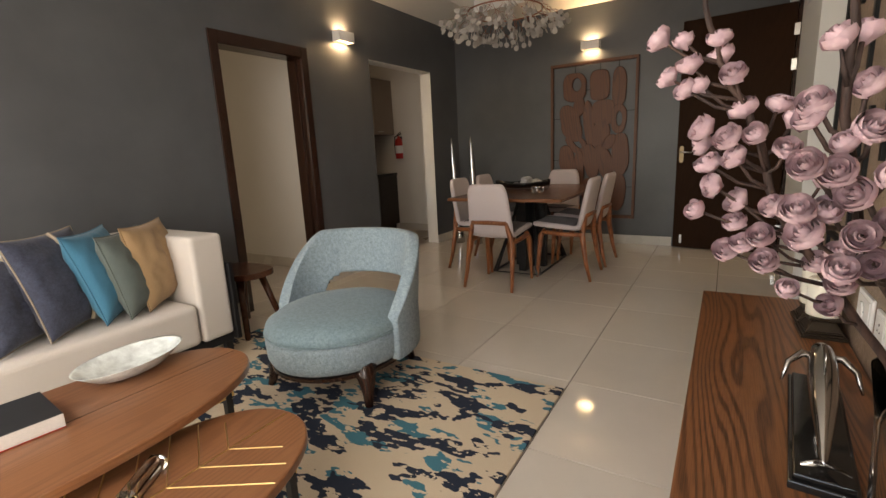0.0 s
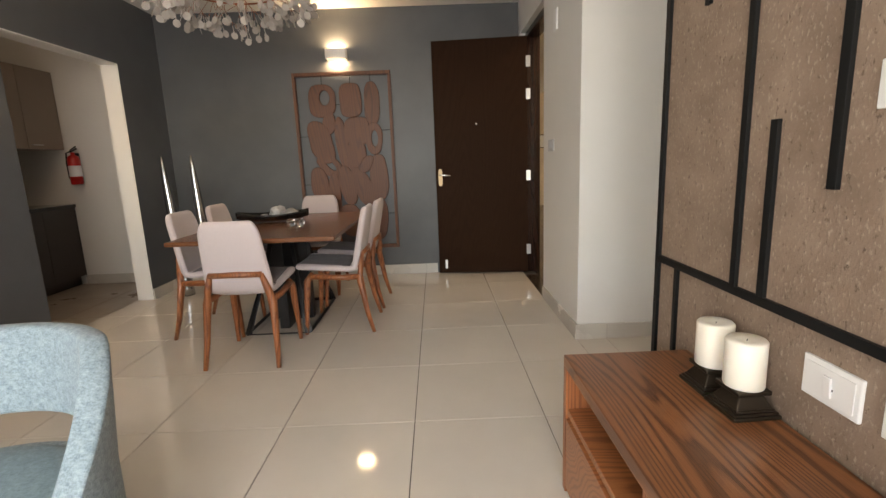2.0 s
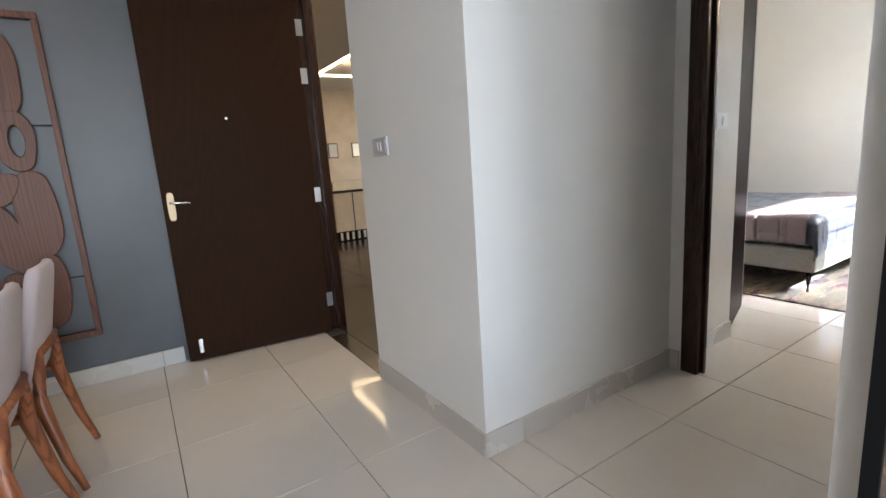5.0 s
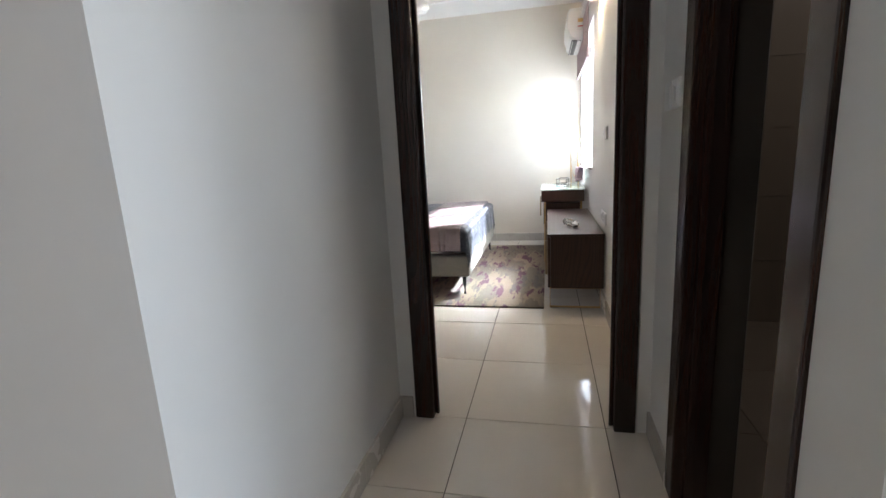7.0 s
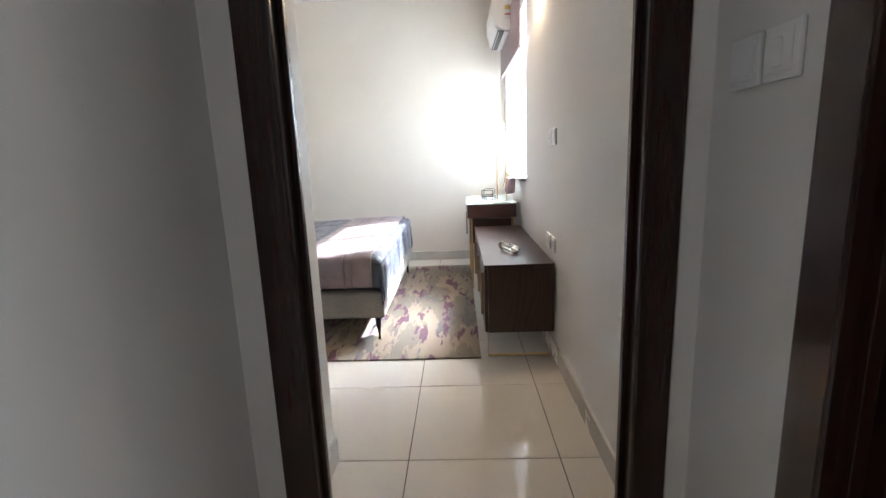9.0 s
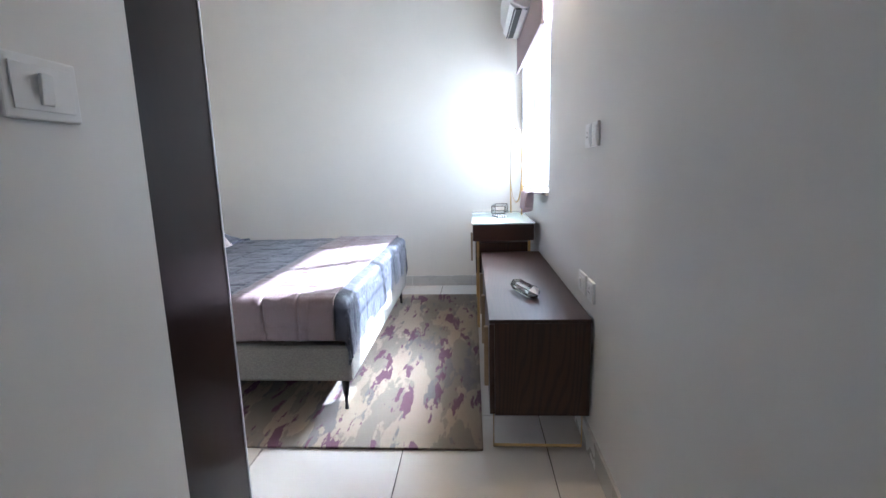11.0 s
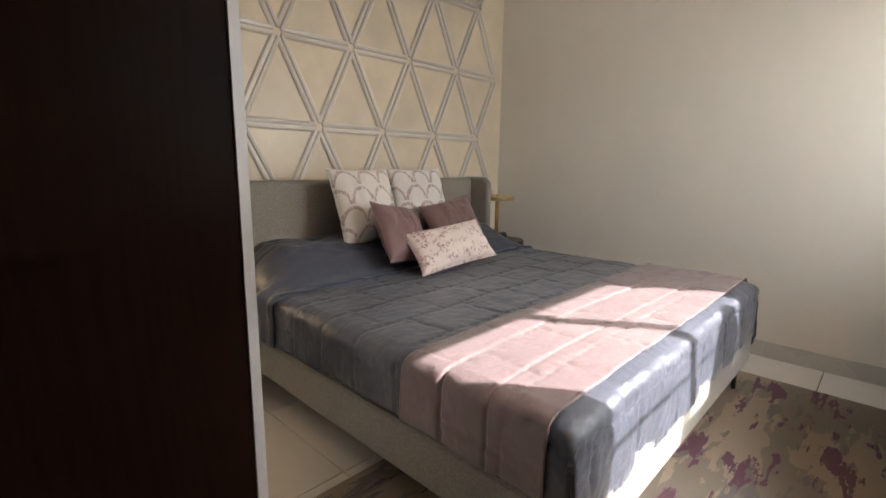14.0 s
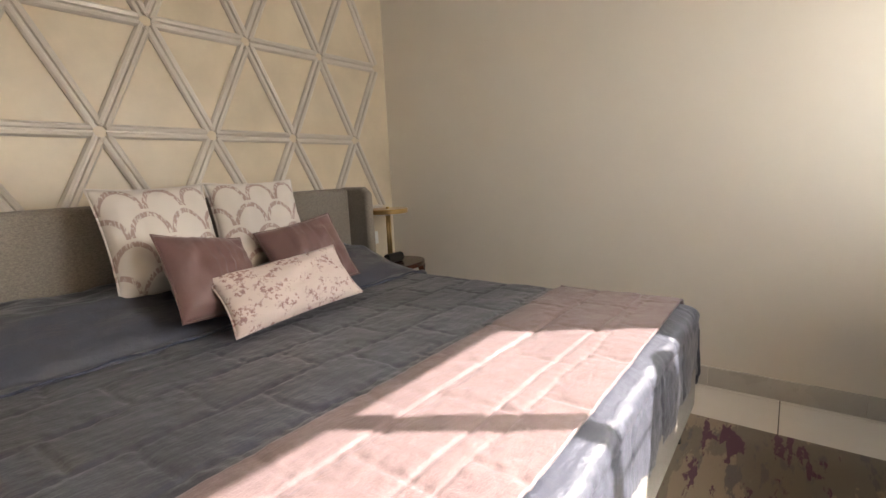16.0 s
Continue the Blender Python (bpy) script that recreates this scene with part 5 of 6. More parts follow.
def moulding(a, b):
    (x0, z0), (x1, z1) = a, b
    ln = round(math.hypot(x1 - x0, z1 - z0), 2)
    if ln not in MOULD:
        bm = bmesh.new()
        e = 0.022
        r0 = [bm.verts.new((e, -h, w)) for w, h in PROFILE]
        r1 = [bm.verts.new((ln - e, -h, w)) for w, h in PROFILE]
        for k in range(len(PROFILE) - 1):
            bm.faces.new((r0[k], r1[k], r1[k + 1], r0[k + 1]))
        bm.faces.new(r0[::-1])
        bm.faces.new(r1)
        ob = part("moulding", bm, M["silver_paint"], th)
        MOULD[ln] = ob.data
    else:
        ob = new("moulding", MOULD[ln])
        ob.parent = th
    ob.matrix_local = pose(x0, 0, z0, 0, -math.degrees(math.atan2(z1 - z0, x1 - x0)), 0)


for r in range(5):
    ns_ = nodes(r)
    for a, b in zip(ns_, ns_[1:]):
        if r < 4:
            moulding((a, ROWS[r]), (b, ROWS[r]))
    if r < 4:
        for a in ns_:
            for b in nodes(r + 1):
                if abs(abs(a - b) - 0.2422) < 0.05:
                    zb = ROWS[r + 1]
                    if r == 3:
                        f = (2.80 - ROWS[3]) / (zb - ROWS[3])
                        moulding((a, ROWS[r]), (a + (b - a) * f, 2.80))
                    else:
                        moulding((a, ROWS[r]), (b, zb))

# ---- textured panel behind the television console ----
panel = boxed("tv_panel", (0.975, 0.998, -3.995, -0.222, 0.0, 2.75), M["stone_panel"], bevel=0.002)
structure(panel, "textured brown stone-look wall panel with black strips", "wall panel")
th = thing("panel_strips", pose(0.975, 0, 0), "black metal strips laid over the textured panel", "wall trim")
th["kind"] = "structure"
for a, b, z0, z1 in ((-0.246, -0.220, 0.0, 2.75), (-3.99, -0.246, 0.765, 0.79), (-0.385, -0.365, 0.0, 0.765), (-0.70, -0.675, 0.79, 2.75), (-0.815, -0.79, 0.79, 1.24),
                     (-1.0, -0.975, 1.08, 2.75), (-0.485, -0.46, 1.60, 2.75), (-1.45, -1.425, 0.79, 1.23), (-1.95, -1.925, 0.79, 2.75), (-2.3, -2.275, 1.4, 2.75)):
    boxed("strip", (-0.012, 0.0, a, b, z0, z1), M["black_trim"], th, bevel=0.001)

# ---- bedroom window, blind, air conditioner, fan ----
th = thing("window_1", pose(5.69, -0.30, 0), "sliding bedroom window with a white frame, letting strong daylight in", "window")
th["kind"] = "structure"
wx, z0, z1 = 0.73, 0.985, 2.3
for d in ((-wx, wx, -0.03, 0.03, z0, z0 + 0.05), (-wx, wx, -0.03, 0.03, z1 - 0.05, z1)):
    boxed("window_frame", d, M["white_plastic"], th, bevel=0.003)
for x in (-wx, -0.02, wx - 0.045):
    boxed("window_frame", (x, x + 0.045, -0.028, 0.028, z0 + 0.05, z1 - 0.05), M["white_plastic"], th, bevel=0.003)
for x in (-wx + 0.045, 0.025):
    pn = boxed("pane", (x, x + 0.66, -0.003, 0.003, z0 + 0.05, z1 - 0.05), M["glass"], th, bevel=0)
    pn.visible_shadow = False
boxed("window_sill", (-wx, wx, 0.03, 0.15, z0 - 0.018, z0 + 0.006), M["skirt"], th, bevel=0.004)
# unseen bars, added to cast bands into the sun patch on the bed
for k in range(2):
    bm = bmesh.new()
    tube(bm, [(-wx, -0.07, 1.25 + 0.32 * k), (wx, -0.07, 1.25 + 0.32 * k)], 0.006, 6)
    part("grille_bar", bm, M["steel"], th)

th = thing("roller_blind", pose(5.70, -0.12, 0), "mauve roller blind half drawn over the bedroom window", "blind")
boxed("cloth", (-0.76, 0.74, -0.004, 0.004, 1.965, 2.42), M["blind"], th, bevel=0)
boxed("bottom_bar", (-0.76, 0.74, -0.010, 0.010, 1.95, 1.97), M["blind"], th, bevel=0.003)
bm = bmesh.new()
tube(bm, [(-0.77, 0, 2.43), (0.75, 0, 2.43)], 0.028, 16)
part("roller", bm, M["white_plastic"], th, smooth=True)

th = thing("folded_cloth", pose(5.25, -0.13, 0.03), "crumpled mauve cloth hanging over the window sill", "cloth")
bm = bmesh.new()
g = {}
n, k = 30, 16
for i in range(n + 1):
    for j in range(k + 1):
        u, v = i / n, j / k
        if v < 0.3:
            y, z = -0.05 + 0.10 * v / 0.3, 0.955
        else:
            y, z = 0.055 + 0.02 * (v - 0.3), 0.955 - 0.17 * (v - 0.3) * (0.55 + 0.6 * math.sin(u * 2.6 + 0.4))
        y += 0.028 * math.sin(u * 17 + 2 * v) * min(1, v * 2.5)
        z += 0.012 * noise.noise(Vector((u * 6, v * 5, 0)))
        g[i, j] = bm.verts.new((-0.19 + 0.38 * u, y, z))
for i in range(n):
    for j in range(k):
        bm.faces.new((g[i, j], g[i + 1, j], g[i + 1, j + 1], g[i, j + 1]))
ob = part("cloth", bm, M["blind"], th, smooth=True)
s = ob.modifiers.new("thick", "SOLIDIFY")
s.thickness = 0.006

th = thing("air_conditioner", pose(5.90, -0.17, 2.36), "white split air conditioner above the bedroom window", "air conditioner")
bm = bmesh.new()
prism(bm, [(0.0, -0.14), (0.10, -0.15), (0.17, -0.11), (0.205, -0.02), (0.205, 0.10), (0.18, 0.145), (0.0, 0.15)], -0.40, 0.40, Matrix(((0, 0, 1, 0), (1, 0, 0, 0), (0, 1, 0, 0), (0, 0, 0, 1))))
soften(part("body", bm, M["white_plastic"], th), 0.012, 3)
for z, y, rx in ((-0.148, 0.10, 20), (-0.128, 0.165, 50)):
    bm = bmesh.new()
    box(bm, -0.37, 0.37, -0.03, 0.03, -0.003, 0.003, pose(0, y, z, rx))
    part("vent_flap", bm, M["white_plastic"], th)
bm = bmesh.new()
box(bm, -0.37, 0.37, 0.07, 0.16, -0.150, -0.143)
part("outlet", bm, M["dark_plastic"], th)
st = boxed("rating_label", (-0.404, -0.401, 0.04, 0.11, -0.06, 0.06), M["ceramic"], th, bevel=0)
st2 = boxed("rating_stripe", (-0.4055, -0.404, 0.048, 0.102, 0.012, 0.045), M["gold"], st, "yellow printed block", bevel=0)
boxed("rating_stripe", (-0.4055, -0.404, 0.048, 0.102, -0.03, -0.02), M["red"], st, "red printed bar", bevel=0)

th = thing("ceiling_fan", pose(5.15, 1.45, 0), "white ceiling fan with three still blades above the bed", "fan")
bm = bmesh.new()
lathe(bm, [(0.0, 2.84), (0.06, 2.84), (0.05, 2.79), (0.012, 2.775), (0.012, 2.66), (0.04, 2.65), (0.10, 2.62), (0.11, 2.57), (0.08, 2.53), (0.0, 2.52)], 28)
part("motor", bm, M["white_plastic"], th, smooth=True)
for a in (20, 140, 260):
    bm = bmesh.new()
    box(bm, 0.09, 0.60, -0.06, 0.06, -0.003, 0.003, pose(0, 0, 2.585, 0, 0, a) @ pose(0, 0, 0, 9))
    soften(part("blade", bm, M["white_plastic"], th), 0.002)


# ---- switch plates and sockets ----
def plate(m, w, h, kind, label, mat="white_plastic", rockers=0, pins=False):
    """A plate whose front looks along -y of its pose."""
    th = thing(kind, m, label, kind.replace("_", " "), "")
    th["kind"] = ""
    boxed("cover", (-w / 2, w / 2, -0.010, 0.0, -h / 2, h / 2), M[mat], th, bevel=0.003)
    boxed("insert", (-w / 2 + 0.012, w / 2 - 0.012, -0.0125, -0.010, -h / 2 + 0.012, h / 2 - 0.012), M[mat], th, bevel=0.001)
    for k in range(rockers):
        x = (k - (rockers - 1) / 2) * 0.03
        bm = bmesh.new()
        box(bm, x - 0.010, x + 0.010, -0.018, -0.0125, -h * 0.25, h * 0.25, pose(0, 0, 0, 5))
        soften(part("rocker", bm, M[mat], th), 0.0015)
    if pins:
        bm = bmesh.new()
        for dx, dz, r in ((0, 0.012, 0.004), (-0.010, -0.006, 0.003), (0.010, -0.006, 0.003)):
            tube(bm, [(pins * 1.0 - 1.0 + dx, -0.0132, dz), (pins * 1.0 - 1.0 + dx, -0.012, dz)], r, 8)
        part("pin_holes", bm, M["dark_plastic"], th)
    return th


WPY = {"n": 0, "w": -90, "e": 90, "s": 180}
E_ = pose(0, 0, 0, 0, 0, 90)


def at_tv(y, z):
    return pose(0.975, y, z, 0, 0, -90)


def at_win(x, z):
    return pose(x, -0.17, z, 0, 0, 180)


plate(at_tv(-1.12, 1.28), 0.105, 0.09, "wall_socket", "white socket plate with pin holes on the textured panel", pins=True)
plate(at_tv(-1.255, 1.28), 0.12, 0.09, "wall_plate", "blank white plate on the textured panel")
plate(at_tv(-1.042, 0.66), 0.15, 0.095, "wall_socket", "white socket with a rocker switch above the console", rockers=1, pins=True)
plate(at_tv(-1.215, 0.66), 0.10, 0.085, "aerial_socket", "white aerial socket above the console", pins=True)
plate(pose(1.01, 1.60, 1.255, 0, 0, -90), 0.15, 0.085, "light_switch", "grey two-gang switch plate on the white entry wall", "grey_plastic", rockers=2)
plate(pose(1.01, 1.49, 2.10, 0, 0, -90), 0.09, 0.14, "door_bell", "white door bell box high on the entry wall")
plate(pose(2.70, 0.895, 1.28), 0.12, 0.085, "light_switch", "white single rocker switch inside the bedroom door", rockers=1)
plate(at_win(3.97, 1.265), 0.085, 0.09, "wall_socket", "white socket above the bedroom console", pins=True)
plate(at_win(3.87, 1.265), 0.085, 0.09, "wall_plate", "blank white plate above the bedroom console")
plate(at_win(4.01, 0.665), 0.12, 0.085, "wall_socket", "white socket with a rocker low above the bedroom console", rockers=1)
plate(at_win(3.87, 0.665), 0.09, 0.085, "aerial_socket", "white aerial socket low above the bedroom console", pins=True)
plate(pose(2.05, -0.17, 1.33, 0, 0, 180), 0.085, 0.09, "light_switch", "white rocker switch beside the bathroom door", rockers=1)
plate(pose(2.15, -0.17, 1.33, 0, 0, 180), 0.085, 0.09, "wall_plate", "white plate beside the bathroom door")
plate(pose(3.79, 3.0, 0.655), 0.24, 0.085, "wall_socket", "white socket and switch row beside the bed", rockers=3, pins=True)
plate(pose(3.85, 3.0, 0.32), 0.12, 0.08, "wall_socket", "low white socket behind the bedside table", rockers=1)
plate(pose(6.36, 3.0, 0.68), 0.07, 0.09, "wall_socket", "small white socket beside the bed", rockers=1)
bm = bmesh.new()
tube(bm, [(3.73, 2.975, 0.65), (3.735, 2.955, 0.60), (3.75, 2.95, 0.545), (3.79, 2.9, 0.537)], 0.004, 6)
tagged(part("lamp_cable", bm, M["white_plastic"], smooth=True), "thin white cable from the socket to the bedside table", "cable")

# ---- small things ----
th = thing("crystal_prism", pose(4.205, 0.056, 0.566, 0, 0, -70), "clear faceted glass prism with a dark edge on the bedroom console", "ornament")
bm = bmesh.new()
prism(bm, [(-0.018, 0.0), (0.018, 0.0), (0.033, 0.024), (0.018, 0.048), (-0.018, 0.048), (-0.033, 0.024)], -0.09, 0.09, pose(0, 0, 0, 90, 0, 0))
part("prism", bm, M["glass"], th)
# mirror-like plate added inside the glass to brighten it
boxed("core_facet", (-0.014, 0.020, -0.085, 0.078, 0.006, 0.011), M["crystal"], th, "silvery plate inside, in place of bright glass reflections", bevel=0)
bm = bmesh.new()
bmesh.ops.create_cone(bm, cap_ends=True, segments=6, radius1=0.031, radius2=0.002, depth=0.04)
bmesh.ops.transform(bm, matrix=pose(0, -0.111, 0.024, 90), verts=bm.verts)
part("tip", bm, M["crystal"], th)

th = thing("glass_box", pose(6.08, 0.06, 0.765, 0, 0, -10), "small brass-edged glass box on the dressing table", "box")
bx, by, bh = 0.115, 0.055, 0.062
for sx in (-1, 1):
    for sy in (-1, 1):
        boxed("edge", (sx * bx - 0.003, sx * bx + 0.003, sy * by - 0.003, sy * by + 0.003, 0, bh), M["bronze"], th, bevel=0)
for z in (0.003, bh):
    for sx in (-1, 1):
        boxed("edge", (sx * bx - 0.003, sx * bx + 0.003, -by + 0.003, by - 0.003, z - 0.003, z + 0.003), M["bronze"], th, bevel=0)
        boxed("edge", (-bx + 0.003, bx - 0.003, sx * by - 0.003, sx * by + 0.003, z - 0.003, z + 0.003), M["bronze"], th, bevel=0)
for sy in (-1, 1):
    boxed("pane", (-bx + 0.003, bx - 0.003, sy * by - 0.001, sy * by + 0.001, 0.006, bh - 0.003), M["glass"], th, bevel=0)

th = thing("bead_tray", pose(5.70, 0.09, 0.765, 0, 0, 14), "flat woven tray of dark and white beads on the dressing table", "tray")
for i in range(9):
    for j in range(4):
        bm = bmesh.new()
        bmesh.ops.create_icosphere(bm, subdivisions=1, radius=0.009)
        bmesh.ops.translate(bm, vec=(-0.075 + i * 0.0185, -0.03 + j * 0.0185, 0.008), verts=bm.verts)
        part("bead", bm, M["dark_plastic" if (i * 7 + j * 3) % 3 else "ceramic"], th)


def candle(m, h):
    c = thing("candle_holder", m, "stepped bronze pyramid candle holder on the teak console", "candle holder", "candle holders")
    z = 0.0
    for w, dz in ((0.062, 0.010), (0.057, 0.007), (0.051, 0.006)):
        boxed("step", (-w, w, -w, w, z, z + dz), M["bronze"], c, bevel=0.002)
        z += dz
    bm = bmesh.new()
    bmesh.ops.create_cone(bm, cap_ends=True, segments=4, radius1=0.070, radius2=0.042, depth=0.034)
    bmesh.ops.transform(bm, matrix=pose(0, 0, z + 0.017, 0, 0, 45), verts=bm.verts)
    soften(part("pyramid", bm, M["bronze"], c), 0.003)
    z += 0.034
    boxed("top_plate", (-0.045, 0.045, -0.045, 0.045, z, z + 0.012), M["bronze"], c, bevel=0.003)
    z += 0.012
    k = thing("candle", m @ pose(0, 0, z), "thick ivory pillar candle on its bronze holder", "candle", "pillar candles")
    bm = bmesh.new()
    lathe(bm, [(0.0, 0.0), (0.046, 0.0), (0.048, 0.004), (0.048, h - 0.005), (0.044, h), (0.02, h - 0.004), (0.0, h - 0.006)], 40)
    part("wax", bm, M["wax"], k, smooth=True)
    bm = bmesh.new()
    tube(bm, [(0, 0, h - 0.008), (0.001, 0, h - 0.001)], 0.0012, 6)
    part("wick", bm, M["dark_plastic"], k)


candle(pose(0.904, -0.858, 0.505, 0, 0, 3), 0.125)
candle(pose(0.902, -0.728, 0.505, 0, 0, 1), 0.125)

# leaping fish ornament
th = thing("dolphin_figurine", pose(0.812, -1.525, 0.505, 0, 0, -5), "polished metal dolphin on a long black base", "figurine")
bm = bmesh.new()
N = 30
spine, rad = [], []
for k in range(N + 1):
    t = k / N
    spine.append((0, 0.19 - 0.40 * t, 0.175 - 0.135 * t + 0.035 * math.sin(math.pi * t) - 0.03 * max(0, 0.15 - t) / 0.15))
    if t < 0.12:
        r = 0.007 + 0.016 * (t / 0.12)
    else:
        r = 0.007 + 0.027 * max(0.0, math.sin(math.pi * (0.28 + 0.72 * (t - 0.12) / 0.88))) ** 1.15
    rad.append(r)
tube(bm, spine, 0.03, 18, radii=rad)


def fin(bm, pts, th_=0.003):
    vs = [Vector(p) for p in pts]
    nrm = (vs[1] - vs[0]).cross(vs[2] - vs[0]).normalized() * th_
    a = [bm.verts.new(v + nrm) for v in vs]
    b = [bm.verts.new(v - nrm) for v in vs]
    bm.faces.new(a)
    bm.faces.new(b[::-1])
    for i in range(len(vs)):
        bm.faces.new((a[i], b[i], b[(i + 1) % len(vs)], a[(i + 1) % len(vs)]))


for s in (-1, 1):
    tube(bm, [(s * 0.012, 0.10, 0.165), (s * 0.045, 0.10, 0.172), (s * 0.075, 0.075, 0.150), (s * 0.088, 0.045, 0.105)], 0.01, 8, radii=[0.010, 0.011, 0.008, 0.003])
    fin(bm, [(0, -0.195, 0.048), (s * 0.045, -0.25, 0.062), (s * 0.03, -0.225, 0.055), (0, -0.215, 0.045)])
fin(bm, [(0, 0.05, 0.19), (0, 0.0, 0.225), (0, -0.005, 0.215), (0, -0.01, 0.175)])
bmesh.ops.scale(bm, vec=(0.84, 0.95, 0.84), verts=bm.verts)
part("dolphin", bm, M["pewter"], th, smooth=True)
bm = bmesh.new()
box(bm, -0.055, 0.055, -0.25, 0.25, 0.0, 0.018)
box(bm, -0.047, 0.047, -0.24, 0.24, 0.018, 0.03)
soften(part("base", bm, M["black_gloss"], th, "glossy black stepped base"), 0.003)
bm = bmesh.new()
tube(bm, [(0, -0.02, 0.03), (0, -0.02, 0.12)], 0.005, 8)
part("support", bm, M["chrome"], th)

# vase with paper roses
VX, VY = 0.865, -1.92
th = thing("glass_vase", pose(VX, VY, 0.505), "tall clear glass vase on the teak console", "vase")
bm = bmesh.new()
lathe(bm, [(0.0, 0.0), (0.05, 0.0), (0.055, 0.01), (0.05, 0.06), (0.058, 0.25), (0.07, 0.33), (0.067, 0.33), (0.054, 0.25), (0.045, 0.06), (0.045, 0.02), (0.0, 0.018)], 36)
part("body", bm, M["vase_glass"], th, smooth=True)

arr = thing("artificial_roses", pose(VX - 0.02, VY, 0.52), "branches of dusty pink paper roses standing in the glass vase", "flowers")


def rose_mesh(rings):
    """Cupped petals wrapped in rings; one side edge of each tucks under the next."""
    petals = []
    rnd = random.Random(5)
    for k, (cnt, rim, top, belly) in enumerate(rings):
        for c in range(cnt):
            a0 = 2 * math.pi * (c + 0.37 * k) / cnt + rnd.uniform(-0.15, 0.15)
            wid = math.pi / cnt * 1.45
            lift = rnd.uniform(-0.0015, 0.0015)
            gg = {}
            bm = bmesh.new()
            petals.append(bm)
            for i in range(7):
                u = 2 * i / 6 - 1
                for j in range(6):
                    v = j / 5
                    a = a0 + u * wid * (0.35 + 0.65 * math.sin(min(1, v * 1.5) * math.pi / 2))
                    r = belly * math.sin(min(1.0, v * 1.25) * math.pi / 2) + (rim - belly) * v ** 3
                    r += 0.0016 * u * v + (0.0022 * max(0, v - 0.8) / 0.2 if k > 1 else 0)
                    z = (top + lift) * v ** 0.9 - 0.30 * top * abs(u) ** 3.2 * v ** 2
                    gg[i, j] = bm.verts.new((max(r, 0.001) * math.cos(a), max(r, 0.001) * math.sin(a), z))
            for i in range(6):
                for j in range(5):
                    bm.faces.new((gg[i, j], gg[i + 1, j], gg[i + 1, j + 1], gg[i, j + 1]))
    data = []
    for bm in petals:
        for f in bm.faces:
            f.smooth = True
        me = bpy.data.meshes.new("petal")
        bm.to_mesh(me)
        bm.free()
        me.materials.append(M["petal"])
        data.append(me)
    return data


rose_data = rose_mesh(((2, 0.003, 0.030, 0.004), (3, 0.006, 0.030, 0.008), (3, 0.010, 0.029, 0.013), (4, 0.0125, 0.029, 0.018), (5, 0.0165, 0.0265, 0.0225)))
bud_data = rose_mesh(((2, 0.003, 0.030, 0.007), (3, 0.007, 0.029, 0.014), (4, 0.013, 0.026, 0.018)))
rnd = random.Random(11)


def stem(pts, r0, r1):
    P = [Vector(p) for p in pts]
    fine = []
    for a, b, c, d in zip([P[0]] + P[:-2], P[:-1], P[1:], P[2:] + [P[-1]]):
        for k in range(5):
            t = k / 5
            w = Vector((rnd.uniform(-1, 1), rnd.uniform(-1, 1), 0)) * 0.0025
            fine.append(w + 0.5 * ((2 * b) + (c - a) * t + (2 * a - 5 * b + 4 * c - d) * t * t + (3 * b - a - 3 * c + d) * t ** 3))
    fine.append(P[-1])
    bm = bmesh.new()
    n = len(fine)
    tube(bm, fine, r0, 8, radii=[r0 + (r1 - r0) * i / (n - 1) for i in range(n)])
    part("stem", bm, M["twig"], arr, smooth=True)
    return fine


# sideways and height of each bloom, from the vase's foot, branch by branch
BLOOMS = ((-.335, .777), (-.307, .773), (-.266, .769), (-.298, .741), (-.324, .728), (-.302, .711), (-.285, .715), (-.248, .721), (-.263, .75), (-.234, .68), (-.197, .685),
          (-.181, .664), (-.187, .631), (-.277, .659), (-.277, .641), (-.248, .646), (-.22, .649), (-.24, .622), (-.269, .613), (-.262, .587), (-.233, .565), (-.28, .553),
          (-.234, .536), (-.205, .522), (-.241, .497), (-.199, .491), (-.173, .458), (-.223, .508), (-.181, .56), (-.197, .563), (-.166, .554))
INNER = ((-.174, .523), (-.153, .527), (-.14, .484), (-.145, .592), (-.133, .607), (-.128, .565), (-.122, .5), (-.115, .46), (-.121, .428))
FRONT = ((-.192, .662), (-.168, .64), (-.193, .623), (-.15, .65), (-.172, .617), (-.158, .598), (-.173, .583), (-.195, .586), (-.188, .564), (-.153, .566), (-.188, .673),
         (-.178, .721), (-.161, .726), (-.156, .685), (-.139, .54), (-.162, .538), (-.14, .614), (-.132, .576))
S1 = stem([(0.0, 0.0, 0.0), (-0.01, -0.01, 0.16), (-0.023, -0.01, 0.30), (-0.119, -0.08, 0.449), (-0.190, -0.12, 0.560), (-0.222, -0.125, 0.658), (-0.262, -0.125, 0.74), (-0.290, -0.125, 0.84)], 0.008, 0.003)
S2 = stem([(0.01, -0.01, 0.0), (0.0, -0.03, 0.18), (-0.02, -0.06, 0.32), (-0.08, -0.19, 0.45), (-0.14, -0.29, 0.56), (-0.165, -0.33, 0.66), (-0.17, -0.34, 0.76)], 0.007, 0.003)
S3 = stem([(0.0, 0.02, 0.0), (0.02, 0.0, 0.25), (0.0, -0.03, 0.40), (-0.06, -0.07, 0.50), (-0.12, -0.10, 0.60)], 0.007, 0.003)
rows = [(dx, -0.13, dz) for dx, dz in BLOOMS] + [(dx, -0.11, dz) for dx, dz in INNER] + [(dx, -0.345, dz) for dx, dz in FRONT]
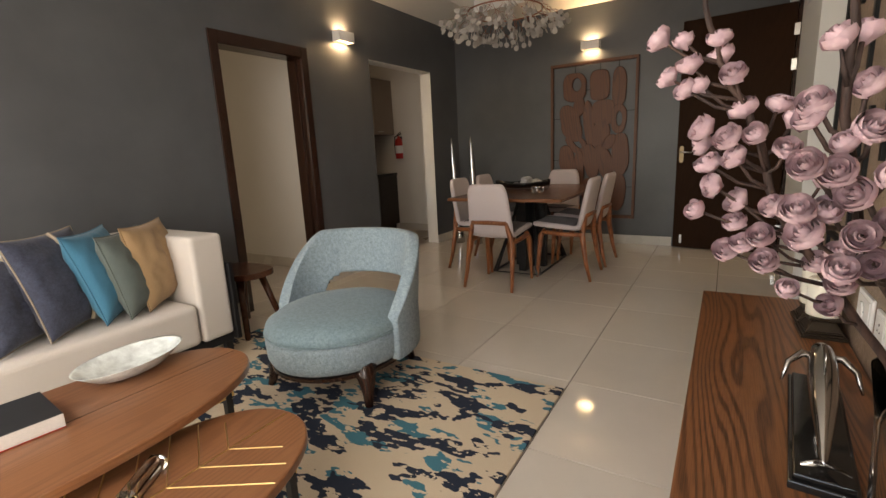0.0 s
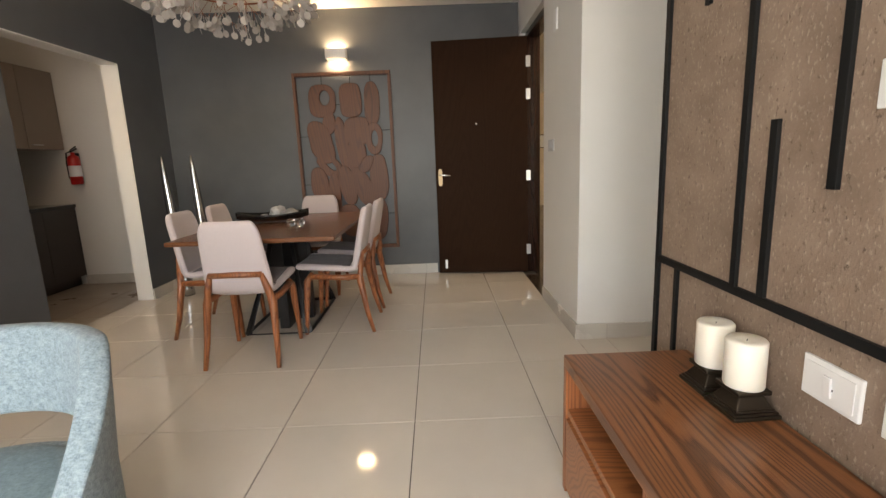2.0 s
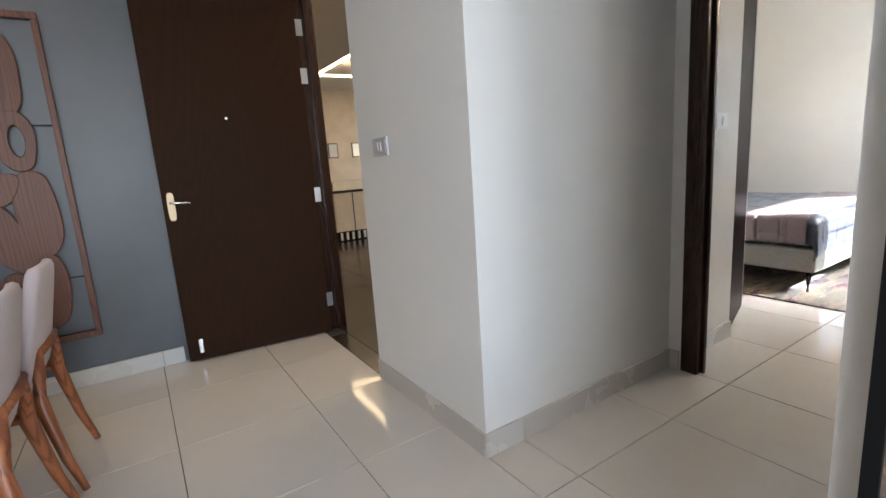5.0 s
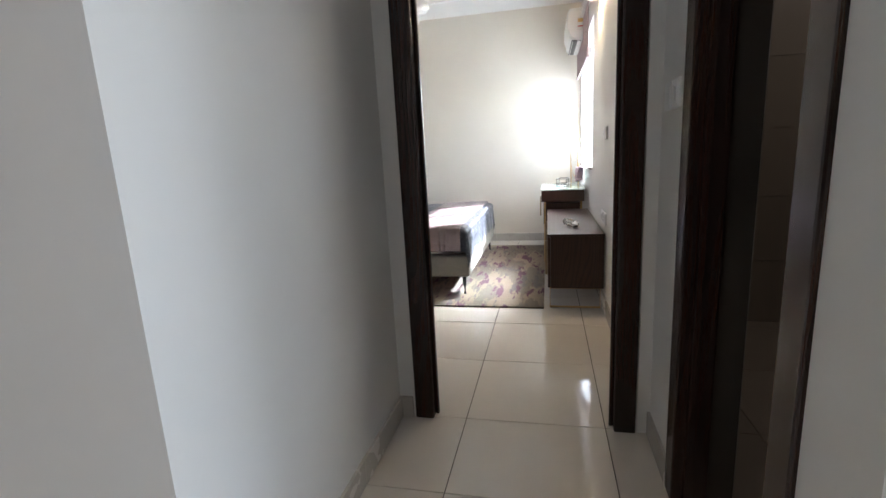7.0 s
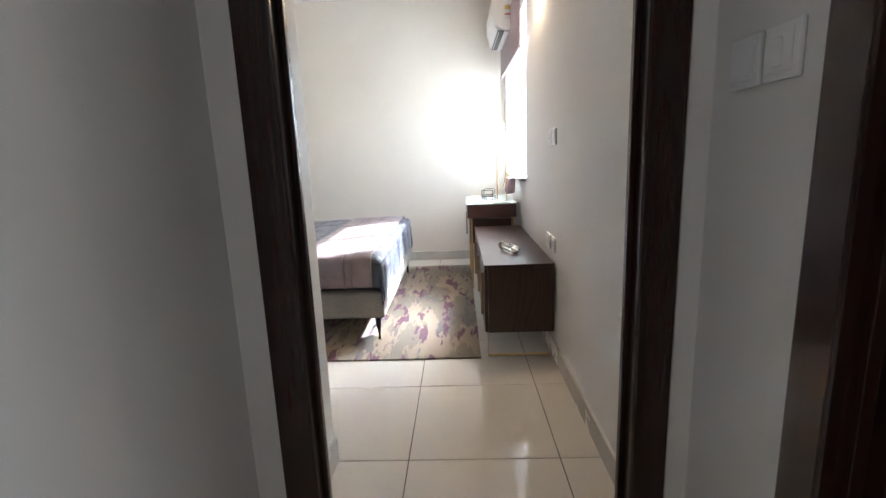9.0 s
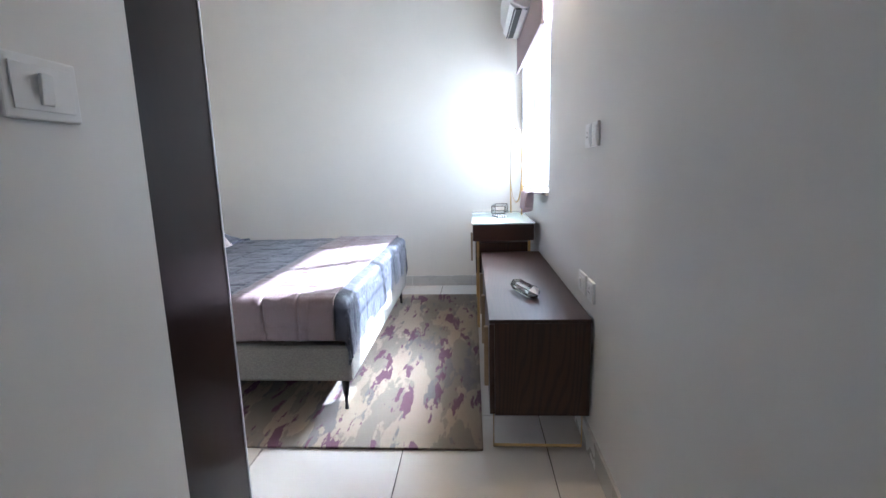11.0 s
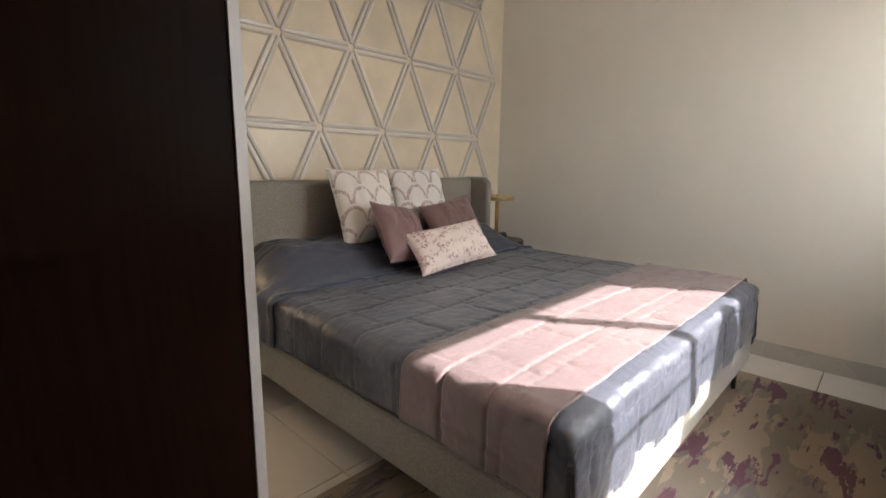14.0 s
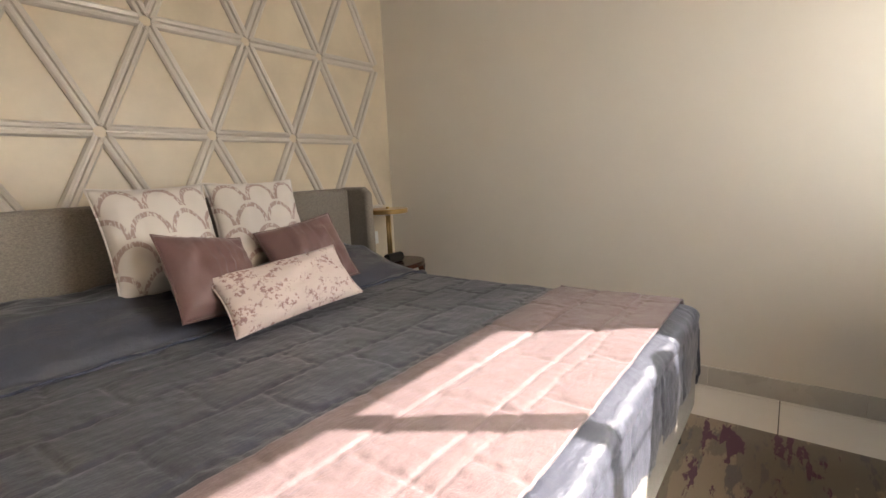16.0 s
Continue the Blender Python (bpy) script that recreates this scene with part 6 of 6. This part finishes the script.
for k, (dx, dy, dz) in enumerate(rows):
    q = Vector((dx, dy + rnd.uniform(-0.022, 0.022), dz))
    src = min(S1 + S2 + S3, key=lambda p: (p - q).length + 3 * max(0, p.z - q.z + 0.035))
    bm = bmesh.new()
    mid = (src + q) / 2 + Vector((0, rnd.uniform(-0.01, 0.01), -0.008))
    tube(bm, [src, mid, q], 0.002, 5, radii=[0.0028, 0.0022, 0.0018])
    part("twig", bm, M["twig"], arr, smooth=True)
    up = (q - src).normalized() * 0.9 + Vector((-0.25 + rnd.uniform(-0.8, 0.8), -0.5, 0.3 + rnd.uniform(-0.6, 0.6)))
    qt = up.to_track_quat("Z", "Y").to_matrix().to_4x4()
    sc = rnd.uniform(0.74, 0.9) * (0.88 if dy < -0.3 else 1.0)
    name, data = ("bud", bud_data) if k % 5 == 1 else ("rose", rose_data)
    ob = new(name, data[0])
    ob.parent = arr
    for me in data[1:]:
        new("petal", me).parent = ob
    ob.matrix_local = Matrix.Translation(q - up.normalized() * 0.014) @ qt @ Matrix.Rotation(k * 1.3, 4, "Z") @ Matrix.Diagonal((sc, sc, sc, 1))

# ---- chandelier ----
CX, CY, CZ = -1.16, 1.35, 2.33
th = thing("chandelier", pose(CX, CY, CZ), "branching chandelier of white leaves round a copper ring", "chandelier")
bm = bmesh.new()
tube(bm, [(0.33 * math.cos(a), 0.33 * math.sin(a), 0) for a in [2 * math.pi * k / 56 for k in range(56)]], 0.006, 8, closed=True)
part("ring", bm, M["copper"], th, smooth=True)
for a in (0.4, 2.5, 4.6):
    bm = bmesh.new()
    tube(bm, [(0.33 * math.cos(a), 0.33 * math.sin(a), 0), (0, 0, H - CZ)], 0.0012, 4)
    part("suspension_wire", bm, M["steel"], th)
bm = bmesh.new()
lathe(bm, [(0.0, H - CZ), (0.06, H - CZ), (0.06, H - CZ - 0.025), (0.0, H - CZ - 0.03)], 24)
part("canopy", bm, M["white_plastic"], th)
bm = bmesh.new()
prism(bm, stadium(-0.024, 0.024, -0.001, 0.049, 2, 14), -0.0012, 0.0012)
box(bm, -0.003, 0.003, -0.045, 0.0, -0.001, 0.001)
leaf = part("leaf", bm, M["leaf_white"], th)
rnd = random.Random(3)
tw = bmesh.new()
cnt = 0
for k in range(38):
    a = 2 * math.pi * k / 38 + rnd.uniform(-0.05, 0.05)
    rr = 0.33 * (1 if k % 3 else 0.55)
    p = Vector((rr * math.cos(a), rr * math.sin(a), 0.0))
    out = Vector((math.cos(a), math.sin(a), 0))
    for arm in range(2):
        d = (out * rnd.uniform(0.1, 1.3) + Vector((rnd.uniform(-0.8, 0.8), rnd.uniform(-0.8, 0.8), rnd.uniform(-1.1, -0.15)))).normalized()
        q = p + d * rnd.uniform(0.07, 0.15)
        tube(tw, [p, q], 0.0016, 4)
        for f in range(3):
            e = (d + Vector((rnd.uniform(-0.8, 0.8), rnd.uniform(-0.8, 0.8), rnd.uniform(-0.9, 0.3)))).normalized()
            s = q + e * rnd.uniform(0.03, 0.07)
            tube(tw, [q, s], 0.0013, 4)
            ob = leaf if cnt == 0 else new("leaf", leaf.data)
            cnt += 1
            ob.parent = th
            drop = (e + Vector((0, 0, -0.5))).normalized()
            mt = drop.to_track_quat("Y", "Z").to_matrix().to_4x4()
            ob.matrix_local = Matrix.Translation(s + drop * 0.04) @ mt @ Matrix.Rotation(rnd.uniform(0, 3.1), 4, "Y")
part("wire_branches", tw, M["copper"], th)

# ---- kitchen seen through its opening ----
th = thing("kitchen_wall_cabinet", pose(-3.86, 2.4, 1.81), "taupe laminate kitchen wall cabinet above the counter", "cabinet")
boxed("body", (-0.17, 0.15, -0.64, 0.64, -0.38, 0.38), M["kit_upper"], th, bevel=0.002)
for k in range(3):
    y = -0.64 + 0.427 * k
    d = boxed("door", (0.151, 0.17, y + 0.002, y + 0.425, -0.38, 0.38), M["kit_upper"], th, bevel=0.002)
    boxed("handle", (0.171, 0.185, y + 0.04, y + 0.16, -0.345, -0.335), M["steel"], d, bevel=0.001)
th = thing("kitchen_base_cabinet", pose(-3.98, 2.4, 0), "dark laminate kitchen base cabinet under the black counter", "cabinet")
boxed("body", (-0.29, 0.27, -0.64, 0.64, 0.1, 0.834), M["kit_lower"], th, bevel=0.002)
boxed("plinth", (-0.29, 0.22, -0.64, 0.64, 0.0, 0.1), M["kit_lower"], th, bevel=0)
for k in range(3):
    y = -0.64 + 0.427 * k
    boxed("door", (0.271, 0.29, y + 0.002, y + 0.425, 0.105, 0.835), M["kit_lower"], th, bevel=0.002)
ob = boxed("kitchen_counter", (-4.295, -3.68, 1.75, 3.045, 0.835, 0.87), M["granite"], bevel=0.004)
tagged(ob, "polished black granite kitchen counter on dark cabinets", "counter")

th = thing("fire_extinguisher", pose(-3.575, 2.985, 1.075), "red fire extinguisher hanging on the white kitchen wall", "fire extinguisher")
bm = bmesh.new()
lathe(bm, [(0.0, 0.0), (0.05, 0.0), (0.055, 0.012), (0.055, 0.25), (0.045, 0.285), (0.018, 0.30), (0.018, 0.325), (0.0, 0.325)], 28)
part("cylinder", bm, M["red"], th, smooth=True)
bm = bmesh.new()
lathe(bm, [(0.056, 0.08), (0.0562, 0.08), (0.0562, 0.19), (0.056, 0.19)], 28)
part("label_band", bm, M["white_plastic"], th)
bm = bmesh.new()
tube(bm, [(-0.02, 0, 0.33), (0.05, 0, 0.36)], 0.008, 6)
tube(bm, [(-0.02, 0, 0.345), (0.045, 0, 0.385)], 0.006, 6)
part("valve", bm, M["black"], th)
bm = bmesh.new()
tube(bm, [(-0.02, 0, 0.335), (-0.065, 0, 0.32), (-0.075, 0, 0.22), (-0.068, 0, 0.06)], 0.008, 8)
part("hose", bm, M["black"], th, smooth=True)
boxed("bracket", (-0.02, 0.02, 0.05, 0.064, 0.2, 0.32), M["black"], th, bevel=0)

# ---- bathroom seen through its door ----
wb = boxed("pattern_band", (3.652, 3.659, -1.88, -1.28, 0.0, 2.5), M["grout"], bevel=0)
structure(wb, "vertical band of dark patterned tiles on the bathroom wall", "wall tiles")
for col in range(2):
    y = -1.88 + 0.3 * col
    for z0, z1, mat in [(0.0, 0.09, "band_tile")] + [(0.09 + 0.51 * k + a, min(2.49, 0.09 + 0.51 * k + b), m_) for k in range(5) for a, b, m_ in ((0.0, 0.11, "lattice_tile"), (0.11, 0.51, "band_tile"))]:
        ob = boxed("tile", (3.640, 3.651, y + 0.002, y + 0.298, z0 + 0.002, z1 - 0.002), M[mat], wb, bevel=0)
for y0, y1 in ((-1.27, -0.85), (-2.5, -1.89)):
    for k in range(6):
        tl = boxed("wall_tile", (3.650, 3.6585, y0 + 0.002, y1 - 0.002, 0.41 * k + 0.002, 0.41 * k + 0.408), M["bath_beige"], bevel=0)
        structure(tl, "large matt beige bathroom wall tile", "wall tiles")
for z0, z1 in ((0.0, 0.41), (0.41, 0.86), (0.86, 1.36), (1.36, 1.82), (1.82, 2.098)):
    tl = boxed("reveal_tile", (1.886, 1.942, -0.352, -0.266, z0 + 0.0015, z1 - 0.0015), M["bath_tile"], bevel=0.001)
    structure(tl, "pale grey glazed tile on the bathroom door reveal", "wall tiles")
th = thing("toilet", pose(2.38, -1.23, 0, 0, 0, -90), "white wall-hung toilet in the dim bathroom", "toilet")
bm = bmesh.new()
lathe(bm, [(0.0, 0.10), (0.12, 0.10), (0.15, 0.14), (0.19, 0.28), (0.195, 0.36), (0.18, 0.37), (0.14, 0.36), (0.10, 0.28), (0.0, 0.25)], 36, sy=1.35)
part("bowl", bm, M["ceramic"], th, smooth=True)
bm = bmesh.new()
prism(bm, stadium(-0.19, 0.19, -0.26, 0.26, 2.2, 40), 0.375, 0.395)
soften(part("lid", bm, M["ceramic"], th), 0.006)
boxed("back_block", (-0.17, 0.17, -0.52, -0.2, 0.10, 0.39), M["ceramic"], th, bevel=0.02)
dr = boxed("floor_drain", (3.37, 3.51, -1.76, -1.62, -0.004, 0.003), M["bronze"], bevel=0.001)
tagged(dr, "square metal floor drain in the bathroom floor", "drain")
# added fill to brighten the bathroom, where no lamp is known
lamp("bathroom_glow", "AREA", 0.36, look((2.8, -1.5, 2.45), (2.8, -1.5, 0)), (1, 0.85, 0.7), 0.3, 0.3)

# ---- lobby beyond the entrance ----
th = thing("lobby_cabinet", pose(3.1, 6.95, 0), "cream lobby counter with dark trim and a glass display top", "cabinet")
boxed("plinth", (-0.45, 0.45, -0.25, 0.25, 0.0, 0.16), M["black_gloss"], th, bevel=0)
for k in range(9):
    boxed("slat", (-0.42 + k * 0.1, -0.38 + k * 0.1, -0.262, -0.251, 0.02, 0.14), M["ceramic"], th, bevel=0)
boxed("body", (-0.47, 0.47, -0.27, 0.27, 0.16, 0.78), M["cream_wall"], th, bevel=0.003)
for x in (-0.16, 0.16):
    boxed("trim_strip", (x - 0.008, x + 0.008, -0.275, -0.271, 0.17, 0.77), M["black"], th, bevel=0)
boxed("top", (-0.49, 0.49, -0.29, 0.29, 0.78, 0.80), M["black_gloss"], th, bevel=0.002)
boxed("display_glass", (-0.47, 0.47, -0.27, 0.27, 0.80, 0.96), M["glass"], th, bevel=0)
for k in range(6):
    th = thing("picture", pose(2.7 + 0.55 * k, 9.595, 1.55), "small framed picture on the warm lobby wall", "picture", "row of small lobby pictures")
    boxed("frame", (-0.11, 0.11, -0.025, 0.0, -0.16, 0.16), M["bronze"], th, bevel=0.002)
    boxed("mount", (-0.09, 0.09, -0.027, -0.0255, -0.14, 0.14), M["ceramic"], th, bevel=0)
cv = boxed("cove_light", (2.6, 6.5, 6.9, 6.98, 2.60, 2.62), M["glow_warm"], bevel=0)
structure(cv, "strip of warm light along the lobby ceiling recess", "cove light")
cv = boxed("cove_light", (2.6, 2.68, 4.2, 6.9, 2.60, 2.62), M["glow_warm"], bevel=0)
structure(cv, "strip of warm light along the lobby ceiling recess", "cove light")
cv = boxed("ceiling_ring", (1.2, 2.6, 3.2, 9.5, 2.60, 2.72), M["ceiling"], bevel=0)
structure(cv, "dropped lobby ceiling edge", "ceiling")
for x, y in ((1.9, 5.2), (1.9, 7.5)):
    th = thing("downlight", pose(x, y, 2.598), "small round downlight in the lobby ceiling", "downlight", "lobby downlights")
    bm = bmesh.new()
    lathe(bm, [(0.0, 0.0), (0.045, 0.0), (0.045, 0.001), (0.0, 0.001)], 20)
    part("lens", bm, M["glow_warm"], th)

# ---- skirting and floor tiles ----
SK = {}


def skirting(parent_name, label, axis, at, side, a0, a1, h=0.10, joints=None):
    """Skirting tiles along a wall face; side: +1 or -1, the way they stand proud."""
    root = thing(parent_name, pose(0, 0, 0), label, "baseboard")
    root["kind"] = "structure"
    js = joints or []
    cuts = [a0] + [j for j in js if a0 + 0.02 < j < a1 - 0.02] + [a1]
    for c0, c1 in zip(cuts, cuts[1:]):
        lo, hi = sorted((at, at + side * 0.012))
        bm = bmesh.new()
        if axis == "x":
            box(bm, c0 + 0.0012, c1 - 0.0012, lo, hi, 0.0005, h)
        else:
            box(bm, lo, hi, c0 + 0.0012, c1 - 0.0012, 0.0005, h)
        part("skirting_tile", bm, M["skirt"], root)


G6 = [0.6 * k for k in range(-12, 16)]
GX = [2.282 + 0.607 * k for k in range(0, 9)]
skirting("baseboard_north", "glazed cream skirting under the grey wall", "x", YF, -1, XL, 0.12, joints=G6)
skirting("baseboard_west", "cream skirting under the grey wall", "y", XL, 1, 2.29, YF - 0.012, joints=G6)
skirting("baseboard_west", "cream skirting under the grey wall", "y", XL, 1, 0.305, 1.14, joints=G6)
skirting("baseboard_west", "cream skirting under the grey wall", "y", XL, 1, -4.0, -0.607, joints=G6)
skirting("baseboard_entry", "cream skirting round the white corner wall", "y", 1.01, -1, 0.891, 1.855, joints=G6)
skirting("baseboard_corridor", "cream skirting along the corridor wall", "x", 0.903, -1, 1.01, 2.268, joints=G6)
skirting("baseboard_corridor", "cream skirting beside the bedroom door", "y", 2.268, -1, 0.84, 0.891)
skirting("baseboard_corridor_south", "cream skirting beside the bathroom door", "x", -0.17, 1, 1.93, 2.268)
skirting("baseboard_bedroom_south", "cream skirting under the bedroom window wall", "x", -0.17, 1, 2.56, BX1, joints=GX)
skirting("baseboard_bedroom_east", "cream skirting under the plain bedroom wall", "y", BX1, -1, -0.158, BY1, joints=[0.3, 0.9, 1.5, 2.1, 2.7])
skirting("baseboard_bedroom_north", "cream skirting under the stucco wall", "x", BY1, -1, 3.5, BX1 - 0.012, joints=GX)
skirting("baseboard_stub", "cream skirting under the stub wall", "x", 0.895, -1, 2.56, 2.9)
skirting("baseboard_side_room", "cream skirting in the side room", "x", 0.64, -1, -4.9, -2.69, joints=G6)
skirting("baseboard_kitchen", "cream skirting in the kitchen", "x", 3.05, -1, -3.7, -2.69, joints=G6)

TILE = {}


def tiles(root, xs, ys, mat, gap=0.0036, skip=None, top=0.0):
    for x0, x1 in zip(xs, xs[1:]):
        for y0, y1 in zip(ys, ys[1:]):
            if skip and skip((x0 + x1) / 2, (y0 + y1) / 2):
                continue
            key = (round(x1 - x0, 3), round(y1 - y0, 3), mat.name)
            if key not in TILE:
                w, d, b = (x1 - x0 - gap) / 2, (y1 - y0 - gap) / 2, 0.0012
                me = bpy.data.meshes.new("floor_tile")
                lo = [(-w, -d, -0.0055), (w, -d, -0.0055), (w, d, -0.0055), (-w, d, -0.0055)]
                ed = [(-w, -d, -b), (w, -d, -b), (w, d, -b), (-w, d, -b)]
                up = [(-w + b, -d + b, 0), (w - b, -d + b, 0), (w - b, d - b, 0), (-w + b, d - b, 0)]
                f = [(8, 9, 10, 11)] + [(i, (i + 1) % 4, 4 + (i + 1) % 4, 4 + i) for i in range(4)] + [(4 + i, 4 + (i + 1) % 4, 8 + (i + 1) % 4, 8 + i) for i in range(4)]
                me.from_pydata(lo + ed + up, [], f)
                me.materials.append(mat)
                TILE[key] = me
            ob = new("floor_tile", TILE[key])
            ob.parent = root
            ob.matrix_local = Matrix.Translation(((x0 + x1) / 2, (y0 + y1) / 2, top))


def cuts(a0, a1, marks):
    return [a0] + [m_ for m_ in marks if a0 + 0.03 < m_ < a1 - 0.03] + [a1]


tiles(floor, cuts(XL - 0.15, 1.01, [x - 0.008 for x in G6]), cuts(-6.3, YF, G6), M["floor"])
tiles(floor, cuts(1.01, 2.282, G6), cuts(-0.35, 0.903, G6), M["floor"])
tiles(floor, cuts(2.282, BX1, GX), cuts(-0.17, BY1, [0.0, 0.6, 1.2, 1.8, 2.4]), M["floor"])
tiles(floor, cuts(-5.0, XL - 0.15, G6), cuts(-3.2, 0.64, G6), M["floor"])
tiles(floor, cuts(-4.3, XL - 0.15, G6), cuts(0.84, 3.05, G6), M["bath_beige"])
tiles(floor, cuts(1.01, 8.0, [1.13 + 0.8 * k for k in range(9)]), cuts(1.86, 9.6, [2.66 + 0.8 * k for k in range(9)]), M["marble"],
      skip=lambda x, y: (x > 2.3 and y < 3.1) or (x < 1.13 and y > 2.9))
tiles(floor, cuts(1.12, 3.66, [1.12 + 0.6 * k for k in range(5)]), cuts(-2.4, -0.35, [-1.8, -1.2, -0.6]), M["bath_beige"])
